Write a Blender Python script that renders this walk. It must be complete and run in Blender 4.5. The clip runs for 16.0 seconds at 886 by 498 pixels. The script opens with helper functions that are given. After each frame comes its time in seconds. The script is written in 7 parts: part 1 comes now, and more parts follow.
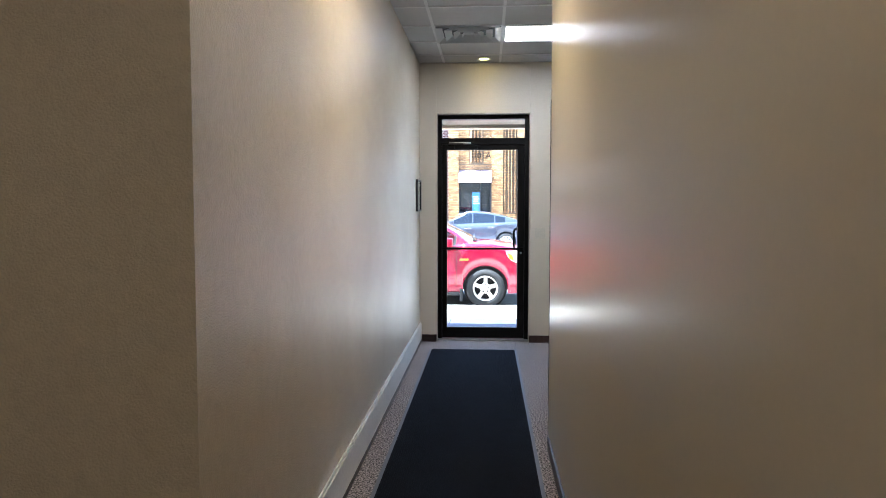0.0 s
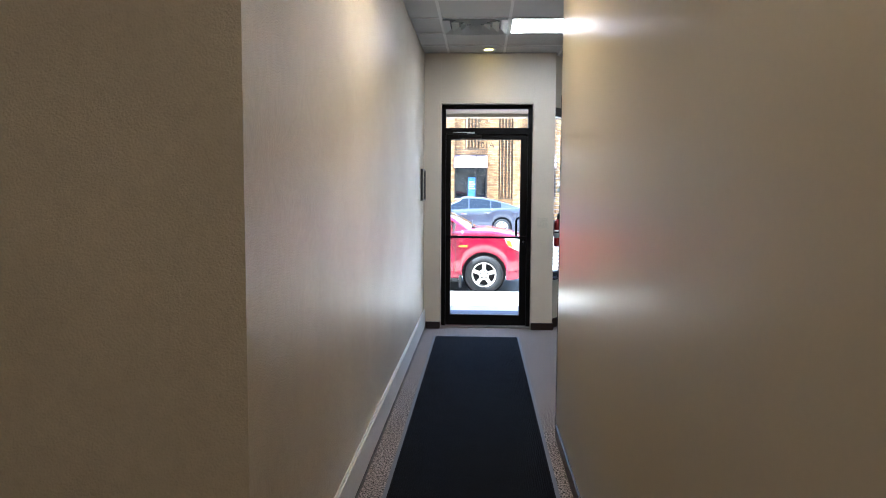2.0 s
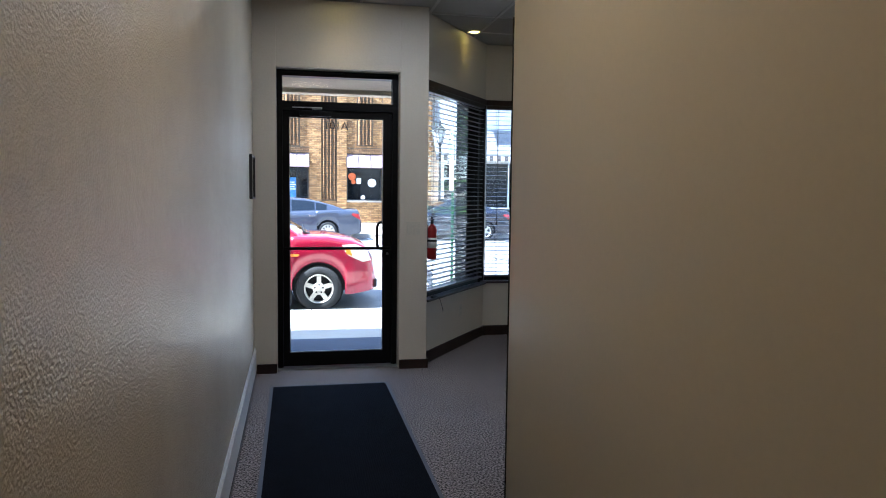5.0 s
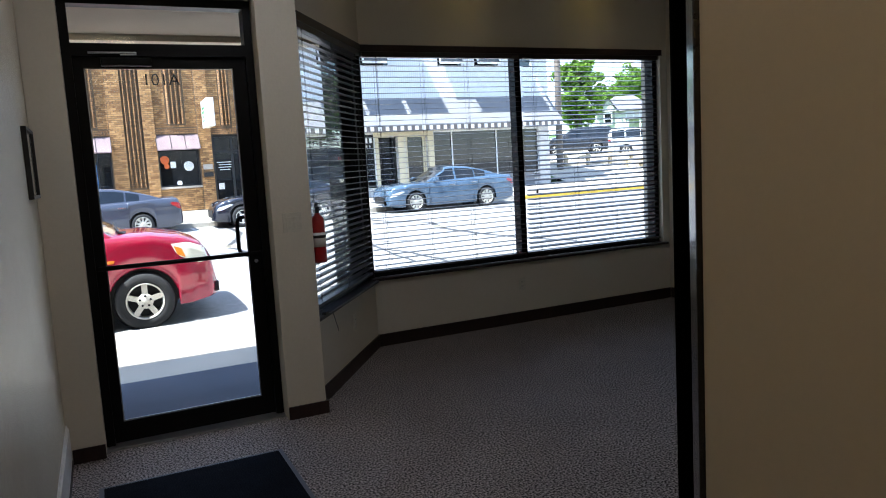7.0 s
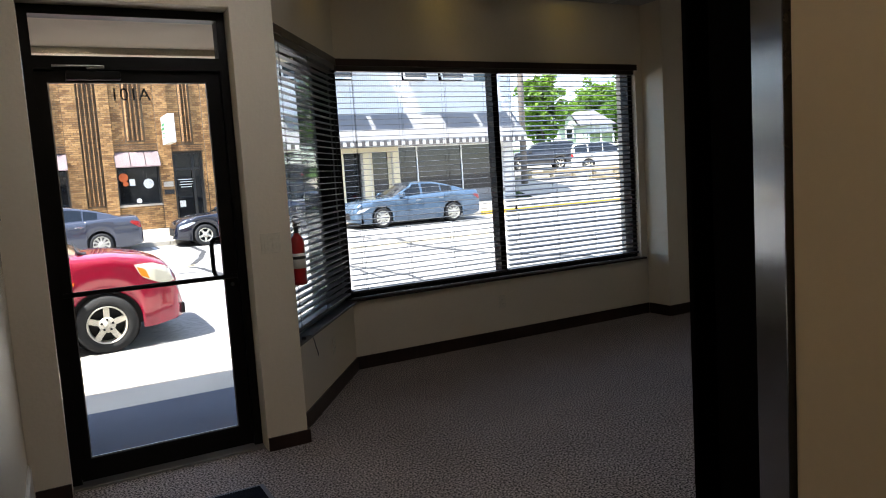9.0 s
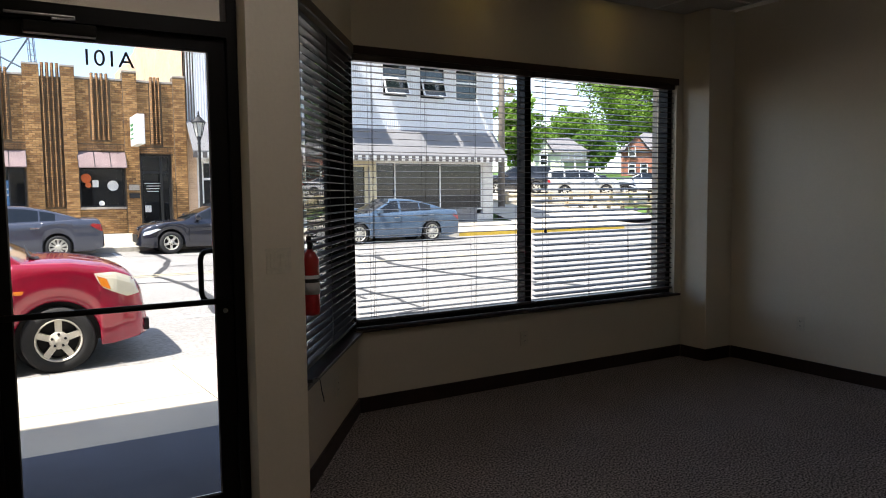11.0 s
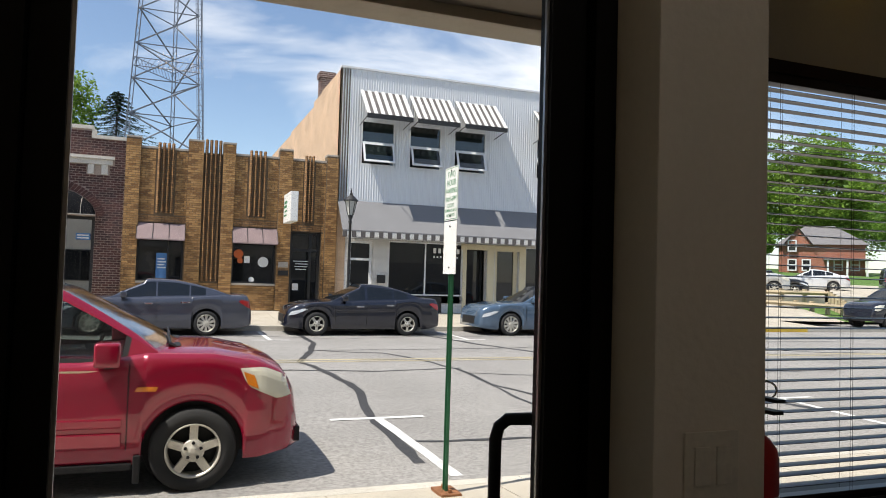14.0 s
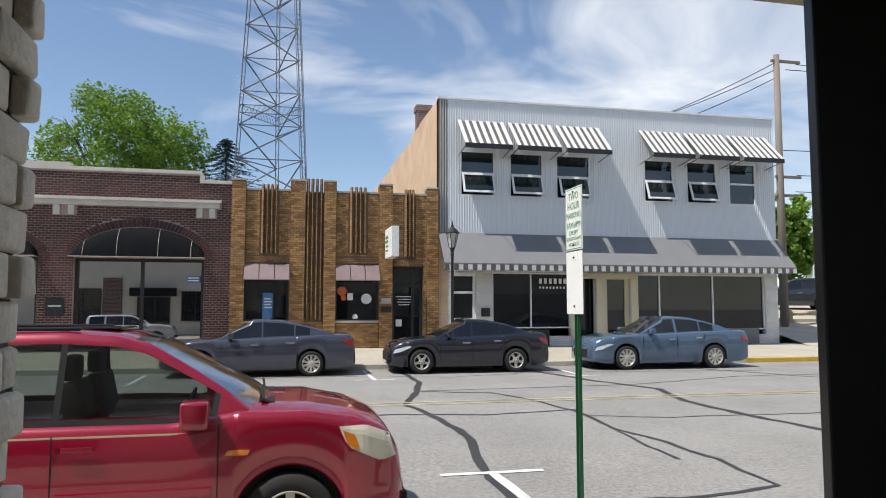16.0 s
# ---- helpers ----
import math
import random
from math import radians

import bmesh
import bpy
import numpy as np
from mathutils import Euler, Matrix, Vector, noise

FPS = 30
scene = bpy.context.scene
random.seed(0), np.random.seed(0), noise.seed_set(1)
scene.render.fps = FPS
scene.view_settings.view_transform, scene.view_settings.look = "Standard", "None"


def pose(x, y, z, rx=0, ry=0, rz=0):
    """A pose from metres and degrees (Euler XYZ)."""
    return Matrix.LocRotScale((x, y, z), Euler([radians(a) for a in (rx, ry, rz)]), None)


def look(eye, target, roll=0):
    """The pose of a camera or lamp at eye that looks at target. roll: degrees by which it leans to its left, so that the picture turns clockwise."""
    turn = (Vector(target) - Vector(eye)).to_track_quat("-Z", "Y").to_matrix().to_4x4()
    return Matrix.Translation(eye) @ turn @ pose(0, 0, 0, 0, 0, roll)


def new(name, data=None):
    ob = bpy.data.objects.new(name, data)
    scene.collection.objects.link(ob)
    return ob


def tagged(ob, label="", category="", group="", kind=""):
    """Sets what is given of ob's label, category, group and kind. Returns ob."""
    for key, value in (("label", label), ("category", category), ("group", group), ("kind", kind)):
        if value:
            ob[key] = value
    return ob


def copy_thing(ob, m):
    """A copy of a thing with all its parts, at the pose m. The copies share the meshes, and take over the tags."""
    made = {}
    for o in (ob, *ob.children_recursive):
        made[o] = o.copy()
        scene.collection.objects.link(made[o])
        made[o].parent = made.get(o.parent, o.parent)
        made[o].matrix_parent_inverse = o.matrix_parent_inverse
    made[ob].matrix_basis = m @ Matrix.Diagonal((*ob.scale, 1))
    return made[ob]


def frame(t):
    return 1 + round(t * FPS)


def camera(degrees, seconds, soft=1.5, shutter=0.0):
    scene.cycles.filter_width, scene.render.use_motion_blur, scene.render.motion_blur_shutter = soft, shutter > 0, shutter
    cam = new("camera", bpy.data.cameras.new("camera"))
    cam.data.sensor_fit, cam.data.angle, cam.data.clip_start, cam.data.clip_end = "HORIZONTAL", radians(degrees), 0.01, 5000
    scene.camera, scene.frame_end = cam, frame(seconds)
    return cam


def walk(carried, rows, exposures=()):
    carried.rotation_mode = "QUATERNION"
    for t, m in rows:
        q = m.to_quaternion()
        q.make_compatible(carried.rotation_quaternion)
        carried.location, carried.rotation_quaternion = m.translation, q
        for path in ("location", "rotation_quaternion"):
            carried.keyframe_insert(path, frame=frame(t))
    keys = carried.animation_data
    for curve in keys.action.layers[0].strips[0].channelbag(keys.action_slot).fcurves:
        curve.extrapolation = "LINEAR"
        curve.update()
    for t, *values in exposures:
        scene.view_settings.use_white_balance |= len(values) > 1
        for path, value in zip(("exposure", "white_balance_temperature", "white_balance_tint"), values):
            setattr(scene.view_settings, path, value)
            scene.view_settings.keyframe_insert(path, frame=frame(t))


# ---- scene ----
PATH = [
    (0, (0.171, -1.646, 1.512), (0.048, 0.347, 1.393), -0.0),
    (0.5, (0.164, -1.708, 1.529), (-0.028, 0.276, 1.367), 0.4),
    (1, (0.129, -1.738, 1.539), (-0.025, 0.249, 1.375), 0.4),
    (1.5, (0.077, -1.745, 1.536), (-0.043, 0.246, 1.386), 0.1),
    (2, (0.057, -1.756, 1.573), (-0.046, 0.234, 1.409), 0.3),
    (2.5, (0.063, -1.634, 1.558), (0.134, 0.356, 1.37), 0.4),
    (3, (-0.011, -1.335, 1.548), (0.134, 0.649, 1.342), -2.8),
    (3.5, (-0.111, -1.015, 1.516), (0.127, 0.961, 1.317), -2.2),
    (4, (-0.238, -0.63, 1.506), (0.091, 1.337, 1.349), 0.4),
    (6.5, (-0.241, 1.630, 1.522), (0.397, 3.515, 1.317), -3.8),
    (7, (-0.291, 2.025, 1.517), (0.556, 3.821, 1.279), -3.3),
    (7.5, (-0.313, 2.177, 1.523), (0.620, 3.928, 1.269), -3.7),
    (8, (-0.318, 2.205, 1.513), (0.616, 3.955, 1.268), -3.9),
    (8.5, (-0.319, 2.227, 1.548), (0.609, 3.985, 1.329), -3.8),
    (9, (-0.338, 2.226, 1.535), (0.603, 3.979, 1.332), -3.7),
    (11.5, (-0.229, 3.579, 1.501), (0.8, 5.288, 1.363), -0.2),
    (12, (-0.181, 3.978, 1.507), (0.788, 5.724, 1.403), 0.2),
    (12.5, (-0.189, 4.381, 1.49), (0.765, 6.133, 1.347), 1.0),
    (13, (-0.21, 4.68, 1.527), (0.770, 6.423, 1.475), -0.0),
    (13.5, (-0.165, 5.01, 1.541), (0.633, 6.846, 1.555), 1.6),
    (14, (-0.14, 5.32, 1.518), (0.570, 7.190, 1.602), 1.7),
    (14.5, (-0.15, 5.662, 1.566), (0.483, 7.558, 1.682), 3.0),
    (15, (-0.07, 5.925, 1.561), (0.494, 7.839, 1.702), 1.8),
    (15.5, (0.047, 6.171, 1.588), (0.463, 8.122, 1.738), 1.8),
    (16, (0.025, 6.189, 1.605), (0.465, 8.133, 1.769), -0.0),
]
EXPO = [(0.0, 3.8, 5270, 12), (2.0, 3.8, 5270, 12), (4.0, 3.35, 5080, 12), (6.5, 2.15, 5560, 12), (7.5, 2.1, 5860, 13), (9.0, 2.2, 6350, 15), (11.5, 1.3, 6650, 17),
        (12.5, 0.86, 6650, 17), (14.0, 0.64, 6800, 16), (14.5, 0.58, 6800, 16), (16.0, 0.42, 6600, 16)]
cam = camera(63.1, 16.0, soft=1.0)
walk(cam, [(t, look(eye, target, roll)) for t, eye, target, roll in PATH], EXPO)

# ---- sky, sun and lamps ----
SUN = Vector((-2.5, -0.70, 4.5)).normalized()
world = bpy.data.worlds.new("sky")
scene.world = world
world.use_nodes = True
wt = world.node_tree
wt.nodes.clear()
w_out = wt.nodes.new("ShaderNodeOutputWorld")
w_bg = wt.nodes.new("ShaderNodeBackground")
w_sky = wt.nodes.new("ShaderNodeTexSky")
w_sky.sky_type, w_sky.sun_disc = "NISHITA", False
w_sky.sun_elevation = math.asin(SUN.z)
w_sky.sun_rotation = math.atan2(SUN.x, SUN.y)
w_sky.air_density, w_sky.dust_density, w_sky.ozone_density = 1.0, 0.3, 2.2
w_co = wt.nodes.new("ShaderNodeTexCoord")
w_map = wt.nodes.new("ShaderNodeMapping")
w_map.inputs["Scale"].default_value = (1.5, 1.5, 4.2)
w_map.inputs["Rotation"].default_value = (0.1, 0.25, 0.3)
w_map.inputs["Location"].default_value = (0.3, 0.1, 0.75)
w_noise = wt.nodes.new("ShaderNodeTexNoise")
w_noise.inputs["Scale"].default_value, w_noise.inputs["Detail"].default_value = 1.7, 9
w_noise.inputs["Roughness"].default_value, w_noise.inputs["Distortion"].default_value = 0.55, 0.7
w_ramp = wt.nodes.new("ShaderNodeValToRGB")
w_ramp.color_ramp.elements[0].position, w_ramp.color_ramp.elements[1].position = 0.47, 0.74
w_mix = wt.nodes.new("ShaderNodeMix")
w_mix.data_type = "RGBA"
w_mix.inputs["B"].default_value = (6.8, 7.1, 7.5, 1)
wt.links.new(w_co.outputs["Generated"], w_map.inputs["Vector"])
wt.links.new(w_map.outputs["Vector"], w_noise.inputs["Vector"])
wt.links.new(w_noise.outputs["Fac"], w_ramp.inputs["Fac"])
wt.links.new(w_ramp.outputs["Color"], w_mix.inputs["Factor"])
wt.links.new(w_sky.outputs["Color"], w_mix.inputs["A"])
wt.links.new(w_mix.outputs["Result"], w_bg.inputs["Color"])
wt.links.new(w_bg.outputs["Background"], w_out.inputs["Surface"])
w_bg.inputs["Strength"].default_value = 0.112

sun_data = bpy.data.lights.new("sun", "SUN")
sun_data.energy, sun_data.angle, sun_data.color = 4.4, radians(0.55), (1.0, 0.96, 0.89)
sun = new("sun", sun_data)
sun.matrix_world = look(SUN * 80, (0, 0, 0))


# ---- materials ----
def mat(name, color, rough=0.6, metal=0.0, vary=0.12, scale=3.0, grain=60.0, grain_vary=0.08, bump=0.0, bump_scale=120.0, spec=0.5, coat=0.0, random_vary=0.0, stretch=None):
    m = bpy.data.materials.new(name)
    m.use_nodes = True
    nt = m.node_tree
    b = nt.nodes["Principled BSDF"]
    b.inputs["Roughness"].default_value, b.inputs["Metallic"].default_value = rough, metal
    b.inputs["Specular IOR Level"].default_value, b.inputs["Coat Weight"].default_value = spec, coat
    b.inputs["Coat Roughness"].default_value = 0.03
    co = nt.nodes.new("ShaderNodeTexCoord")
    src = co.outputs["Object"]
    if stretch:
        mp = nt.nodes.new("ShaderNodeMapping")
        mp.inputs["Scale"].default_value = stretch
        nt.links.new(src, mp.inputs["Vector"])
        src = mp.outputs["Vector"]
    fac = None
    for sc, amount in ((scale, vary), (grain, grain_vary)):
        n = nt.nodes.new("ShaderNodeTexNoise")
        n.inputs["Scale"].default_value, n.inputs["Detail"].default_value = sc, 4
        nt.links.new(src, n.inputs["Vector"])
        mr = nt.nodes.new("ShaderNodeMapRange")
        mr.inputs["From Min"].default_value, mr.inputs["From Max"].default_value = (0.38, 0.62) if amount > 0.9 else (0.25, 0.75)
        mr.inputs["To Min"].default_value, mr.inputs["To Max"].default_value = 1 - amount, 1 + amount
        nt.links.new(n.outputs["Fac"], mr.inputs["Value"])
        if fac is None:
            fac = mr.outputs["Result"]
        else:
            mul = nt.nodes.new("ShaderNodeMath")
            mul.operation = "MULTIPLY"
            nt.links.new(fac, mul.inputs[0])
            nt.links.new(mr.outputs["Result"], mul.inputs[1])
            fac = mul.outputs[0]
    if random_vary:
        oi = nt.nodes.new("ShaderNodeObjectInfo")
        mr = nt.nodes.new("ShaderNodeMapRange")
        mr.inputs["To Min"].default_value, mr.inputs["To Max"].default_value = 1 - random_vary, 1 + random_vary
        nt.links.new(oi.outputs["Random"], mr.inputs["Value"])
        mul = nt.nodes.new("ShaderNodeMath")
        mul.operation = "MULTIPLY"
        nt.links.new(fac, mul.inputs[0])
        nt.links.new(mr.outputs["Result"], mul.inputs[1])
        fac = mul.outputs[0]
    vm = nt.nodes.new("ShaderNodeVectorMath")
    vm.operation = "SCALE"
    vm.inputs[0].default_value = color
    nt.links.new(fac, vm.inputs["Scale"])
    nt.links.new(vm.outputs["Vector"], b.inputs["Base Color"])
    if bump:
        n = nt.nodes.new("ShaderNodeTexNoise")
        n.inputs["Scale"].default_value, n.inputs["Detail"].default_value = bump_scale, 3
        nt.links.new(src, n.inputs["Vector"])
        bp = nt.nodes.new("ShaderNodeBump")
        bp.inputs["Strength"].default_value, bp.inputs["Distance"].default_value = bump, 0.01
        nt.links.new(n.outputs["Fac"], bp.inputs["Height"])
        nt.links.new(bp.outputs["Normal"], b.inputs["Normal"])
    return m


def brick_mat(name, c1, c2, mortar, axis="x", w=0.21, h=0.072, rough=0.85, joint=0.01):
    """Brickwork on an upright wall that runs along x or y."""
    m = bpy.data.materials.new(name)
    m.use_nodes = True
    nt = m.node_tree
    b = nt.nodes["Principled BSDF"]
    b.inputs["Roughness"].default_value = rough
    co = nt.nodes.new("ShaderNodeTexCoord")
    sp, cb = nt.nodes.new("ShaderNodeSeparateXYZ"), nt.nodes.new("ShaderNodeCombineXYZ")
    nt.links.new(co.outputs["Object"], sp.inputs[0])
    nt.links.new(sp.outputs["X" if axis == "x" else "Y"], cb.inputs["X"])
    nt.links.new(sp.outputs["Z"], cb.inputs["Y"])
    br = nt.nodes.new("ShaderNodeTexBrick")
    br.inputs["Scale"].default_value = 1.0
    br.inputs["Brick Width"].default_value, br.inputs["Row Height"].default_value = w, h
    br.inputs["Mortar Size"].default_value, br.inputs["Mortar Smooth"].default_value = joint, 0.2
    br.inputs["Color1"].default_value, br.inputs["Color2"].default_value = (*c1, 1), (*c2, 1)
    br.inputs["Mortar"].default_value = (*mortar, 1)
    nt.links.new(cb.outputs[0], br.inputs["Vector"])
    n = nt.nodes.new("ShaderNodeTexNoise")
    n.inputs["Scale"].default_value, n.inputs["Detail"].default_value = 0.9, 6
    nt.links.new(co.outputs["Object"], n.inputs["Vector"])
    mr = nt.nodes.new("ShaderNodeMapRange")
    mr.inputs["To Min"].default_value, mr.inputs["To Max"].default_value = 0.65, 1.35
    nt.links.new(n.outputs["Fac"], mr.inputs["Value"])
    vm = nt.nodes.new("ShaderNodeVectorMath")
    vm.operation = "SCALE"
    nt.links.new(br.outputs["Color"], vm.inputs[0])
    nt.links.new(mr.outputs["Result"], vm.inputs["Scale"])
    nt.links.new(vm.outputs["Vector"], b.inputs["Base Color"])
    bp = nt.nodes.new("ShaderNodeBump")
    bp.inputs["Strength"].default_value, bp.inputs["Distance"].default_value = 0.7, 0.012
    bp.invert = True
    nt.links.new(br.outputs["Fac"], bp.inputs["Height"])
    nt.links.new(bp.outputs["Normal"], b.inputs["Normal"])
    return m


def brick_piece_mat(name, c1, c2):
    """Single bricks: each takes its own shade between two colours."""
    m = bpy.data.materials.new(name)
    m.use_nodes = True
    nt = m.node_tree
    b = nt.nodes["Principled BSDF"]
    b.inputs["Roughness"].default_value = 0.85
    g, oi, ad, fr, mx = (nt.nodes.new("ShaderNode" + k) for k in ("NewGeometry", "ObjectInfo", "Math", "Math", "Mix"))
    ad.operation, fr.operation, mx.data_type = "ADD", "FRACT", "RGBA"
    mx.inputs["A"].default_value, mx.inputs["B"].default_value = (*c1, 1), (*c2, 1)
    nt.links.new(g.outputs["Random Per Island"], ad.inputs[0])
    nt.links.new(oi.outputs["Random"], ad.inputs[1])
    nt.links.new(ad.outputs[0], fr.inputs[0])
    nt.links.new(fr.outputs[0], mx.inputs["Factor"])
    co, n, mr, vm = (nt.nodes.new("ShaderNode" + k) for k in ("TexCoord", "TexNoise", "MapRange", "VectorMath"))
    n.inputs["Scale"].default_value, n.inputs["Detail"].default_value = 1.1, 5
    mr.inputs["To Min"].default_value, mr.inputs["To Max"].default_value = 0.7, 1.3
    vm.operation = "SCALE"
    nt.links.new(co.outputs["Object"], n.inputs["Vector"])
    nt.links.new(n.outputs["Fac"], mr.inputs["Value"])
    nt.links.new(mx.outputs["Result"], vm.inputs[0])
    nt.links.new(mr.outputs["Result"], vm.inputs["Scale"])
    nt.links.new(vm.outputs["Vector"], b.inputs["Base Color"])
    return m


def glass_mat(name, tint=(1, 1, 1), rough=0.0, least=0.035):
    """A thin clear pane: what is behind it shows, with a reflection on top."""
    m = bpy.data.materials.new(name)
    m.use_nodes = True
    nt = m.node_tree
    nt.nodes.clear()
    out = nt.nodes.new("ShaderNodeOutputMaterial")
    tr, gl, mx, fr, pw, ad = (nt.nodes.new("ShaderNode" + k) for k in ("BsdfTransparent", "BsdfGlossy", "MixShader", "LayerWeight", "Math", "Math"))
    tr.inputs["Color"].default_value = (*tint, 1)
    gl.inputs["Roughness"].default_value = rough
    fr.inputs["Blend"].default_value = 0.5
    pw.operation, ad.operation = "POWER", "MULTIPLY_ADD"
    pw.inputs[1].default_value = 5.0
    ad.inputs[1].default_value, ad.inputs[2].default_value = 0.92, least
    nt.links.new(fr.outputs["Facing"], pw.inputs[0])
    nt.links.new(pw.outputs[0], ad.inputs[0])
    nt.links.new(ad.outputs[0], mx.inputs[0])
    nt.links.new(tr.outputs[0], mx.inputs[1])
    nt.links.new(gl.outputs[0], mx.inputs[2])
    nt.links.new(mx.outputs[0], out.inputs[0])
    return m


def glow(name, color, strength):
    m = bpy.data.materials.new(name)
    m.use_nodes = True
    b = m.node_tree.nodes["Principled BSDF"]
    b.inputs["Base Color"].default_value = (*color, 1)
    b.inputs["Emission Color"].default_value = (*color, 1)
    b.inputs["Emission Strength"].default_value = strength
    return m


SATIN = mat("satin_beige_wall_paint", (0.60, 0.53, 0.42), 0.28, vary=0.03, scale=1.0, grain_vary=0.015, bump=0.03, bump_scale=9)
PLASTER = mat("beige_wall_paint", (0.68, 0.61, 0.49), 0.5, vary=0.04, scale=1.2, grain_vary=0.02, bump=0.12, bump_scale=55)
PLASTER_L = mat("rough_beige_wall_paint", (0.60, 0.53, 0.42), 0.25, vary=0.07, scale=1.6, grain=30, grain_vary=0.05, bump=0.40, bump_scale=150)
TRIM_WHITE = mat("white_trim_paint", (0.72, 0.70, 0.66), 0.4, vary=0.05, bump=0.05)
WOOD_DARK = mat("dark_stained_wood", (0.026, 0.012, 0.009), 0.35, vary=0.3, scale=4, grain=40, grain_vary=0.25, stretch=(1, 1, 0.1), bump=0.05)
CASING = mat("glossy_dark_casing_paint", (0.014, 0.013, 0.012), 0.22, vary=0.2, scale=2)
DOOR_DARK = mat("black_brown_door_stain", (0.003, 0.0026, 0.0024), 0.9, vary=0.2, scale=2, bump=0.03, spec=0.0)
ALU_DARK = mat("dark_bronze_aluminium", (0.004, 0.0036, 0.0034), 0.42, metal=0.0, spec=0.16, vary=0.1, bump=0.02)
ALU_LIGHT = mat("worn_aluminium", (0.45, 0.45, 0.44), 0.35, metal=0.9, vary=0.15)
CARPET = mat("speckled_brown_carpet", (0.27, 0.237, 0.23), 0.95, vary=0.10, scale=2.5, grain=92, grain_vary=0.96, bump=0.9, bump_scale=130, spec=0.1)
RUBBER_MAT = mat("black_ribbed_mat", (0.006, 0.007, 0.011), 0.9, spec=0.06, vary=0.2, scale=6, grain=160, grain_vary=0.4, bump=0.3, bump_scale=200)
RUBBER_EDGE = mat("grey_rubber_edge", (0.10, 0.11, 0.14), 0.45, vary=0.1)
TILE = mat("white_mineral_tile", (0.50, 0.49, 0.47), 0.9, vary=0.05, grain=140, grain_vary=0.14, bump=0.4, bump_scale=160)
TBAR = mat("white_ceiling_bar", (0.66, 0.65, 0.62), 0.45, vary=0.03)
PLASTIC_IVORY = mat("ivory_plastic", (0.62, 0.57, 0.46), 0.35, vary=0.03)
SLAT = mat("dark_wood_blind_slat", (0.038, 0.028, 0.024), 0.33, vary=0.2, scale=6, grain=50, grain_vary=0.2, stretch=(0.1, 1, 1))
CORD = mat("dark_cord", (0.03, 0.025, 0.022), 0.8)
GLASS = glass_mat("clear_glass", (0.96, 0.98, 0.97), least=0.010)
RED_PAINT = mat("red_enamel", (0.36, 0.010, 0.012), 0.3, vary=0.06, coat=0.5)
BLACK_PLASTIC = mat("black_plastic", (0.012, 0.012, 0.012), 0.4, vary=0.1)
LABEL_WHITE = mat("white_label", (0.7, 0.7, 0.68), 0.6, vary=0.05)
INK = mat("black_ink", (0.015, 0.015, 0.016), 0.6)
CHROME = mat("chrome", (0.7, 0.7, 0.7), 0.12, metal=1.0, vary=0.03)
LAMP_PANEL = glow("fluorescent_diffuser", (1.0, 0.98, 0.94), 2.4)
LAMP_DIM = glow("dim_warm_diffuser", (1.0, 0.80, 0.52), 0.66)
LAMP_HALL = glow("warm_hall_diffuser", (1.0, 0.77, 0.44), 1.75)
LAMP_CAN = glow("warm_bulb", (1.0, 0.74, 0.16), 1.6)
CONCRETE = mat("pale_concrete", (0.41, 0.37, 0.30), 0.9, vary=0.14, scale=0.9, grain=45, grain_vary=0.12, bump=0.25, bump_scale=90)
KERB = mat("kerb_concrete", (0.46, 0.43, 0.37), 0.9, vary=0.2, scale=1.4, grain=40, grain_vary=0.15, bump=0.3)
ASPHALT = mat("worn_pale_asphalt", (0.25, 0.24, 0.225), 0.9, vary=0.15, scale=0.45, grain=22, grain_vary=0.34, bump=0.5, bump_scale=70)
TAR = mat("dark_crack_sealer", (0.035, 0.035, 0.036), 0.6, vary=0.25, scale=3)
PAINT_WHITE = mat("worn_white_road_paint", (0.62, 0.62, 0.60), 0.8, vary=0.25, scale=4, grain=30, grain_vary=0.2)
PAINT_YELLOW = mat("faded_yellow_road_paint", (0.36, 0.31, 0.19), 0.85, vary=0.4, scale=2, grain=20, grain_vary=0.35)
KERB_YELLOW = mat("yellow_kerb_paint", (0.55, 0.36, 0.04), 0.7, vary=0.25, scale=2)
GRASS = mat("mown_grass", (0.075, 0.15, 0.025), 0.9, vary=0.3, scale=1.2, grain=25, grain_vary=0.4, bump=0.5)
MAT_OUT = mat("dark_entrance_mat", (0.05, 0.06, 0.085), 0.9, vary=0.15, grain=90, grain_vary=0.3)


# ---- helpers for building ----
def add_box(bm, x0, x1, y0, y1, z0, z1, m=None):
    vs = [bm.verts.new((x, y, z)) for x in (x0, x1) for y in (y0, y1) for z in (z0, z1)]
    for f in ((0, 1, 3, 2), (4, 6, 7, 5), (0, 4, 5, 1), (2, 3, 7, 6), (0, 2, 6, 4), (1, 5, 7, 3)):
        bm.faces.new([vs[i] for i in f])
    if m is not None:
        bmesh.ops.transform(bm, matrix=m, verts=vs)
    return vs


def add_prism(bm, pts, z0, z1):
    """An upright prism over a polygon of (x, y), listed counter-clockwise."""
    lo, hi = [bm.verts.new((x, y, z0)) for x, y in pts], [bm.verts.new((x, y, z1)) for x, y in pts]
    bm.faces.new(lo[::-1])
    bm.faces.new(hi)
    for i in range(len(pts)):
        j = (i + 1) % len(pts)
        bm.faces.new((lo[i], lo[j], hi[j], hi[i]))


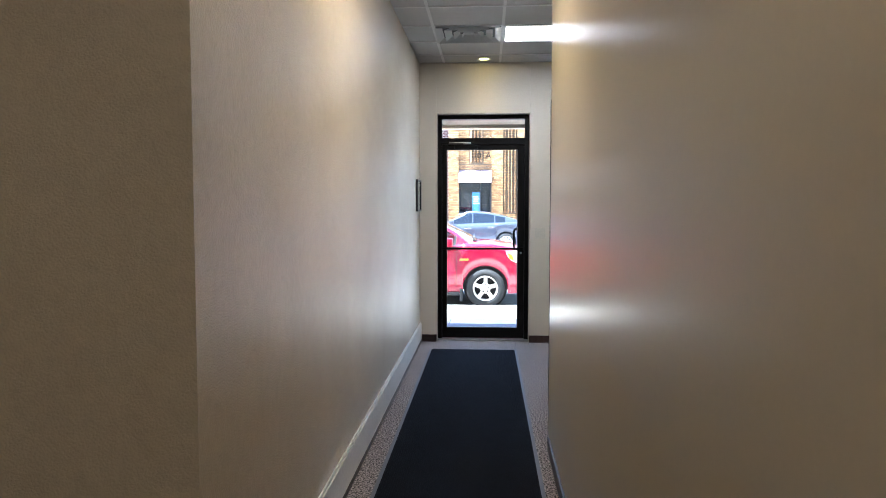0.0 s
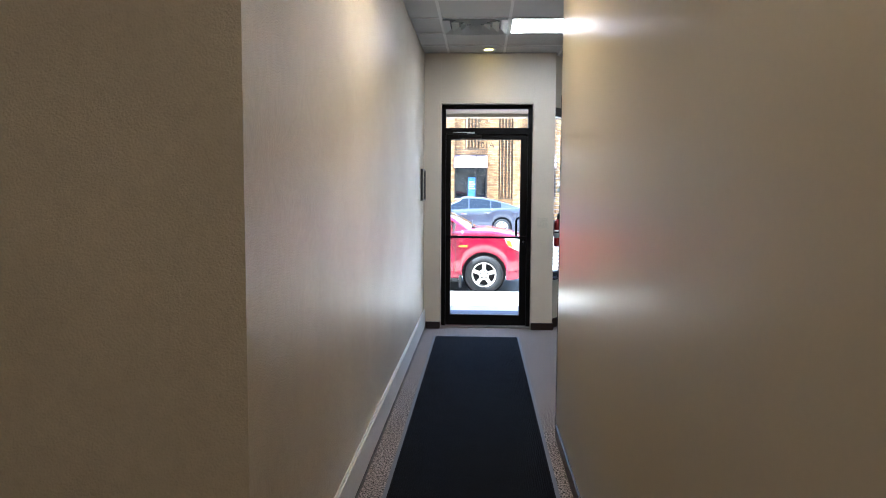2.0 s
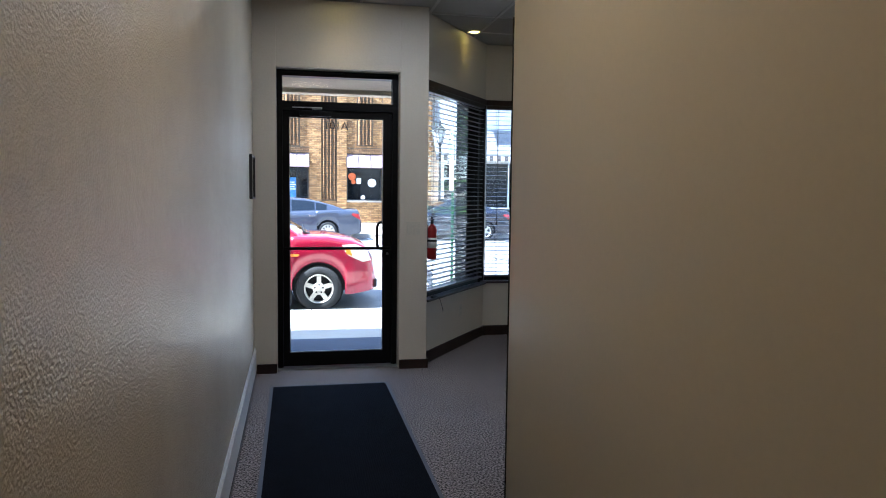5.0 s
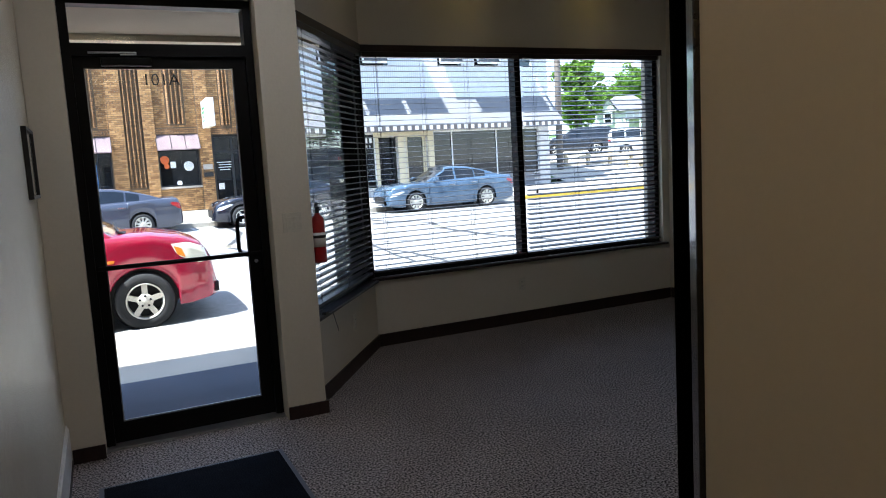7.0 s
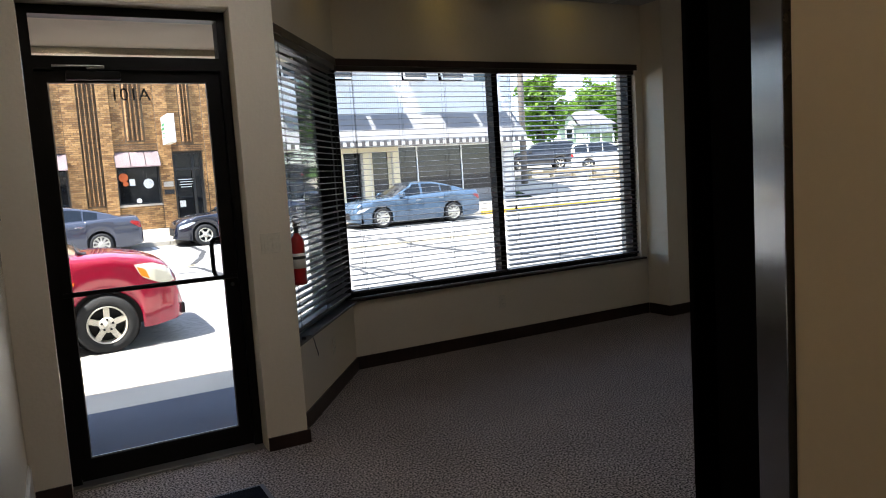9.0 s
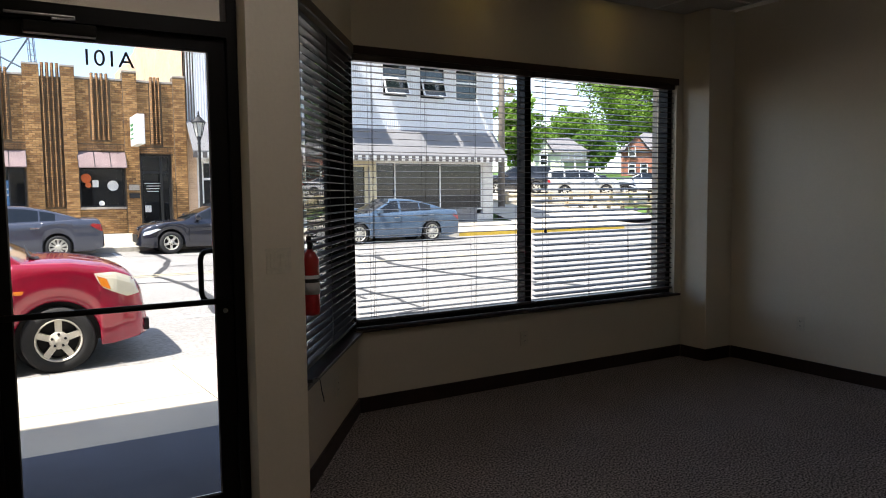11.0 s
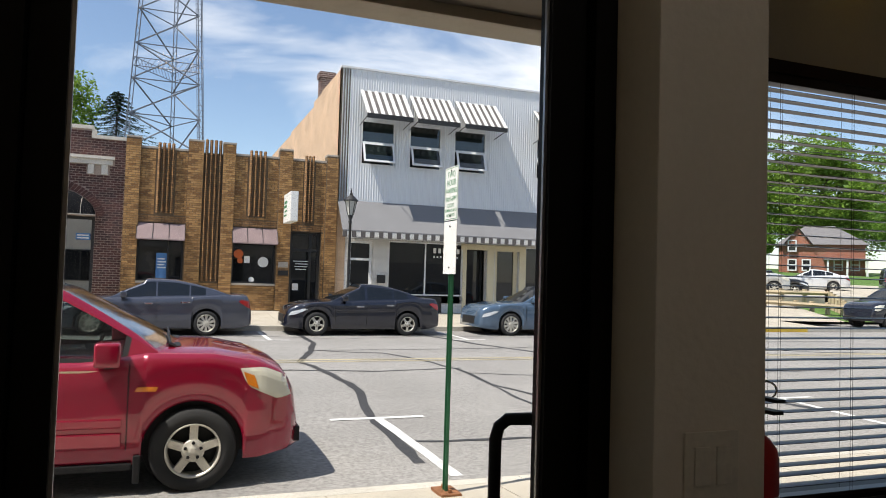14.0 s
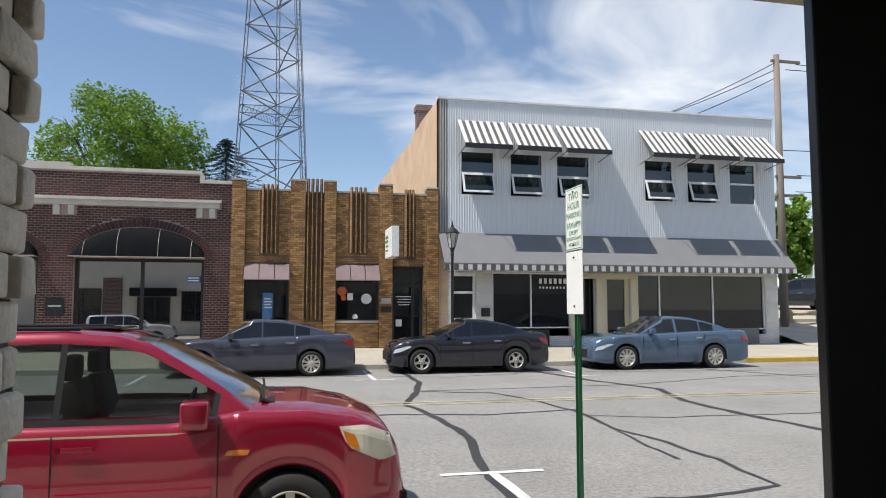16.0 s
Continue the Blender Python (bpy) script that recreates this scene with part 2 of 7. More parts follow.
def add_slab_xz(bm, pts, y0, y1):
    """A plate over a polygon of (x, z) between two depths."""
    lo, hi = [bm.verts.new((x, y0, z)) for x, z in pts], [bm.verts.new((x, y1, z)) for x, z in pts]
    bm.faces.new(lo)
    bm.faces.new(hi[::-1])
    for i in range(len(pts)):
        j = (i + 1) % len(pts)
        bm.faces.new((lo[j], lo[i], hi[i], hi[j]))


def add_cyl(bm, a, b, r0, r1=None, n=10):
    a, b = Vector(a), Vector(b)
    r1 = r0 if r1 is None else r1
    q = (b - a).to_track_quat("Z", "Y").to_matrix()
    ring = []
    for p, r in ((a, r0), (b, r1)):
        ring.append([bm.verts.new(p + q @ Vector((r * math.cos(k * math.tau / n), r * math.sin(k * math.tau / n), 0))) for k in range(n)])
    for k in range(n):
        j = (k + 1) % n
        bm.faces.new((ring[0][k], ring[0][j], ring[1][j], ring[1][k]))
    bm.faces.new(ring[0][::-1])
    bm.faces.new(ring[1])


def add_lathe(bm, profile, m=None, n=20, caps=True):
    """Turns (radius, height) pairs round the z axis."""
    rings = []
    for r, z in profile:
        rings.append([bm.verts.new((r * math.cos(k * math.tau / n), r * math.sin(k * math.tau / n), z)) for k in range(n)])
    for a, b in zip(rings, rings[1:]):
        for k in range(n):
            j = (k + 1) % n
            bm.faces.new((a[k], a[j], b[j], b[k]))
    if caps:
        bm.faces.new(rings[0][::-1])
        bm.faces.new(rings[-1])
    if m is not None:
        bmesh.ops.transform(bm, matrix=m, verts=[v for ring in rings for v in ring])


def mesh_of(bm, name, material, smooth=False, bevel=0.0):
    if bevel:
        bmesh.ops.bevel(bm, geom=list(bm.edges), offset=bevel, segments=2, affect="EDGES", profile=0.6)
    bmesh.ops.recalc_face_normals(bm, faces=bm.faces)
    for f in bm.faces:
        f.smooth = smooth
    me = bpy.data.meshes.new(name)
    bm.to_mesh(me)
    bm.free()
    me.materials.append(material)
    return me


def part(name, bm, material, parent, label="", smooth=False, bevel=0.0, kind=""):
    ob = new(name, mesh_of(bm, name, material, smooth, bevel))
    ob.parent = parent
    return tagged(ob, label, kind=kind)


def box_part(name, parent, material, *b, label="", bevel=0.0, m=None):
    bm = bmesh.new()
    add_box(bm, *b, m=m)
    return part(name, bm, material, parent, label, bevel=bevel)


def thing(name, label, category, m=None, group="", kind=""):
    ob = new(name)
    ob.empty_display_size = 0.1
    if m is not None:
        ob.matrix_world = m
    return tagged(ob, label, category, group, kind)


def solid(name, bm, material, label, category, group="", kind="", smooth=False, bevel=0.0):
    return tagged(new(name, mesh_of(bm, name, material, smooth, bevel)), label, category, group, kind)


def struct(name, material, *boxes, label="", m=None, bevel=0.0):
    bm = bmesh.new()
    for b in boxes:
        add_box(bm, *b)
    ob = new(name, mesh_of(bm, name, material, bevel=bevel))
    if m is not None:
        ob.matrix_world = m
    return tagged(ob, label, name.split("_")[0], kind="structure")


def tube(name, pts, r, material, parent=None, smooth=True, res=3):
    cu = bpy.data.curves.new(name, "CURVE")
    cu.dimensions, cu.bevel_depth, cu.bevel_resolution, cu.use_fill_caps = "3D", r, res, True
    sp = cu.splines.new("POLY")
    sp.points.add(len(pts) - 1)
    for p, c in zip(sp.points, pts):
        p.co = (*c, 1)
    cu.materials.append(material)
    ob = new(name, cu)
    ob.parent = parent
    return ob


def words(name, text, size, material, parent, m, extrude=0.001, align="CENTER"):
    cu = bpy.data.curves.new(name, "FONT")
    cu.body, cu.size, cu.extrude, cu.align_x, cu.align_y = text, size, extrude, align, "CENTER"
    cu.materials.append(material)
    ob = new(name, cu)
    ob.parent = parent
    ob.matrix_local = m
    return ob


# ---- shell of the room and corridor ----
CEIL = 3.07
bm = bmesh.new()
add_prism(bm, [(-2.4, -4.2), (5.4, -4.2), (5.4, 7.68), (1.74, 7.72), (0.88, 6.45), (-0.7, 6.45), (-0.7, 0.15), (-2.4, 0.15)], -0.12, 0.0)
tagged(new("floor", mesh_of(bm, "floor", CARPET)), "speckled brown-grey loop carpet", "floor", kind="structure")
bm = bmesh.new()
add_prism(bm, [(-2.4, 0.15), (-0.575, 0.15), (-0.575, 6.37), (-0.78, 6.37), (-0.78, 0.33), (-2.4, 0.33)], 0, CEIL)
bmesh.ops.bevel(bm, geom=[e for e in bm.edges if all(abs(v.co.x + 0.575) < 1e-4 and abs(v.co.y + 0.02) < 1e-4 for v in e.verts)], offset=0.009, segments=3, affect="EDGES")
tagged(new("wall_left", mesh_of(bm, "wall_left", PLASTER_L)), "beige painted rough plaster corridor wall", "wall", kind="structure")
struct("wall_far_left", PLASTER, (-2.5, -2.4, -4.2, 0.16, 0, CEIL), label="beige painted wall")
struct("wall_back", PLASTER, (-2.5, 5.3, -4.3, -4.2, 0, CEIL), label="beige painted back wall")
struct("wall_right", SATIN, (0.56, 0.68, -4.2, 2.872, 0, CEIL), label="smooth beige painted corridor wall", bevel=0.004)
struct("wall_room_back", PLASTER, (1.50, 5.29, 3.70, 3.815, 0, CEIL), label="beige painted back wall of the front room")
struct("wall_office", PLASTER, (5.13, 5.25, -4.2, 3.698, 0, CEIL), label="beige painted wall")
struct("wall_east", PLASTER, (5.29, 5.42, 3.70, 7.69, 0, CEIL), label="beige painted side wall of the front room")
struct("column", PLASTER, (4.955, 5.289, 7.40, 7.9, 0, CEIL), label="beige painted corner pilaster", bevel=0.006)
struct("wall_street", PLASTER, (1.728, 4.955, 7.68, 7.9, 0, 0.565), (1.728, 4.955, 7.68, 7.9, 2.50, CEIL), (4.868, 4.955, 7.68, 7.9, 0.565, 2.50), label="beige painted wall below and above the street window")
struct("wall_entry", PLASTER, (-0.575, -0.39, 6.33, 6.6, 0, CEIL), (0.63, 0.870, 6.33, 6.56, 0, CEIL), (-0.39, 0.63, 6.33, 6.6, 2.525, CEIL), label="beige painted wall round the entrance door", bevel=0.003)

# the slanted bay between the door pillar and the street window
BAY = Matrix.Translation((0.868, 6.47, 0)) @ Matrix.Rotation(math.atan2(1.21, 0.86), 4, "Z")
BAY_L = math.hypot(0.86, 1.21)
struct("wall_bay", PLASTER, (0, BAY_L, 0.0, 0.2, 0, 0.555), (0, BAY_L, 0.0, 0.2, 2.50, CEIL), label="beige painted wall below and above the slanted window", m=BAY)

# the slanted wall with the closed office door
DIAG = Matrix.Translation((0.5625, 2.873, 0)) @ Matrix.Rotation(math.atan2(1.02, 0.92), 4, "Z")
DIAG_L = math.hypot(1.02, 0.92)
struct("wall_office_door", PLASTER, (0, DIAG_L, -0.12, 0, 2.17, CEIL), (DIAG_L - 0.05, DIAG_L, -0.12, 0, 0, 2.17), label="beige painted wall over the office door", m=DIAG)
door2 = thing("door_2", "closed black-brown office door in a dark casing", "door", DIAG, kind="structure")
box_part("casing", door2, CASING, 0.002, 0.24, -0.13, 0.010, 0, 2.17, bevel=0.004)
# thin pale strip added to draw the bright highlight along the door gap
box_part("jamb_bead", door2, ALU_LIGHT, 0.262, 0.266, -0.03, 0.004, 0.02, 2.05)
box_part("casing", door2, DOOR_DARK, DIAG_L - 0.12, DIAG_L + 0.012, -0.13, 0.018, 0, 2.17, bevel=0.006)
box_part("head_casing", door2, DOOR_DARK, 0.24, DIAG_L - 0.12, -0.13, 0.018, 2.06, 2.17, bevel=0.006)
box_part("door_leaf", door2, DOOR_DARK, 0.244, DIAG_L - 0.124, -0.09, -0.045, 0.01, 2.055, bevel=0.004)
box_part("strike_plate", door2, ALU_LIGHT, 0.2405, 0.2425, -0.02, 0.006, 0.94, 1.0)

# ceiling: tiles in a grid of bars
GX, GY, TS = -0.31, 5.335, 0.61
bm, bars = bmesh.new(), bmesh.new()
SKIP = {(0, -1), (1, -1), (0, -6), (0, -12), (-3, -13)}
for i in range(-4, 9):
    for j in range(-16, 5):
        x0, y0 = GX + i * TS, GY + j * TS
        if (i, j) in SKIP:
            continue
        dz = random.uniform(0, 0.002)
        add_box(bm, x0 + 0.010, x0 + TS - 0.010, y0 + 0.010, y0 + TS - 0.010, CEIL + 0.006 + dz, CEIL + 0.025)
for i in range(-4, 10):
    add_box(bars, GX + i * TS - 0.012, GX + i * TS + 0.012, GY - 16 * TS, GY + 5 * TS, CEIL, CEIL + 0.02)
for j in range(-16, 6):
    add_box(bars, GX - 4 * TS, GX + 9 * TS, GY + j * TS - 0.0118, GY + j * TS + 0.0118, CEIL + 0.0006, CEIL + 0.0205)
add_box(bm, -2.6, 5.4, -4.4, 7.95, CEIL + 0.12, CEIL + 0.2)
tagged(new("ceiling", mesh_of(bm, "ceiling", TILE)), "white mineral fibre suspended ceiling tiles", "ceiling", kind="structure")
tagged(new("trim_ceiling", mesh_of(bars, "trim_ceiling", TBAR)), "white ceiling grid bars", "trim", kind="structure")

# ceiling fluorescent panel and air vent
lamp = thing("ceiling_light", "lit white fluorescent ceiling panel", "ceiling light", group="ceiling panels")
box_part("diffuser", lamp, LAMP_PANEL, GX + TS + 0.03, GX + 2 * TS - 0.03, GY - TS + 0.03, GY - 0.03, CEIL + 0.004, CEIL + 0.012)
bm = bmesh.new()
for b in ((0, 0.03, 0, TS), (TS - 0.03, TS, 0, TS), (0.03, TS - 0.03, 0, 0.03), (0.03, TS - 0.03, TS - 0.03, TS)):
    add_box(bm, GX + TS + b[0], GX + TS + b[1], GY - TS + b[2], GY - TS + b[3], CEIL - 0.003, CEIL + 0.03)
part("frame", bm, TBAR, lamp)
for i, j in ((0, -6), (0, -12), (-3, -13)):
    dim = copy_thing(lamp, Matrix.Translation(((i - 1) * TS, (j + 1) * TS, 0)))
    for o in dim.children:
        if o.name.startswith("diffuser"):
            o.data = o.data.copy()
            o.data.materials[0] = LAMP_HALL if j == -6 else LAMP_DIM
    tagged(dim, "dimly lit warm ceiling panel over the corridor")
vent = thing("ceiling_vent", "white four-way ceiling air diffuser", "air vent", Matrix.Translation((GX + TS / 2, GY - TS / 2, CEIL)))
box_part("backing", vent, BLACK_PLASTIC, -0.29, 0.29, -0.29, 0.29, 0.04, 0.05)
for k, (h0, h1) in enumerate(((0.295, 0.235), (0.215, 0.155), (0.135, 0.08), (0.06, 0.03))):
    bm = bmesh.new()
    lo = [bm.verts.new((a * h0, b * h0, -0.012)) for a, b in ((-1, -1), (1, -1), (1, 1), (-1, 1))]
    hi = [bm.verts.new((a * h1, b * h1, 0.028)) for a, b in ((-1, -1), (1, -1), (1, 1), (-1, 1))]
    for i in range(4):
        bm.faces.new((lo[i], lo[(i + 1) % 4], hi[(i + 1) % 4], hi[i]))
    bmesh.ops.solidify(bm, geom=list(bm.faces), thickness=0.003)
    part("louvre", bm, TBAR, vent)

# recessed warm spot lamps
spot = thing("recessed_lamp", "lit warm recessed ceiling spot lamp", "spot lamp", Matrix.Translation((0.127, 6.13, CEIL)), group="recessed lamps")
bm = bmesh.new()
add_lathe(bm, [(0.048, 0.004), (0.075, -0.006), (0.078, -0.002), (0.075, 0.004)], n=24, caps=False)
part("trim_ring", bm, TBAR, spot, smooth=True)
bm = bmesh.new()
add_lathe(bm, [(0.046, -0.003), (0.04, -0.004), (0.01, -0.006)], n=20)
part("bulb", bm, LAMP_CAN, spot, "glowing warm yellow bulb", smooth=True)
for x, y in ((1.46, 7.14), (2.70, 7.45), (4.0, 7.45)):
    copy_thing(spot, Matrix.Translation((x, y, CEIL)))
for n, (x, y) in enumerate(((0.127, 6.13), (1.46, 7.14), (2.70, 7.45), (4.0, 7.45))):
    ld = bpy.data.lights.new("spot_beam", "SPOT")
    ld.energy, ld.color, ld.spot_size, ld.spot_blend, ld.shadow_soft_size = 0.5 if n == 0 else 0.07, (1.0, 0.70, 0.30), radians(95), 0.8, 0.03
    lo_ = new("spot_beam", ld)
    lo_.matrix_world = look((x, y, CEIL - 0.02), (x, y + 0.02, 0))

# baseboards
bm = bmesh.new()
add_box(bm, -0.575, -0.557, 0.16, 6.315, 0.0, 0.028)
tagged(new("baseboard_left_shoe", mesh_of(bm, "baseboard_left_shoe", WOOD_DARK)), "dark wood shoe moulding", "baseboard", kind="structure")
struct("baseboard_left", TRIM_WHITE, (-0.574, -0.560, 0.16, 6.329, 0.03, 0.205), (-0.574, -0.566, 0.16, 6.329, 0.205, 0.222), label="tall pale painted baseboard")
struct("baseboard_entry", WOOD_DARK, (-0.556, -0.392, 6.316, 6.3295, 0, 0.08), (0.632, 0.8845, 6.316, 6.3295, 0, 0.08), (0.8705, 0.8845, 6.33, 6.455, 0, 0.08), label="dark wood baseboard", bevel=0.003)
struct("baseboard_bay", WOOD_DARK, (0.02, BAY_L - 0.01, -0.015, -0.0005, 0, 0.105), label="dark wood baseboard", m=BAY, bevel=0.003)
struct("baseboard_street", WOOD_DARK, (1.715, 4.94, 7.665, 7.6795, 0, 0.105), (4.94, 4.9545, 7.40, 7.664, 0, 0.105), (4.94, 5.274, 7.385, 7.3995, 0, 0.105), (5.275, 5.2895, 3.83, 7.384, 0, 0.105), label="dark wood baseboard", bevel=0.003)
struct("baseboard_right", WOOD_DARK, (0.546, 0.5595, -4.1, 2.78, 0, 0.08), label="dark wood baseboard", bevel=0.003)

# ---- entrance door in its aluminium frame ----
door = thing("door_1", "closed glazed entrance door in a dark bronze aluminium frame", "door", kind="structure")
FX0, FX1, FY0, FY1, FZ = -0.388, 0.628, 6.455, 6.56, 2.522
frame_d = part("door_frame", (lambda b: (add_box(b, FX0, FX0 + 0.046, FY0, FY1, 0, FZ), add_box(b, FX1 - 0.046, FX1, FY0, FY1, 0, FZ), add_box(b, FX0 + 0.046, FX1 - 0.046, FY0, FY1, FZ - 0.046, FZ), add_box(b, FX0 + 0.046, FX1 - 0.046, FY0, FY1, 2.20, 2.268), b)[-1])(bmesh.new()), ALU_DARK, door)
box_part("transom_pane", door, GLASS, FX0 + 0.046, FX1 - 0.046, 6.51, 6.516, 2.268, FZ - 0.046).visible_shadow = False
box_part("threshold", door, ALU_LIGHT, FX0 - 0.0, FX1, 6.40, 6.60, 0.0, 0.014, bevel=0.004)
leaf = part("door_leaf", (lambda b: (add_box(b, -0.340, -0.288, 6.485, 6.53, 0.018, 2.196), add_box(b, 0.507, 0.580, 6.485, 6.53, 0.018, 2.196), add_box(b, -0.288, 0.507, 6.485, 6.53, 2.14, 2.196), add_box(b, -0.288, 0.507, 6.485, 6.53, 0.018, 0.135), b)[-1])(bmesh.new()), ALU_DARK, door)
box_part("door_pane", door, GLASS, -0.288, 0.507, 6.505, 6.511, 0.135, 2.14).visible_shadow = False
bm = bmesh.new()
for b in ((-0.288, -0.282, 0.135, 2.14), (0.501, 0.507, 0.135, 2.14), (-0.282, 0.501, 0.135, 0.142), (-0.282, 0.501, 2.134, 2.14)):
    add_box(bm, b[0], b[1], 6.4975, 6.5045, b[2], b[3])
part("glazing_bead", bm, ALU_LIGHT, leaf, "bright worn glazing bead")
bm = bmesh.new()
for b in ((FX0 + 0.045, FX0 + 0.062, 0.014, 2.20), (FX1 - 0.062, FX1 - 0.045, 0.014, 2.20), (FX0 + 0.062, FX1 - 0.062, 2.182, 2.20)):
    add_box(bm, b[0], b[1], 6.532, 6.552, b[2], b[3])
part("door_stop", bm, ALU_DARK, door)
bm = bmesh.new()
add_cyl(bm, (-0.33, 6.452, 1.035), (0.57, 6.452, 1.035), 0.013, n=14)
for x in (-0.31, 0.545):
    add_cyl(bm, (x, 6.452, 1.035), (x, 6.486, 1.035), 0.011, n=10)
part("push_bar", bm, ALU_DARK, leaf, "round dark push bar across the door", smooth=True)
ZT, ZB = 1.255, 1.015
pull = [(0.545, 6.53, ZT), (0.525, 6.566, ZT), (0.49, 6.596, ZT - 0.005), (0.475, 6.604, ZT - 0.02), (0.469, 6.606, ZT - 0.045), (0.469, 6.606, ZB + 0.045), (0.475, 6.604, ZB + 0.02), (0.49, 6.596, ZB + 0.005), (0.525, 6.566, ZB), (0.545, 6.53, ZB)]
tube("door_handle", pull, 0.0125, ALU_DARK, leaf)
closer = box_part("door_closer", leaf, ALU_DARK, -0.20, 0.06, 6.435, 6.4845, 2.145, 2.192, bevel=0.006)
tube("closer_arm", [(-0.26, 6.44, 2.215), (-0.02, 6.43, 2.215), (-0.02, 6.43, 2.205), (-0.10, 6.42, 2.20)], 0.006, ALU_LIGHT, leaf)
bm = bmesh.new()
add_cyl(bm, (0.545, 6.484, 0.985), (0.545, 6.4855, 0.985), 0.012, n=12)
add_cyl(bm, (0.545, 6.474, 0.985), (0.545, 6.485, 0.985), 0.009, n=12)
part("lock_cylinder", bm, ALU_LIGHT, leaf)
words("suite_number", "A101", 0.094, INK, leaf, pose(0.105, 6.5125, 2.075, 90, 0, 180))


# ---- windows with blinds ----
def blind(name, x0, x1, z0, z1, y, m, tilt, label, wand_x):
    b = thing(name, label, "blind", m, group="window blinds")
    box_part("headrail", b, SLAT, x0, x1, y - 0.03, y + 0.03, z1 - 0.055, z1, bevel=0.003)
    pitch = 0.0445
    count = int((z1 - 0.07 - z0 - 0.03) / pitch)
    bm_ = bmesh.new()
    n = 4
    vs = []
    for k in range(n + 1):
        u = (k / n - 0.5) * 0.05
        zz = 0.0022 * (1 - (2 * k / n - 1) ** 2)
        vs.append([bm_.verts.new((x, u, zz + dz)) for x in (x0 + 0.006, x1 - 0.006) for dz in (0, 0.0026)])
    for a, c in zip(vs, vs[1:]):
        bm_.faces.new((a[0], a[2], c[2], c[0]))
        bm_.faces.new((a[1], c[1], c[3], a[3]))
    bm_.faces.new((vs[0][0], vs[0][1], vs[0][3], vs[0][2]))
    bm_.faces.new((vs[-1][0], vs[-1][2], vs[-1][3], vs[-1][1]))
    me = mesh_of(bm_, "slat", SLAT)
    for k in range(count):
        s = new("slat", me)
        s.parent = b
        s.matrix_local = pose(0, y, z1 - 0.08 - k * pitch, tilt + random.uniform(-1.2, 1.2), random.uniform(-0.06, 0.06), 0)
    zb = z1 - 0.08 - count * pitch
    box_part("bottom_rail", b, SLAT, x0 + 0.004, x1 - 0.004, y - 0.026, y + 0.026, zb - 0.012, zb + 0.006, bevel=0.003)
    k = max(2, round((x1 - x0) / 0.42))
    bm_ = bmesh.new()
    add_cyl(bm_, (0, 0, zb), (0, 0, z1 - 0.04), 0.0011, n=4)
    cord = mesh_of(bm_, "ladder_cord", CORD)
    for i in range(k):
        x = x0 + 0.12 + (x1 - x0 - 0.24) * i / (k - 1)
        for dx, dy in ((0, -0.027), (0, 0.027), (0.012, -0.028)):
            c_ = new("ladder_cord", cord)
            c_.parent = b
            c_.location = (x + dx, y + dy, 0)
    if wand_x is not None:
        bm_ = bmesh.new()
        add_cyl(bm_, (wand_x, y - 0.04, z1 - 0.05), (wand_x, y - 0.04, z0 + 0.62), 0.0018, n=5)
        add_lathe(bm_, [(0.004, 0.03), (0.011, 0.015), (0.013, 0.0), (0.003, -0.004)], Matrix.Translation((wand_x, y - 0.04, z0 + 0.59)), 8)
        part("pull_cord", bm_, CORD, b)
    return b


ID = Matrix.Identity(4)
win2 = thing("window_2", "wide two-pane street window in a dark bronze frame", "window", kind="structure")
bm = bmesh.new()
for b in ((1.70, 1.745, 0.585, 2.50), (4.815, 4.866, 0.585, 2.50), (1.745, 4.815, 0.585, 0.635), (1.745, 4.815, 2.45, 2.50), (3.215, 3.275, 0.635, 2.45)):
    add_box(bm, b[0], b[1], 7.735, 7.84, b[2], b[3])
part("window_frame", bm, ALU_DARK, win2)
for x0, x1 in ((1.745, 3.215), (3.275, 4.815)):
    box_part("pane", win2, GLASS, x0, x1, 7.80, 7.806, 0.635, 2.45).visible_shadow = False
box_part("window_sill", win2, WOOD_DARK, 1.70, 4.90, 7.632, 7.735, 0.5655, 0.585, bevel=0.004)
bm = bmesh.new()
for b in ((1.72, 4.87, 2.44, 2.495),):
    add_box(bm, b[0], b[1], 7.655, 7.6785, b[2], b[3])
part("head_casing", bm, WOOD_DARK, win2)
blind("window_blind", 1.74, 3.235, 0.60, 2.455, 7.70, ID, 2, "dark wooden venetian blind with open slats", 1.86)
blind("window_blind", 3.265, 4.835, 0.60, 2.455, 7.70, ID, 15, "dark wooden venetian blind with half-tilted slats", 3.36)

win1 = thing("window_1", "slanted bay window in a dark bronze frame", "window", BAY, kind="structure")
bm = bmesh.new()
for b in ((0.0, 0.06, 0.575, 2.50), (BAY_L - 0.065, BAY_L + 0.01, 0.575, 2.50), (0.06, BAY_L - 0.065, 0.575, 0.63), (0.06, BAY_L - 0.065, 2.445, 2.50)):
    add_box(bm, b[0], b[1], 0.055, 0.15, b[2], b[3])
part("window_frame", bm, ALU_DARK, win1)
box_part("pane", win1, GLASS, 0.06, BAY_L - 0.065, 0.11, 0.116, 0.63, 2.445).visible_shadow = False
box_part("window_sill", win1, WOOD_DARK, -0.0, BAY_L - 0.02, -0.045, 0.054, 0.5555, 0.575, bevel=0.004)
box_part("head_casing", win1, WOOD_DARK, 0.0, BAY_L - 0.03, -0.02, -0.001, 2.44, 2.495)
blind("window_blind", 0.03, BAY_L - 0.05, 0.60, 2.455, 0.018, BAY, 3, "dark wooden venetian blind on the slanted window", None)

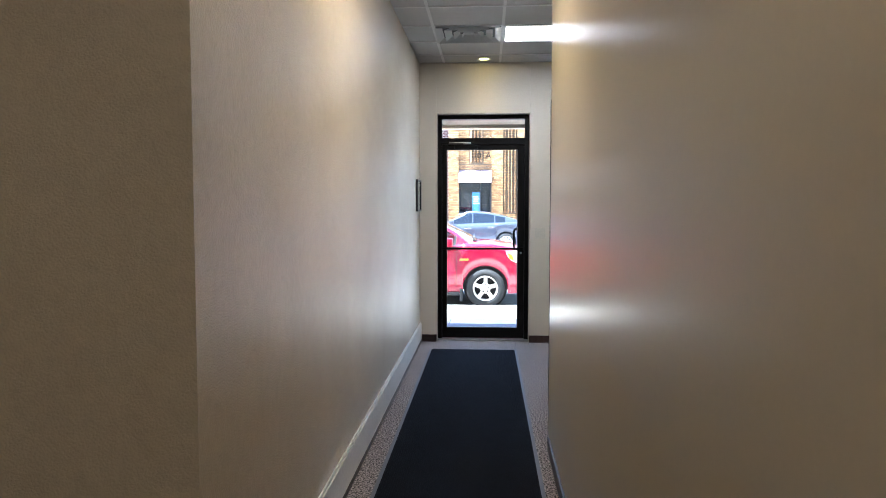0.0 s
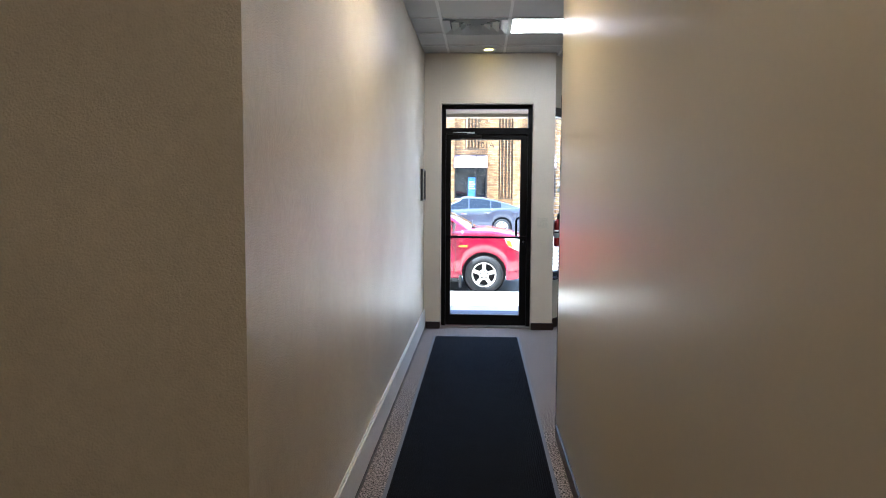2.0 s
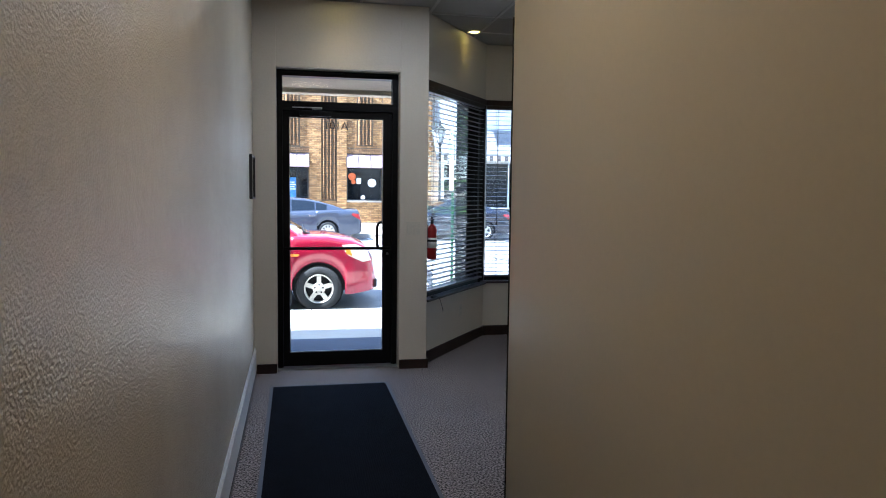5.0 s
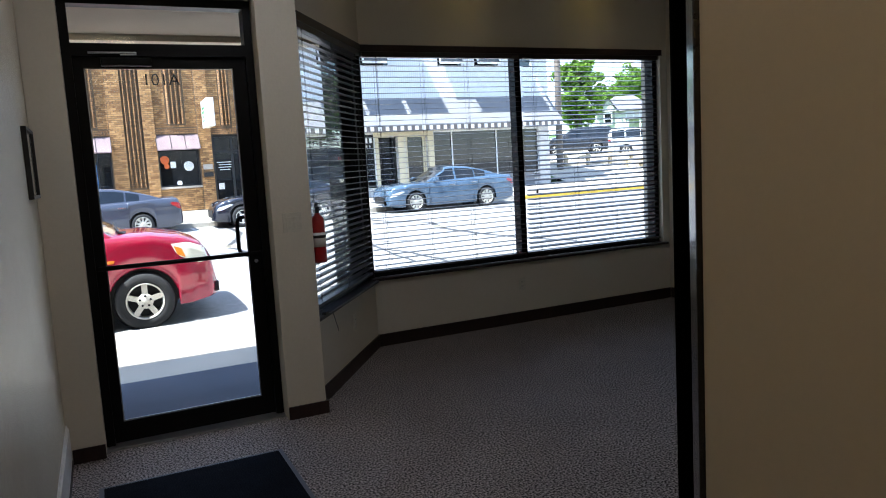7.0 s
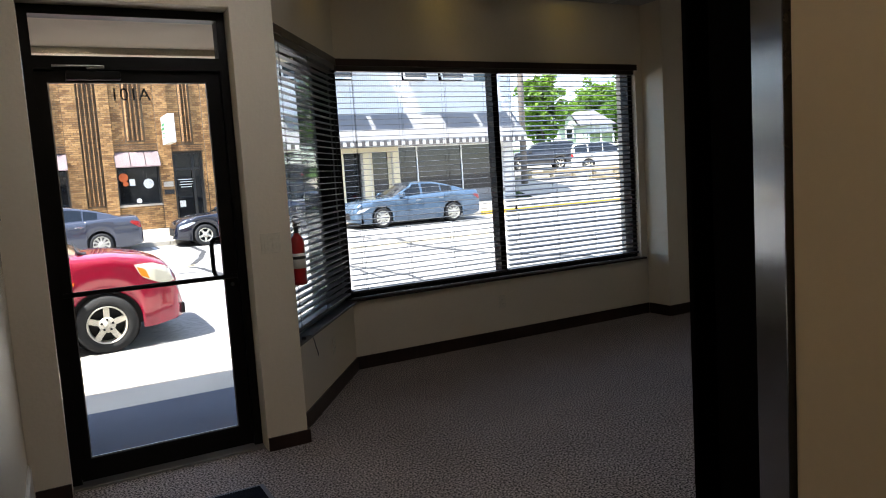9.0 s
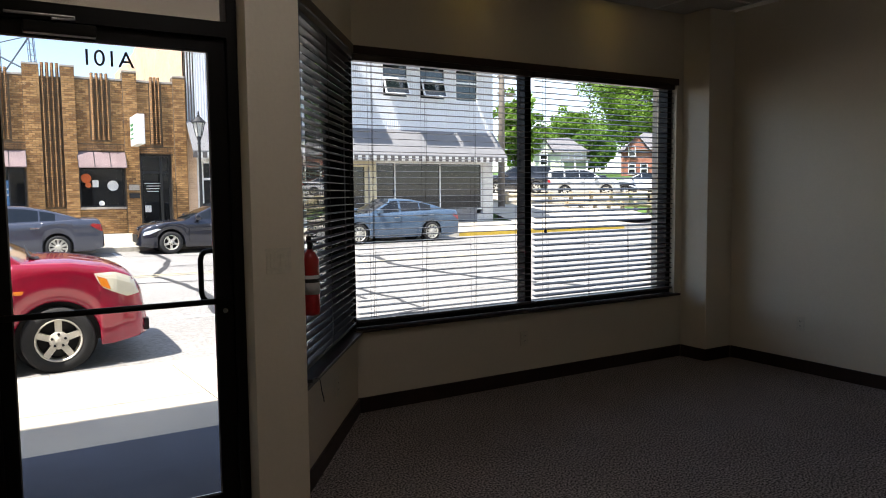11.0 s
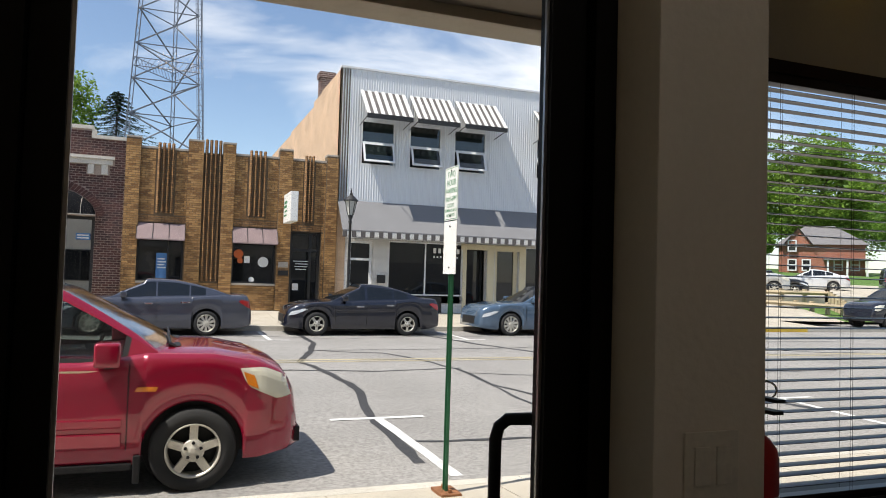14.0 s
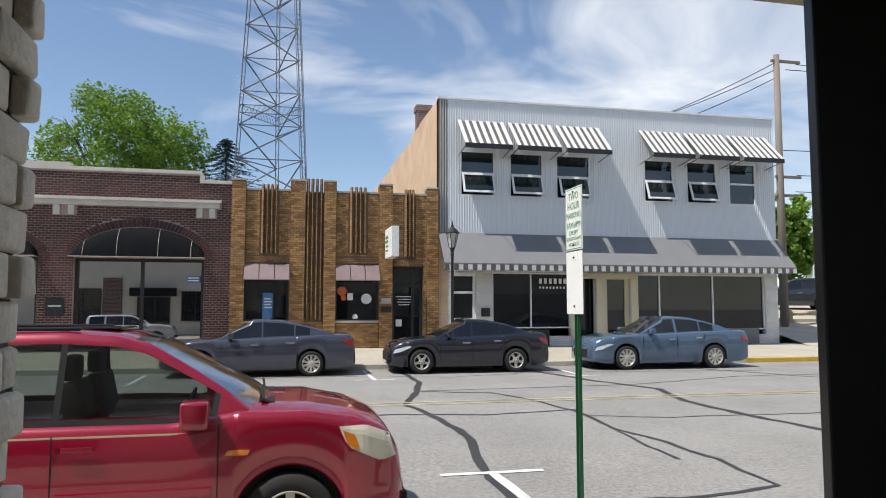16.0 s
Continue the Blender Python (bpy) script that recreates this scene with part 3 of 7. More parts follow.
# ---- small things in the room ----
mat_thing = thing("door_mat", "long black ribbed runner mat with grey rubber edge", "mat")
box_part("mat_border", mat_thing, RUBBER_EDGE, -0.433, 0.480, 0.55, 5.885, 0.0, 0.006, bevel=0.002)
bm = bmesh.new()
x = -0.408
while x < 0.452:
    add_box(bm, x, x + 0.0075, 0.575, 5.86, 0.006, 0.0105)
    x += 0.0125
add_box(bm, -0.41, 0.457, 0.573, 5.862, 0.0055, 0.0075)
part("mat_surface", bm, RUBBER_MAT, mat_thing, "black ribbed pile", kind="stuff")

pic = thing("picture_frame", "small black framed notice hung on the corridor wall", "picture frame")
bm = bmesh.new()
for b in ((5.83, 6.24, 1.775, 1.79), (5.83, 6.24, 1.455, 1.47), (5.83, 5.845, 1.47, 1.775), (6.225, 6.24, 1.47, 1.775)):
    add_box(bm, -0.5745, -0.552, b[0], b[1], b[2], b[3])
part("frame", bm, BLACK_PLASTIC, pic)
box_part("sheet", pic, LABEL_WHITE, -0.5745, -0.565, 5.845, 6.225, 1.47, 1.775)
box_part("pane", pic, GLASS, -0.563, -0.561, 5.845, 6.225, 1.47, 1.775)


def wall_plate(name, m, label, kind_):
    p = thing(name, label, "switch" if kind_ == "switch" else "outlet", m)
    w = 0.058 if kind_ == "switch" else 0.036
    box_part("cover_plate", p, PLASTIC_IVORY, -w, w, -0.006, -0.0004, -0.058, 0.058, bevel=0.002)
    if kind_ == "switch":
        for x in (-0.023, 0.023):
            bm_ = bmesh.new()
            add_slab_xz(bm_, [(x - 0.0165, -0.033), (x + 0.0165, -0.033), (x + 0.0165, 0.033), (x - 0.0165, 0.033)], -0.0105, -0.0062)
            part("rocker", bm_, PLASTIC_IVORY, p, bevel=0.0015)
    else:
        for z in (-0.02, 0.02):
            bm_ = bmesh.new()
            add_cyl(bm_, (0, -0.0085, z), (0, -0.0062, z), 0.0165, n=14)
            part("socket", bm_, PLASTIC_IVORY, p)
            for dx in (-0.006, 0.006):
                box_part("slot", p, INK, dx - 0.001, dx + 0.001, -0.0092, -0.0086, z - 0.003, z + 0.006)
    return p


wall_plate("light_switch", Matrix.Translation((0.748, 6.33, 1.212)), "ivory double rocker light switch on the pillar", "switch")
wall_plate("wall_outlet", Matrix.Translation((3.16, 7.68, 0.36)), "ivory wall outlet below the street window", "outlet")
wall_plate("wall_outlet", BAY @ Matrix.Translation((0.85, 0, 0.36)), "ivory wall outlet below the slanted window", "outlet")
wall_plate("wall_outlet", Matrix.Translation((5.29, 6.72, 0.40)) @ Matrix.Rotation(radians(-90), 4, "Z"), "ivory wall outlet on the side wall", "outlet")

ext = thing("fire_extinguisher", "red fire extinguisher hung on the pillar side", "fire extinguisher", Matrix.Translation((0.927, 6.41, 0.94)))
bm = bmesh.new()
add_lathe(bm, [(0.035, 0.0), (0.041, 0.006), (0.042, 0.02), (0.042, 0.255), (0.038, 0.275), (0.026, 0.292), (0.016, 0.30), (0.016, 0.31)], n=24)
part("cylinder", bm, RED_PAINT, ext, "red enamelled cylinder", smooth=True)
bm = bmesh.new()
add_lathe(bm, [(0.0424, 0.10), (0.0426, 0.10), (0.0426, 0.19), (0.0424, 0.19)], n=24)
part("sticker", bm, LABEL_WHITE, ext, "white printed sticker", smooth=True)
bm = bmesh.new()
add_lathe(bm, [(0.013, 0.31), (0.014, 0.345), (0.008, 0.35)], n=12)
add_box(bm, -0.012, 0.012, -0.055, 0.02, 0.345, 0.352)
add_box(bm, -0.011, 0.011, -0.06, 0.018, 0.368, 0.374)
add_box(bm, -0.01, 0.01, 0.008, 0.02, 0.352, 0.368)
part("valve_handle", bm, BLACK_PLASTIC, ext, "black squeeze handle")
bm = bmesh.new()
add_lathe(bm, [(0.043, 0.155), (0.0455, 0.156), (0.0455, 0.172), (0.043, 0.173)], n=24)
add_box(bm, -0.0565, -0.04, -0.012, 0.012, 0.12, 0.3)
part("bracket", bm, BLACK_PLASTIC, ext)
ring = [(0.03 * math.cos(a) , -0.02, 0.385 + 0.018 * math.sin(a)) for a in [k * math.tau / 14 for k in range(15)]]
tube("pull_ring", ring, 0.0018, CHROME, ext)

cable = thing("loose_cable", "loose dark cable hanging from the window sill", "cable", BAY)
tube("wire", [(0.14, -0.03, 0.58), (0.16, -0.055, 0.588), (0.2, -0.06, 0.575), (0.26, -0.05, 0.53), (0.30, -0.045, 0.48), (0.315, -0.05, 0.44), (0.30, -0.055, 0.425)], 0.0028, BLACK_PLASTIC, cable)
box_part("connector", cable, BLACK_PLASTIC, 0.10, 0.16, -0.05, -0.02, 0.576, 0.596, bevel=0.004)

# ---- street ----
def road_z(y):
    pts = ((11.45, -0.44), (14.8, -0.34), (19.5, -0.22), (27.3, -0.17))
    if y <= pts[0][0]:
        return pts[0][1]
    for (a, za), (b, zb) in zip(pts, pts[1:]):
        if y <= b:
            return za + (zb - za) * (y - a) / (b - a)
    return pts[-1][1]


WHITE_BRICK_P = mat("white_painted_rough_brick", (0.76, 0.70, 0.60), 0.75, vary=0.10, scale=9, grain=50, grain_vary=0.14, bump=0.6, bump_scale=38, random_vary=0.06)
GAP_DARK = mat("weathered_dark_mortar", (0.07, 0.065, 0.058), 0.95, vary=0.3, scale=8)
FRONT_PALE = mat("cream_front_paint", (0.68, 0.63, 0.53), 0.75, vary=0.1, scale=1.0, bump=0.1)
STUCCO_OUT = mat("grey_facade_panel", (0.35, 0.33, 0.30), 0.8, vary=0.1, scale=1.0, bump=0.1)
SOFFIT = mat("brown_soffit_paint", (0.27, 0.215, 0.16), 0.7, vary=0.1, bump=0.1)
SOFFIT_EDGE = mat("tan_soffit_edge", (0.55, 0.47, 0.35), 0.6, vary=0.12, scale=6)

bm = bmesh.new()
YS = [-900, -60, 11.45, 12.5, 14.8, 17, 19.5, 23, 27.3, 36, 60, 1500]
ZS = [-0.46, -0.46, -0.44] + [road_z(y) for y in (12.5, 14.8, 17, 19.5, 23, 27.3)] + [-0.17, -0.17, -0.2]
rows_ = [[bm.verts.new((x, y, z)) for x in (-1500, -60, 0, 60, 1500)] for y, z in zip(YS, ZS)]
for a, b in zip(rows_, rows_[1:]):
    for k in range(4):
        bm.faces.new((a[k], a[k + 1], b[k + 1], b[k]))
tagged(new("road", mesh_of(bm, "road", ASPHALT)), "worn pale grey asphalt street with sealed cracks", "road", kind="structure")


def strip(bm_, pts, w, lift=0.004, zfun=road_z, jitter=0.25):
    """A flat ribbon along a polyline of (x, y) that lies on the road."""
    fine = []
    for (x0, y0), (x1, y1) in zip(pts, pts[1:]):
        n = max(2, int(math.hypot(x1 - x0, y1 - y0) / 0.22))
        for k in range(n):
            u = k / n
            x, y = x0 + (x1 - x0) * u, y0 + (y1 - y0) * u
            d = noise.noise(Vector((x * 1.7, y * 1.7, 3.1))) * 0.16 * jitter * 4 * 0.6
            fine.append((x + d * 0.6, y + d))
    fine.append(pts[-1])
    prev = None
    for k, (x, y) in enumerate(fine):
        x2, y2 = fine[min(k + 1, len(fine) - 1)]
        x1, y1 = fine[max(k - 1, 0)]
        dx, dy = x2 - x1, y2 - y1
        ln = math.hypot(dx, dy) or 1
        ww = w * (1 + jitter * 2 * noise.noise(Vector((x * 3, y * 3, 9.0)))) / 2
        a = bm_.verts.new((x - dy / ln * ww, y + dx / ln * ww, zfun(y) + lift))
        b = bm_.verts.new((x + dy / ln * ww, y - dx / ln * ww, zfun(y) + lift))
        if prev:
            bm_.faces.new((prev[0], prev[1], b, a))
        prev = (a, b)


CRACKS = (
    (((3.4, 26.9), (3.4, 23.8), (3.0, 21.9), (2.4, 19.9), (2.7, 18.2), (2.8, 16.7), (2.5, 14.9), (2.4, 12.5)), 0.14),
    (((3.0, 21.9), (4.5, 21.3), (5.0, 20.0), (5.3, 18.1), (5.2, 16.9), (5.5, 15.8), (5.6, 14.7), (5.5, 13.4), (4.2, 13.2), (2.5, 13.4)), 0.09),
    (((5.2, 16.9), (5.1, 15.6), (5.1, 14.8)), 0.07),
    (((5.3, 18.1), (6.4, 17.7), (8.1, 17.6), (14, 17.4)), 0.06),
    (((7.0, 26.6), (7.6, 23.6), (8.4, 21.2), (7.9, 19.3), (8.1, 17.6), (8.5, 15.8), (9.6, 14.0)), 0.17),
    (((-8, 18.9), (2.1, 18.8), (3.6, 18.5), (5.4, 18.7)), 0.09),
    (((-6, 25.3), (2.3, 25.5), (4.3, 24.7), (6.9, 25.5), (14, 24.8)), 0.06),
    (((3.0, 21.9), (8.4, 22.2), (12, 23.4), (22, 23.6)), 0.06),
    (((12, 26), (14, 22.5), (17, 20.5), (22, 19.5), (28, 20)), 0.12),
)
bm = bmesh.new()
for pts, w in CRACKS:
    strip(bm, pts, w)
tagged(new("road_cracks", mesh_of(bm, "road_cracks", TAR)), "dark sealed crack lines in the asphalt", "road", kind="structure")
bm = bmesh.new()
strip(bm, ((1.9, 14.62), (3.18, 14.62)), 0.12, 0.006, jitter=0.04)
strip(bm, ((2.54, 14.56), (2.62, 12.0)), 0.13, 0.006, jitter=0.05)
strip(bm, ((9.0, 14.84), (10.4, 14.84)), 0.12, 0.006, jitter=0.04)
strip(bm, ((9.7, 14.76), (9.7, 12.0)), 0.13, 0.006, jitter=0.05)
strip(bm, ((-4.9, 14.8), (-3.5, 14.8)), 0.12, 0.006, jitter=0.04)
for x in (-3.4, 2.4, 8.0):
    strip(bm, ((x - 0.5, 24.4), (x + 0.5, 24.4)), 0.11, 0.006, jitter=0.04)
    strip(bm, ((x, 24.46), (x, 27.0)), 0.11, 0.006, jitter=0.04)
tagged(new("road_markings", mesh_of(bm, "road_markings", PAINT_WHITE)), "worn white parking stall marks on the road", "road", kind="structure")
bm = bmesh.new()
for y in (19.85, 20.15):
    strip(bm, ((-40, y), (45, y)), 0.12, 0.006, jitter=0.08)
tagged(new("road_centre_line", mesh_of(bm, "road_centre_line", PAINT_YELLOW)), "faded double yellow centre line", "road", kind="structure")


def sloped_box(bm_, x0, x1, y0, y1, za, zb, depth=0.25):
    vs = [bm_.verts.new(c) for c in ((x0, y0, za), (x1, y0, za), (x1, y1, zb), (x0, y1, zb), (x0, y0, za - depth), (x1, y0, za - depth), (x1, y1, zb - depth), (x0, y1, zb - depth))]
    for f in ((0, 1, 2, 3), (7, 6, 5, 4), (0, 4, 5, 1), (1, 5, 6, 2), (2, 6, 7, 3), (3, 7, 4, 0)):
        bm_.faces.new([vs[i] for i in f])


def near_z(y):
    return -0.045 - 0.25 * (y - 6.6) / (11.3 - 6.6)


# near pavement of concrete flags
pave = tagged(new("pavement_near"), "pale concrete pavement of large flags", "pavement", kind="structure")
bm = bmesh.new()
sloped_box(bm, -60, 60, 6.6, 11.28, near_z(6.6) - 0.012, near_z(11.28) - 0.012, 0.3)
part("bedding", bm, GAP_DARK, pave)
xs = [-14.0 + 1.52 * k for k in range(20)]
for x in xs:
    for y0, y1 in ((6.6, 8.0), (8.0, 9.62), (9.62, 11.28)):
        bm = bmesh.new()
        g = 0.006
        sloped_box(bm, x + g - 0.05, x + 1.52 - g - 0.05, y0 + g, y1 - g, near_z(y0 + g), near_z(y1 - g), 0.1)
        part("flag", bm, CONCRETE, pave)
kerb = tagged(new("kerb_near"), "concrete kerb along the near pavement", "kerb", kind="structure")
for x in range(-15, 16, 3):
    bm = bmesh.new()
    add_box(bm, x + 0.004, x + 2.996, 11.285, 11.45, -0.6, near_z(11.3) + 0.002)
    part("kerb_stone", bm, KERB, kerb, bevel=0.012)
far = tagged(new("pavement_far"), "pale concrete pavement on the far side", "pavement", kind="structure")
for k in range(-14, 16):
    for y0, y1 in ((27.47, 29.8), (29.8, 32.3)):
        bm = bmesh.new()
        za, zb = -0.02 + 0.2 * (y0 - 27.47) / 4.83, -0.02 + 0.2 * (y1 - 27.47) / 4.83
        sloped_box(bm, k * 1.6 + 0.006, k * 1.6 + 1.594, y0 + 0.006, y1 - 0.006, za, zb, 0.3)
        part("flag", bm, CONCRETE, far)
fk = tagged(new("kerb_far"), "concrete kerb with a stretch of yellow paint", "kerb", kind="structure")
for x in range(-21, 30, 3):
    bm = bmesh.new()
    add_box(bm, x + 0.004, x + 2.996, 27.3, 27.468, -0.4, -0.02)
    part("kerb_stone", bm, KERB_YELLOW if 14 <= x <= 22 else KERB, fk, "yellow painted kerb" if 14 <= x <= 22 else "", bevel=0.012)
outmat = solid("entrance_mat", (lambda b: (sloped_box(b, -0.42, 1.3, 6.75, 8.34, near_z(6.75) + 0.014, near_z(8.34) + 0.014, 0.013), b)[-1])(bmesh.new()), MAT_OUT, "dark grey entrance mat outside the door", "mat")

# ---- the front of this building, outside ----
struct("wall_front_high", FRONT_PALE, (-22, 22, 7.91, 8.02, 2.66, 7.4), (-22, 22, 6.6, 7.9, 3.3, 3.45), label="cream painted upper front of the building")
struct("wall_front_left", FRONT_PALE, (-22, -1.0, 7.7, 8.0, -0.4, 2.66), label="pale painted front wall beyond the brick pier")
struct("wall_front_right", STUCCO_OUT, (5.3, 22, 7.7, 8.0, -0.4, 2.66), label="plain front wall beyond the street window")
struct("wall_front_base", STUCCO_OUT, (1.79, 5.3, 7.905, 7.96, -0.4, 0.56), (4.87, 5.3, 7.905, 7.96, 0.56, 2.66), label="plain front wall below the street window")
struct("roof", STUCCO_OUT, (-22, 22, -14, 7.9, 5.6, 5.8), (-22, 22, -14.2, -14, -0.4, 5.8), label="flat roof slab of the building")
bm = bmesh.new()
add_prism(bm, [(-0.6, 6.605), (0.78, 6.605), (1.70, 7.90), (-0.6, 7.90)], 2.57, 2.61)
tagged(new("soffit", mesh_of(bm, "soffit", SOFFIT)), "brown boarded soffit over the entrance", "soffit", kind="structure")
struct("trim_soffit", SOFFIT_EDGE, (-0.6, 5.3, 7.86, 8.03, 2.525, 2.60), (-0.6, 5.3, 7.906, 8.02, 2.60, 2.66), label="tan metal edge strip of the soffit", bevel=0.004)

bm = bmesh.new()
add_prism(bm, [(1.545, 7.70), (1.735, 7.70), (1.79, 7.845), (1.79, 7.935), (1.49, 7.935), (1.455, 7.86)], -0.25, 2.57)
tagged(new("trim_corner_post", mesh_of(bm, "trim_corner_post", ALU_DARK, bevel=0.006)), "dark bronze corner post between the windows", "trim", kind="structure")
# white-painted rough brick pier beside the entrance
pier = tagged(new("brick_pier"), "white-painted rough-faced brick pier beside the entrance", "wall", kind="structure")
box_part("core", pier, GAP_DARK, -0.98, -0.535, 6.61, 7.90, -0.4, 2.615)
random.seed(4)
z = -0.2
row = 0
while z < 2.54:
    h = 0.088
    y = 6.612 - (0.13 if row % 2 else 0.0)
    while y < 7.9:
        ln = 0.27
        y0, y1 = max(y, 6.612), min(y + ln, 7.93)
        if y1 - y0 > 0.03:
            bm = bmesh.new()
            vs = add_box(bm, -0.60, -0.515 + random.uniform(-0.016, 0.02), y0 + 0.006, y1 - 0.006, z + 0.002, z + h + 0.004)
            bmesh.ops.bevel(bm, geom=list(bm.edges), offset=0.012, segments=2, affect="EDGES", profile=0.5)
            for v in bm.verts:
                v.co += Vector((noise.noise(v.co * 31) * 0.007, noise.noise(v.co * 27 + Vector((5, 0, 0))) * 0.005, noise.noise(v.co * 29 + Vector((0, 7, 0))) * 0.004))
            part("brick", bm, WHITE_BRICK_P, pier, smooth=True)
        y += ln
    x = -0.98 + (0.13 if row % 2 else 0.0)
    while x < -0.62:
        bm = bmesh.new()
        add_box(bm, x + 0.005, min(x + 0.27, -0.605) - 0.005, 7.85, 7.935 + random.uniform(-0.01, 0.012), z + 0.005, z + h - 0.005)
        part("brick", bm, WHITE_BRICK_P, pier, bevel=0.008)
        x += 0.27
    z += h + 0.008
    row += 1

# ---- buildings across the street ----
FY = 32.3
BRICK_TAN = brick_mat("tan_brick", (0.37, 0.20, 0.08), (0.20, 0.10, 0.038), (0.085, 0.06, 0.04), w=0.22, h=0.075, joint=0.010)
BRICK_DARK = brick_mat("dark_red_brick", (0.095, 0.034, 0.027), (0.045, 0.020, 0.019), (0.46, 0.37, 0.31), w=0.22, h=0.085, joint=0.012)
BRICK_SIDE = brick_mat("weathered_orange_brick", (0.62, 0.43, 0.28), (0.55, 0.37, 0.235), (0.60, 0.46, 0.34), axis="y", w=0.22, h=0.075, joint=0.005)
BRICK_WHITE = brick_mat("white_painted_brick", (0.68, 0.67, 0.64), (0.60, 0.59, 0.57), (0.40, 0.39, 0.37), w=0.21, h=0.085, joint=0.008)
DARK_PIECE = brick_piece_mat("dark_red_brick_piece", (0.11, 0.040, 0.032), (0.042, 0.019, 0.018))
MORTAR_TAN = mat("dark_brown_mortar", (0.13, 0.09, 0.055), 0.95, vary=0.2, scale=2)
MORTAR_PALE = mat("pale_pink_mortar", (0.40, 0.32, 0.27), 0.95, vary=0.2, scale=2)
STONE = mat("pale_limestone", (0.55, 0.51, 0.45), 0.85, vary=0.12, scale=2, bump=0.15)
SIDING = mat("pale_grey_metal_siding", (0.64, 0.66, 0.68), 0.5, vary=0.04, scale=0.6, grain_vary=0.02)
AWN_GREY = mat("grey_shingle_awning", (0.19, 0.19, 0.195), 0.85, vary=0.08, scale=2, grain_vary=0.1)
AWN_BLACK = mat("black_awning_canvas", (0.008, 0.0085, 0.010), 0.9, vary=0.2, scale=2, spec=0.08)
AWN_DARK = mat("charcoal_awning_stripe", (0.10, 0.09, 0.085), 0.7, vary=0.1)
AWN_LIGHT = mat("cream_awning_stripe", (0.66, 0.65, 0.62), 0.7, vary=0.06)
AWN_MAUVE = mat("faded_mauve_awning", (0.21, 0.15, 0.15), 0.7, vary=0.15, scale=2)
PANE_DARK = mat("dark_window_glass", (0.010, 0.011, 0.012), 0.02, vary=0.4, scale=0.6, spec=0.55)
PANE_BLUE = mat("tinted_window_glass", (0.012, 0.018, 0.018), 0.04, vary=0.3, scale=0.8, spec=0.8, coat=0.5)
PANE_FILM = mat("sun_film_window_glass", (0.010, 0.011, 0.011), 0.01, vary=0.1, scale=0.6, spec=1.0)
PANE_FILM.node_tree.nodes["Principled BSDF"].inputs["IOR"].default_value = 2.5
FRAME_WHITE = mat("white_window_frame", (0.70, 0.71, 0.72), 0.5, vary=0.03)
FRAME_BLACK = mat("black_window_frame", (0.015, 0.015, 0.015), 0.45, vary=0.1)
CREAM = mat("cream_paint", (0.58, 0.52, 0.36), 0.6, vary=0.06)
ROOF_FLAT = mat("flat_roof_felt", (0.1, 0.1, 0.1), 0.95)
SIGN_WHITE = mat("white_sign_face", (0.78, 0.78, 0.75), 0.45, vary=0.03)
SIGN_GREEN = mat("green_sign_ink", (0.02, 0.20, 0.07), 0.5)
SIGN_BLUE = mat("blue_poster", (0.05, 0.16, 0.36), 0.5, vary=0.1)
SIGN_ORANGE = mat("orange_sticker", (0.55, 0.11, 0.02), 0.5)
CREST = mat("pale_concrete_cap", (0.40, 0.36, 0.31), 0.9, vary=0.15)


def window(parent, x0, x1, z0, z1, y, frame_m, pane_m, w=0.06, bars=(), rails=(), depth=0.1, name="window"):
    """A framed window proud of y; bars are upright, rails level divisions. Its panes sit behind the frame."""
    bm_ = bmesh.new()
    for b_ in ((x0, x0 + w, z0, z1), (x1 - w, x1, z0, z1), (x0 + w, x1 - w, z0, z0 + w), (x0 + w, x1 - w, z1 - w, z1)):
        add_box(bm_, b_[0], b_[1], y - 0.03, y + depth, b_[2], b_[3])
    for x_ in bars:
        add_box(bm_, x_ - w / 2, x_ + w / 2, y - 0.025, y + depth, z0 + w, z1 - w)
    for z_ in rails:
        add_box(bm_, x0 + w, x1 - w, y - 0.022, y + depth, z_ - w / 2, z_ + w / 2)
    f = part(name, bm_, frame_m, parent)
    ex, ez = [x0 + w, *bars, x1 - w], [z0 + w, *rails, z1 - w]
    for a, b in zip(ex, ex[1:]):
        for c, d in zip(ez, ez[1:]):
            bm_ = bmesh.new()
            tl = random.uniform(-0.006, 0.006)
            vs_ = [bm_.verts.new(q) for q in ((a, y + 0.045, c), (b, y + 0.045 + tl, c), (b, y + 0.045 + tl, d), (a, y + 0.045, d))]
            bm_.faces.new(vs_)
            part("pane", bm_, pane_m, f)
    return f


def wall_with_holes(bm_, x0, x1, z0, z1, y0, y1, holes):
    """A wall along x with rectangular openings (x0, x1, z0, z1)."""
    cuts = sorted({x0, x1, *[h[0] for h in holes], *[h[1] for h in holes]})
    for a, b in zip(cuts, cuts[1:]):
        zs = [z0]
        for h in sorted(holes, key=lambda q: q[2]):
            if h[0] <= a and h[1] >= b:
                zs += [h[2], h[3]]
        zs.append(z1)
        for c, d in zip(zs[::2], zs[1::2]):
            if d - c > 1e-4:
                add_box(bm_, a, b, y0, y1, c, d)


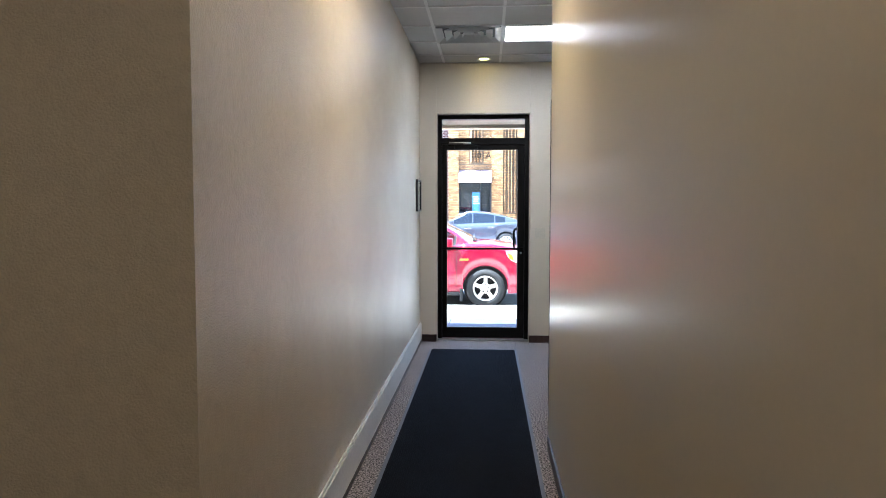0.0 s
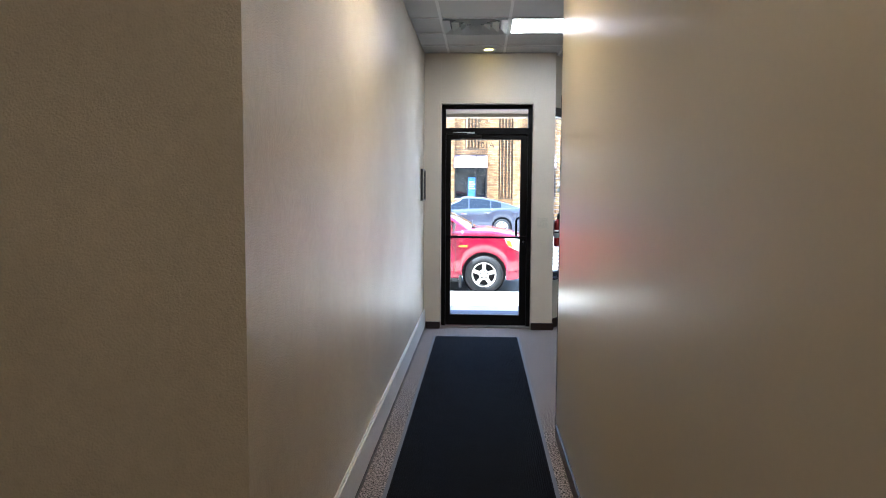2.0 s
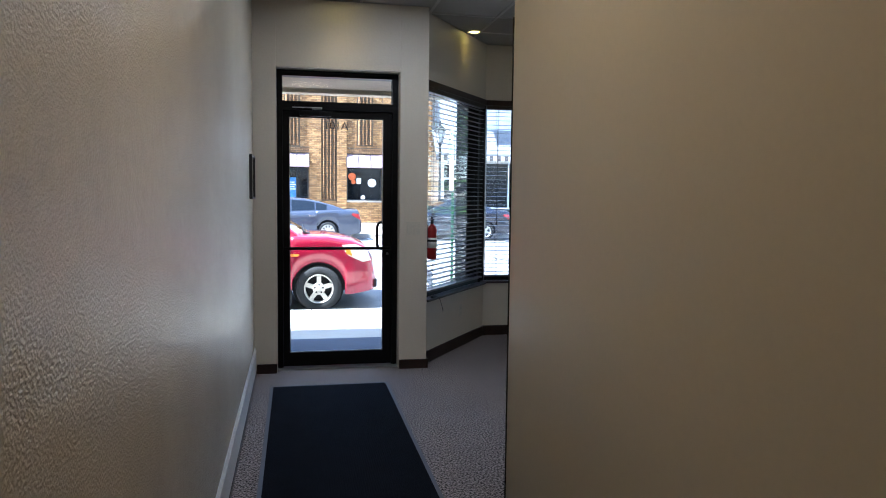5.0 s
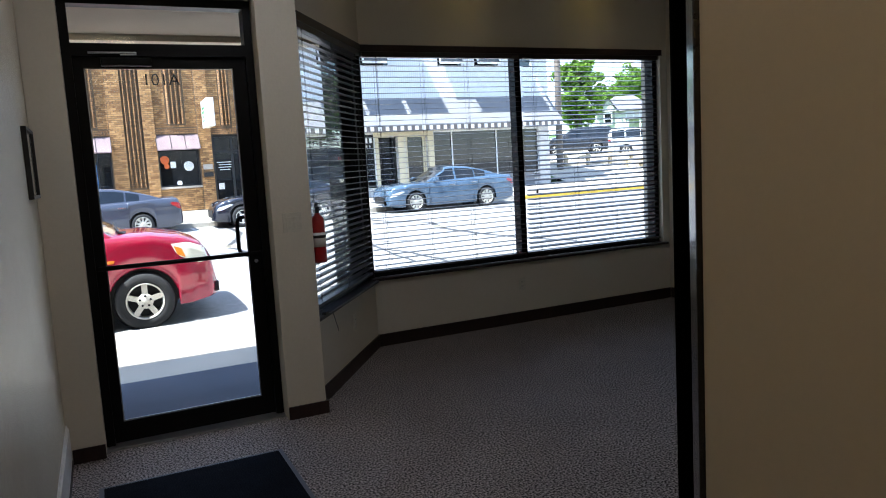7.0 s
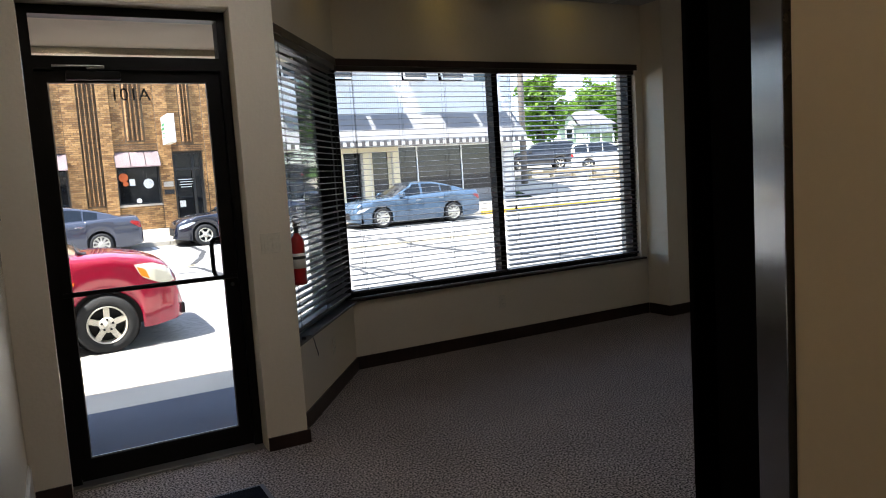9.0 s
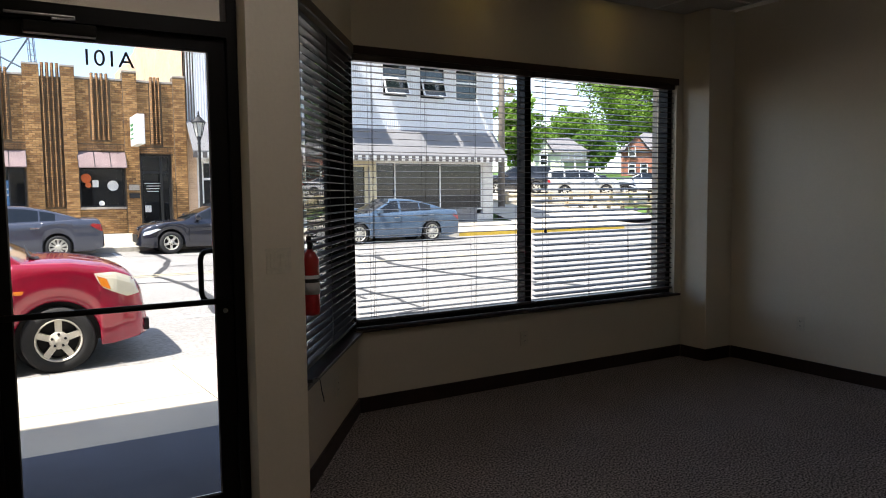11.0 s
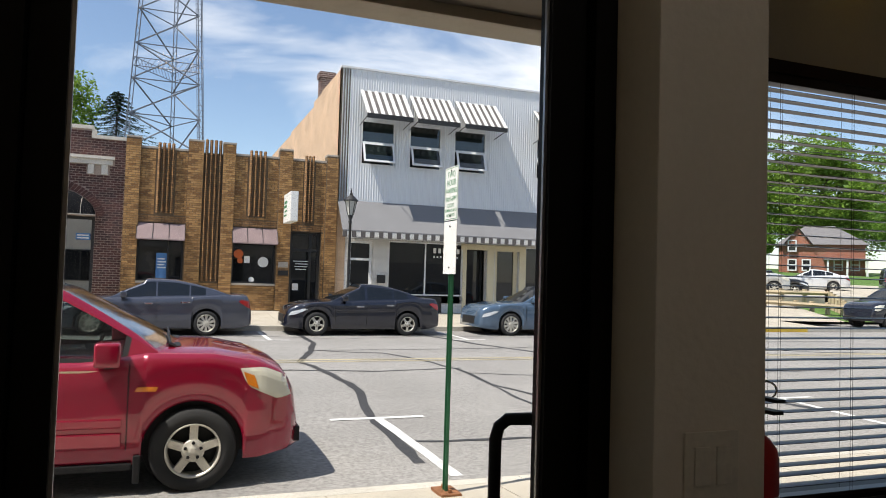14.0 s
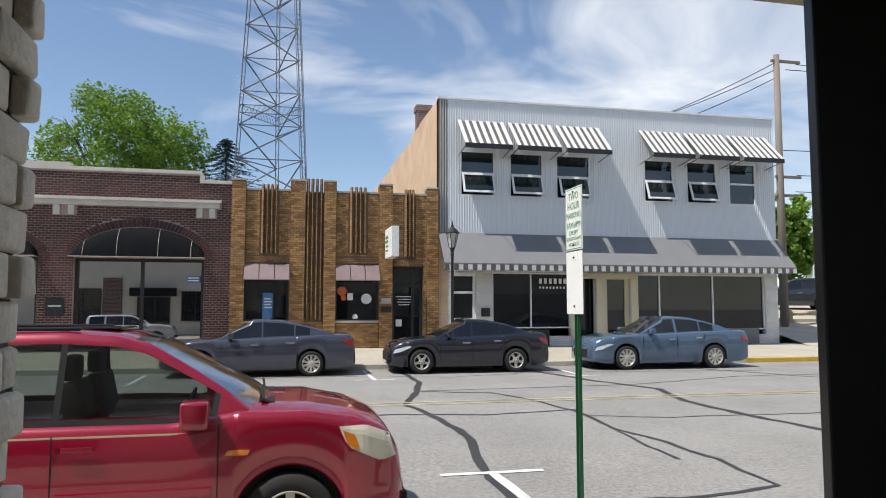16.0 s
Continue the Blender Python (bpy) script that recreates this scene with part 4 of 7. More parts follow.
def awning(parent, x0, x1, z1, z0, y, out, material, rib=0, name="awning"):
    """A sloped sheet awning with closed cheeks, ribs over it and a hem."""
    bm_ = bmesh.new()
    top = [bm_.verts.new(c) for c in ((x0, y, z1), (x1, y, z1), (x1, y - out, z0), (x0, y - out, z0))]
    low = [bm_.verts.new(c) for c in ((x0, y, z1 - 0.04), (x1, y, z1 - 0.04), (x1, y - out, z0 - 0.04), (x0, y - out, z0 - 0.04))]
    bm_.faces.new(top)
    bm_.faces.new(low[::-1])
    for i in range(4):
        bm_.faces.new((top[i], low[i], low[(i + 1) % 4], top[(i + 1) % 4]))
    a = part(name, bm_, material, parent)
    for k in range(rib + 1):
        if rib:
            bm_ = bmesh.new()
            x = x0 + (x1 - x0) * k / rib
            add_cyl(bm_, (x, y - 0.01, z1 + 0.008), (x, y - out, z0 + 0.008), 0.012, n=6)
            part("seam", bm_, FRAME_BLACK, a)
    return a


# tan brick building with fluted pilasters
bt = thing("tan_brick_shop", "one-storey tan brick shop with fluted pilasters and stepped parapet", "building")
bm = bmesh.new()
holes = [(-1.18, 0.33, 1.17, 3.2), (1.98, 3.52, 1.17, 3.2), (4.04, 5.18, 0.1, 3.13)]
wall_with_holes(bm, -1.66, 5.75, -0.2, 5.78, FY, FY + 0.35, holes)
wall_b = part("wall", bm, MORTAR_TAN, bt)
for x0, x1, z1 in ((-1.66, -1.18, 6.1), (0.36, 0.88, 6.15), (1.54, 1.98, 6.15), (3.54, 4.03, 6.1), (5.3, 5.75, 6.03)):
    bm = bmesh.new()
    add_box(bm, x0, x1, FY - 0.10, FY - 0.001, 0.1, z1)
    add_box(bm, x0 + 0.002, x1 - 0.002, FY - 0.001, FY + 0.352, 5.78, z1)
    pil = part("pilaster", bm, MORTAR_TAN, bt)
    bm = bmesh.new()
    add_box(bm, x0 - 0.01, x1 + 0.01, FY - 0.115, FY + 0.36, z1, z1 + 0.06)
    part("cap", bm, CREST, pil)
for x0, x1, z0, z1, n in ((-0.66, -0.06, 3.55, 6.0, 4), (0.9, 1.52, 1.2, 6.25, 4), (2.45, 3.1, 3.6, 6.0, 4), (4.47, 4.86, 3.5, 5.98, 3)):
    for k in range(n):
        x = x0 + (x1 - x0) * (k + 0.5) / n
        bm = bmesh.new()
        add_prism(bm, [(x - 0.055, FY - 0.002), (x, FY - 0.13), (x + 0.055, FY - 0.002)], z0, z1)
        part("flute", bm, BRICK_TAN, bt)
bm = bmesh.new()
for x0, x1 in ((-1.18, 0.36), (1.98, 3.54), (4.03, 5.3)):
    add_box(bm, x0, x1, FY - 0.02, FY + 0.36, 5.78, 5.85)
part("coping", bm, CREST, bt)
for x0, x1, z in ((-1.25, 0.4, 3.2), (1.9, 3.58, 3.2), (4.0, 5.24, 3.13)):
    n = int((x1 - x0) / 0.09)
    bm = bmesh.new()
    for k in range(n):
        x = x0 + (x1 - x0) * k / n
        add_box(bm, x + 0.006, x + (x1 - x0) / n - 0.006, FY - 0.022, FY - 0.001, z + 0.01, z + 0.23)
    part("soldier_course", bm, BRICK_TAN, wall_b)
for x0, x1 in ((-1.18, 0.33), (1.98, 3.52)):
    window(bt, x0, x1, 1.17, 3.2, FY + 0.12, FRAME_BLACK, PANE_DARK, 0.06, bars=((x0 + x1) / 2 + 0.25,) if x0 < 0 else ())
    awning(bt, x0 - 0.03, x1 + 0.03, 3.18, 2.62, FY - 0.005, 0.42, AWN_MAUVE, rib=3)
    box_part("sill", bt, CREST, x0 - 0.05, x1 + 0.05, FY - 0.06, FY + 0.1, 1.09, 1.168)
dr = window(bt, 4.04, 5.18, 0.14, 3.13, FY + 0.2, FRAME_BLACK, PANE_DARK, 0.1, rails=(2.45,), bars=(4.82,), name="door")
box_part("notice", dr, LABEL_WHITE, 4.20, 4.42, FY + 0.19, FY + 0.198, 0.95, 1.2)
for k, (a, b) in enumerate(((4.2, 4.85), (4.28, 4.8), (4.25, 4.75), (4.3, 4.7))):
    box_part("lettering", dr, LABEL_WHITE, a, b, FY + 0.19, FY + 0.197, 2.02 - k * 0.1, 2.05 - k * 0.1)
box_part("poster", bt, SIGN_BLUE, -0.55, -0.17, FY + 0.10, FY + 0.115, 1.25, 2.15)
for k in range(4):
    box_part("poster_line", bt, LABEL_WHITE, -0.5, -0.22 - 0.05 * (k % 2), FY + 0.094, FY + 0.0995, 1.62 + 0.1 * k, 1.66 + 0.1 * k)
for x, z, r, m_ in ((2.22, 2.22, 0.17, SIGN_ORANGE), (2.28, 1.98, 0.10, SIGN_ORANGE), (3.1, 1.95, 0.19, LABEL_WHITE), (2.7, 1.3, 0.10, LABEL_WHITE)):
    bm = bmesh.new()
    add_cyl(bm, (x, FY + 0.09, z), (x, FY + 0.11, z), r, n=20)
    part("window_sticker", bm, m_, bt)
box_part("window_sticker", bt, LABEL_WHITE, 2.42, 2.62, FY + 0.09, FY + 0.11, 1.9, 2.15)
box_part("letter_plate", bt, CREST, 3.62, 3.98, FY - 0.13, FY - 0.102, 1.78, 1.98)
box_part("mailbox", bt, FRAME_BLACK, 3.62, 3.98, FY - 0.20, FY - 0.102, 1.48, 1.66, bevel=0.01)
ps = thing("projecting_sign", "white box sign with green writing projecting from the shop", "sign", Matrix.Translation((3.85, FY - 0.12, 3.9)))
box_part("sign_box", ps, SIGN_WHITE, -0.13, 0.13, -1.75, -0.15, -0.52, 0.52, bevel=0.015)
bm = bmesh.new()
add_cyl(bm, (0, 0.0, 0.2), (0, -0.16, 0.2), 0.03)
add_cyl(bm, (0, 0.0, -0.2), (0, -0.16, -0.2), 0.03)
part("bracket", bm, FRAME_BLACK, ps)
for k, (a, b, h) in enumerate(((-0.95, -0.3, 0.1), (-0.9, -0.25, 0.1), (-0.95, -0.4, 0.06), (-0.9, -0.3, 0.06))):
    for sx in (-0.134, 0.134):
        box_part("lettering", ps, SIGN_GREEN, min(sx, sx * 0.97), max(sx, sx * 0.97), a, b, 0.16 - k * 0.15, 0.16 - k * 0.15 + h)
box_part("roof", bt, ROOF_FLAT, -1.66, 5.74, FY + 0.36, 50, 5.2, 5.3)
box_part("back_wall", bt, BRICK_TAN, -1.66, 5.74, 50, 50.3, -0.2, 5.3)

# dark brick building with an arched awning
db = thing("dark_brick_shop", "dark red brick shop with white cornice and arched black awnings", "building")
bm = bmesh.new()
dh = [(-6.67, -2.52, 0.25, 3.3), (-13.2, -7.75, 0.25, 3.3)]
wall_with_holes(bm, -16.0, -1.66, -0.2, 5.95, FY, FY + 0.35, dh)
add_box(bm, -16, -2.75, FY, FY + 0.35, 5.95, 6.25)
part("wall", bm, MORTAR_PALE, db)
bm = bmesh.new()
add_box(bm, -16, -2.70, FY - 0.06, FY + 0.42, 6.25, 6.37)
add_box(bm, -16, -6.9, FY - 0.05, FY + 0.42, 6.37, 6.50)
add_box(bm, -2.74, -2.62, FY - 0.05, FY + 0.42, 5.95, 6.25)
add_box(bm, -2.62, -1.64, FY - 0.06, FY + 0.42, 5.95, 6.06)
part("coping", bm, STONE, db)
bm = bmesh.new()
add_box(bm, -16, -2.0, FY - 0.22, FY - 0.001, 5.24, 5.34)
add_box(bm, -16, -2.06, FY - 0.14, FY - 0.001, 5.06, 5.24)
part("cornice", bm, STONE, db)
for x in (-7.35, -6.9, -2.82, -2.4):
    box_part("corbel", db, STONE, x, x + 0.2, FY - 0.12, FY - 0.002, 4.72, 5.06, bevel=0.02)
for cx, hw in ((-4.6, 2.08), (-10.45, 2.7)):
    bm = bmesh.new()
    n = 48
    for k in range(n):
        a0, a1 = math.pi * k / n, math.pi * (k + 0.84) / n
        pts = [(cx - (hw + 0.02) * math.cos(a0), 3.30 + 1.08 * math.sin(a0)), (cx - (hw + 0.02) * math.cos(a1), 3.30 + 1.08 * math.sin(a1)), (cx - (hw + 0.26) * math.cos(a1), 3.32 + 1.32 * math.sin(a1)), (cx - (hw + 0.26) * math.cos(a0), 3.32 + 1.32 * math.sin(a0))]
        add_slab_xz(bm, pts, FY - 0.04, FY - 0.002)
    part("brick_arch", bm, DARK_PIECE, db)
    bm = bmesh.new()
    n, prev = 20, None
    for k in range(n + 1):
        a = math.pi * k / n
        ring_ = []
        for j in range(6):
            u = j / 5 * math.pi / 2
            ring_.append(bm.verts.new((cx - hw * math.cos(a), FY - 0.003 - 0.62 * math.sin(u), 3.32 + 1.02 * math.sin(a) * math.cos(u))))
        if prev:
            for j in range(5):
                bm.faces.new((prev[j], ring_[j], ring_[j + 1], prev[j + 1]))
        prev = ring_
    aw = part("awning", bm, AWN_BLACK, db, "domed black canvas awning", smooth=True)
    for k in range(1, 5):
        a = math.pi * k / 5
        tube("awning_seam", [(cx - hw * math.cos(a), FY - 0.008 - 0.62 * math.sin(j / 7 * math.pi / 2), 3.325 + 1.025 * math.sin(a) * math.cos(j / 7 * math.pi / 2)) for j in range(8)], 0.010, CREST, aw, res=1)
    box_part("awning_hem", db, CREST, cx - hw - 0.05, cx + hw + 0.05, FY - 0.65, FY - 0.61, 3.29, 3.32)
window(db, -6.67, -2.52, 0.25, 3.3, FY + 0.2, FRAME_BLACK, PANE_FILM, 0.11, bars=(-4.55,))
window(db, -13.2, -7.75, 0.25, 3.3, FY + 0.2, FRAME_BLACK, PANE_FILM, 0.11, bars=(-11.3, -9.5))
box_part("wall_sign", db, FRAME_BLACK, -7.48, -6.92, FY - 0.03, FY - 0.001, 1.35, 1.95)
box_part("lettering", db, LABEL_WHITE, -7.4, -7.0, FY - 0.036, FY - 0.031, 1.66, 1.71)
sg = box_part("window_sign", db, SIGN_BLUE, -3.1, -2.66, FY + 0.13, FY + 0.15, 2.5, 2.72)
for k in range(2):
    box_part("lettering", sg, LABEL_WHITE, -3.06, -2.7, FY + 0.122, FY + 0.129, 2.54 + 0.09 * k, 2.58 + 0.09 * k)
box_part("roof", db, ROOF_FLAT, -16, -1.67, FY + 0.36, 48, 5.0, 5.1)

# two-storey building in corrugated metal
gb = thing("grey_metal_shop", "two-storey shop in pale corrugated metal with striped awnings", "building")
GX0, GX1, GT = 5.76, 20.15, 9.52
uw = ((6.58, 7.98), (8.53, 9.93), (10.43, 11.89), (14.17, 15.52), (16.07, 17.49), (18.0, 19.3))
WZ0, WZ1 = 5.83, 7.6
bm = bmesh.new()
# corrugated sheet: ribs every 10 cm, left open at the windows
x = GX0
while x < GX1 - 0.01:
    x1 = min(x + 0.10, GX1)
    spans = [(4.3, GT)]
    for a, b in uw:
        if x + 0.05 > a - 0.02 and x + 0.05 < b + 0.02:
            spans = [(4.3, WZ0), (WZ1, GT)]
    for c, d in spans:
        prof = ((x, 0), (x + 0.055, 0), (x + 0.066, -0.012), (x + 0.089, -0.012), (x1, 0))
        for (xa, ya), (xb, yb) in zip(prof, prof[1:]):
            vs_ = [bm.verts.new(q) for q in ((xa, FY + ya, c), (xb, FY + yb, c), (xb, FY + yb, d), (xa, FY + ya, d))]
            bm.faces.new(vs_)
    x = x1
part("metal_siding", bm, SIDING, gb, "pale grey corrugated metal sheet")
bm = bmesh.new()
wall_with_holes(bm, GX0, GX1, 3.0, GT, FY + 0.02, FY + 0.3, [(a, b, WZ0, WZ1) for a, b in uw])
part("wall", bm, SIDING, gb)
box_part("roof_edge", gb, FRAME_WHITE, GX0 - 0.03, GX1 + 0.03, FY - 0.06, FY + 0.35, GT, GT + 0.07)
for a, b in uw:
    zm = 6.72
    f = window(gb, a, b, WZ0, WZ1, FY + 0.03, FRAME_WHITE, PANE_BLUE, 0.07, rails=(zm,))
    if b < 19:
        sash = part("sash", (lambda q: ([add_box(q, *v) for v in ((-0.62, -0.55, -0.05, 0, -0.80, 0), (0.55, 0.62, -0.05, 0, -0.80, 0), (-0.55, 0.55, -0.05, 0, -0.80, -0.73), (-0.55, 0.55, -0.05, 0, -0.07, 0))], q)[-1])(bmesh.new()), FRAME_WHITE, gb, "white top-hung sash pushed open")
        sash.matrix_local = pose((a + b) / 2, FY - 0.02, zm - 0.03, -20, 0, 0)
        bm = bmesh.new()
        bm.faces.new([bm.verts.new(q) for q in ((-0.55, -0.03, -0.73), (0.55, -0.03, -0.73), (0.55, -0.03, -0.07), (-0.55, -0.03, -0.07))])
        part("pane", bm, PANE_BLUE, sash)


def striped_awning(x0, x1):
    a = part("window_awning", (lambda q: (add_box(q, x0, x1, FY - 1.22, FY - 1.18, 7.42, 7.60), add_cyl(q, (x0 + 0.02, FY - 1.17, 7.5), (x0 + 0.02, FY, 7.35), 0.015), add_cyl(q, (x1 - 0.02, FY - 1.17, 7.5), (x1 - 0.02, FY, 7.35), 0.015), q)[-1])(bmesh.new()), FRAME_BLACK, gb, "striped metal window awning with dark hem")
    n = 13
    for k in range(n):
        xa, xb = x0 + (x1 - x0) * k / n, x0 + (x1 - x0) * (k + 1) / n
        bm_ = bmesh.new()
        dz = 0.025 if k % 2 == 0 else 0.0
        vs_ = [bm_.verts.new(q) for q in ((xa, FY - 0.01, 8.72 + dz), (xb, FY - 0.01, 8.72 + dz), (xb, FY - 1.2, 7.58 + dz), (xa, FY - 1.2, 7.58 + dz))]
        lo_v = [bm_.verts.new(v.co - Vector((0, 0, 0.025))) for v in vs_]
        bm_.faces.new(vs_)
        bm_.faces.new(lo_v[::-1])
        for i in range(4):
            bm_.faces.new((vs_[i], lo_v[i], lo_v[(i + 1) % 4], vs_[(i + 1) % 4]))
        part("stripe", bm_, AWN_LIGHT if k % 2 == 0 else AWN_DARK, a)


for x0, x1 in ((6.5, 8.30), (8.50, 10.22), (10.44, 12.25), (14.0, 15.76), (15.98, 17.72), (17.94, 19.75)):
    striped_awning(x0, x1)
bm = bmesh.new()
add_slab = [bm.verts.new(c) for c in ((GX0, FY - 0.03, 4.42), (GX1, FY - 0.03, 4.42), (GX1 + 0.1, FY - 1.05, 3.24), (GX0, FY - 1.05, 3.24))]
lo_v = [bm.verts.new(v.co - Vector((0, 0, 0.05))) for v in add_slab]
bm.faces.new(add_slab)
bm.faces.new(lo_v[::-1])
for i in range(4):
    bm.faces.new((add_slab[i], lo_v[i], lo_v[(i + 1) % 4], add_slab[(i + 1) % 4]))
part("canopy", bm, AWN_GREY, gb, "long grey sloped canopy over the shopfront")
n = 84
val = part("valance", (lambda q: (add_box(q, GX0, GX1 + 0.1, FY - 1.045, FY - 1.035, 3.0, 3.19), q)[-1])(bmesh.new()), AWN_LIGHT, gb, "striped scalloped valance")
for k in range(0, n, 2):
    xa = GX0 + (GX1 + 0.1 - GX0) * k / n
    box_part("stripe", val, AWN_DARK, xa, xa + 0.172, FY - 1.053, FY - 1.046, 2.975, 3.2)
bm = bmesh.new()
wall_with_holes(bm, GX0, GX1, -0.2, 3.0, FY + 0.02, FY + 0.3, [(6.28, 7.2, 0.14, 2.9), (7.85, 11.0, 0.55, 2.96), (11.15, 12.05, 0.14, 2.96), (12.42, 13.5, 0.14, 2.9), (13.82, 19.55, 0.55, 2.96)])
part("shopfront_wall", bm, BRICK_WHITE, gb, "white painted brick shopfront")
window(gb, 6.28, 7.2, 0.14, 2.9, FY + 0.12, FRAME_WHITE, PANE_DARK, 0.09, rails=(2.2, 1.2), name="door")
window(gb, 7.85, 11.0, 0.85, 2.96, FY + 0.1, FRAME_WHITE, PANE_DARK, 0.05, bars=(9.4,))
window(gb, 11.15, 12.05, 0.14, 2.9, FY + 0.5, FRAME_BLACK, PANE_DARK, 0.1, name="door")
window(gb, 12.42, 13.5, 0.14, 2.9, FY + 0.2, CREAM, PANE_DARK, 0.16, name="door")
window(gb, 13.82, 19.55, 0.75, 2.96, FY + 0.1, FRAME_WHITE, PANE_DARK, 0.05, bars=(14.8, 17.18))
for x0, x1 in ((7.85, 10.1), (13.82, 19.2)):
    box_part("bulkhead", gb, FRAME_BLACK if x0 < 9 else AWN_GREY, x0, x1, FY + 0.0, FY + 0.018, 0.16, 0.8)
box_part("cream_trim", gb, CREAM, 10.9, 13.8, FY - 0.02, FY + 0.018, 2.75, 2.98)
for x in (10.98, 12.06, 13.52):
    box_part("cream_post", gb, CREAM, x, x + 0.16 if x < 12 else x + 0.3, FY - 0.02, FY + 0.018, 0.14, 2.75)
for k in range(6):
    box_part("shop_lettering", gb, LABEL_WHITE, 9.72 + k * 0.2, 9.84 + k * 0.2, FY + 0.05, FY + 0.06, 2.55, 2.75)
for k in range(8):
    box_part("shop_lettering", gb, LABEL_WHITE, 9.72 + k * 0.14, 9.79 + k * 0.14, FY + 0.05, FY + 0.06, 2.36, 2.44)
box_part("mailbox", gb, FRAME_BLACK, 7.4, 7.72, FY - 0.12, FY + 0.018, 1.3, 1.62, bevel=0.02)
# brick side wall with its sloping stepped parapet
bm = bmesh.new()
side = [(FY, -0.2), (FY, 9.5), (36.2, 9.5), (36.2, 9.42), (38.0, 9.42), (38.0, 9.2), (44.5, 9.2), (44.5, 9.08), (52, 9.08), (52, -0.2)]
lo_v = [bm.verts.new((GX0, y, z)) for y, z in side]
hi_v = [bm.verts.new((GX0 + 0.35, y, z)) for y, z in side]
bm.faces.new(lo_v)
bm.faces.new(hi_v[::-1])
for i in range(len(side)):
    j = (i + 1) % len(side)
    bm.faces.new((lo_v[j], lo_v[i], hi_v[i], hi_v[j]))
part("side_wall", bm, BRICK_SIDE, gb, "weathered orange brick side wall")
ch = part("chimney", (lambda q: (add_box(q, 5.85, 6.45, 37.0, 37.6, 9.3, 10.35), add_box(q, 5.79, 6.51, 36.94, 37.66, 10.35, 10.6), q)[-1])(bmesh.new()), BRICK_DARK, gb, "short brick chimney")
bm = bmesh.new()
add_cyl(bm, (13.6, 36, 9.3), (13.6, 36, 10.55), 0.16, n=14)
add_cyl(bm, (13.6, 36, 10.35), (13.6, 36, 10.6), 0.24, n=14)
part("vent_pipe", bm, FRAME_BLACK, gb)
bm = bmesh.new()
add_box(bm, GX0 + 0.36, GX1, FY + 0.31, 52, 9.0, 9.1)
add_box(bm, GX1 - 0.3, GX1, FY + 0.31, 52, -0.2, 9.0)
add_box(bm, GX0 + 0.36, GX1 - 0.31, 51.7, 52, -0.2, 9.0)
part("roof", bm, SIDING, gb)

# the next shop front on this side of the street, seen in the panes opposite
ns = thing("shop_front", "cream shop front with dark windows and a dark door canopy", "building")
for x0, x1, z0, z1 in ((-13.4, -11.2, 0.2, 2.9), (-6.4, -4.6, 0.75, 2.75), (-3.9, -2.2, 0.75, 2.75)):
    window(ns, x0, x1, z0, z1, 8.0, FRAME_BLACK, PANE_DARK, 0.07, bars=((x0 + x1) / 2,), depth=0.07)
window(ns, -9.0, -7.1, -0.2, 2.35, 8.0, FRAME_BLACK, PANE_DARK, 0.12, bars=(-8.05,), depth=0.07, name="door")
box_part("pier", ns, BRICK_DARK, -11.1, -9.95, 8.001, 8.14, -0.3, 3.6)
bm = bmesh.new()
add_prism(bm, [(-9.4, 8.03), (-6.7, 8.03), (-6.7, 8.75), (-9.4, 8.75)], 2.4, 2.95)
part("canopy", bm, AWN_BLACK, ns, bevel=0.03)

# ---- vehicles ----
def paint(name, color, rough=0.25):
    m = mat(name, color, rough, vary=0.04, scale=1.5, grain=200, grain_vary=0.05, coat=1.0)
    m.node_tree.nodes["Principled BSDF"].inputs["Metallic"].default_value = 0.25
    return m


PAINT_RED = paint("dark_red_car_paint", (0.27, 0.004, 0.026))
PAINT_SLATE = paint("slate_grey_car_paint", (0.052, 0.058, 0.080))
PAINT_NAVY = paint("blue_black_car_paint", (0.012, 0.014, 0.024))
PAINT_BLUE = paint("steel_blue_car_paint", (0.075, 0.125, 0.19))
PAINT_SILVER = paint("silver_car_paint", (0.52, 0.52, 0.50))
PAINT_BLACK = paint("black_car_paint", (0.02, 0.022, 0.028))
PAINT_WHITE_CAR = paint("white_car_paint", (0.7, 0.7, 0.7))
CAR_GLASS = mat("tinted_car_glass", (0.010, 0.012, 0.014), 0.02, vary=0.1, spec=0.6)
CAR_GLASS_CLEAR = glass_mat("car_glass", (0.45, 0.50, 0.48))
CAR_SCREEN = glass_mat("dusty_windscreen_glass", (0.45, 0.48, 0.44), 0.10, 0.45)
TYRE = mat("black_tyre_rubber", (0.018, 0.018, 0.018), 0.85, vary=0.2, bump=0.2)
ALLOY = mat("silver_alloy_wheel", (0.56, 0.53, 0.46), 0.38, metal=0.35, vary=0.14, scale=9)
TRIM_BLACK = mat("black_car_trim", (0.014, 0.014, 0.015), 0.6, vary=0.15, spec=0.25)
LENS_CLEAR = mat("hazy_headlight_lens", (0.62, 0.60, 0.50), 0.15, vary=0.08, coat=0.6)
LENS_BRIGHT = mat("clear_headlight_lens", (0.60, 0.63, 0.66), 0.1, vary=0.15, scale=12, coat=1.0)
LENS_AMBER = mat("amber_lens", (0.65, 0.20, 0.02), 0.2, vary=0.05, coat=0.6)
LENS_RED = mat("red_tail_lens", (0.35, 0.01, 0.01), 0.15, vary=0.05, coat=0.6)
SEAT_GREY = mat("dark_grey_seat_cloth", (0.06, 0.058, 0.055), 0.9, vary=0.15)


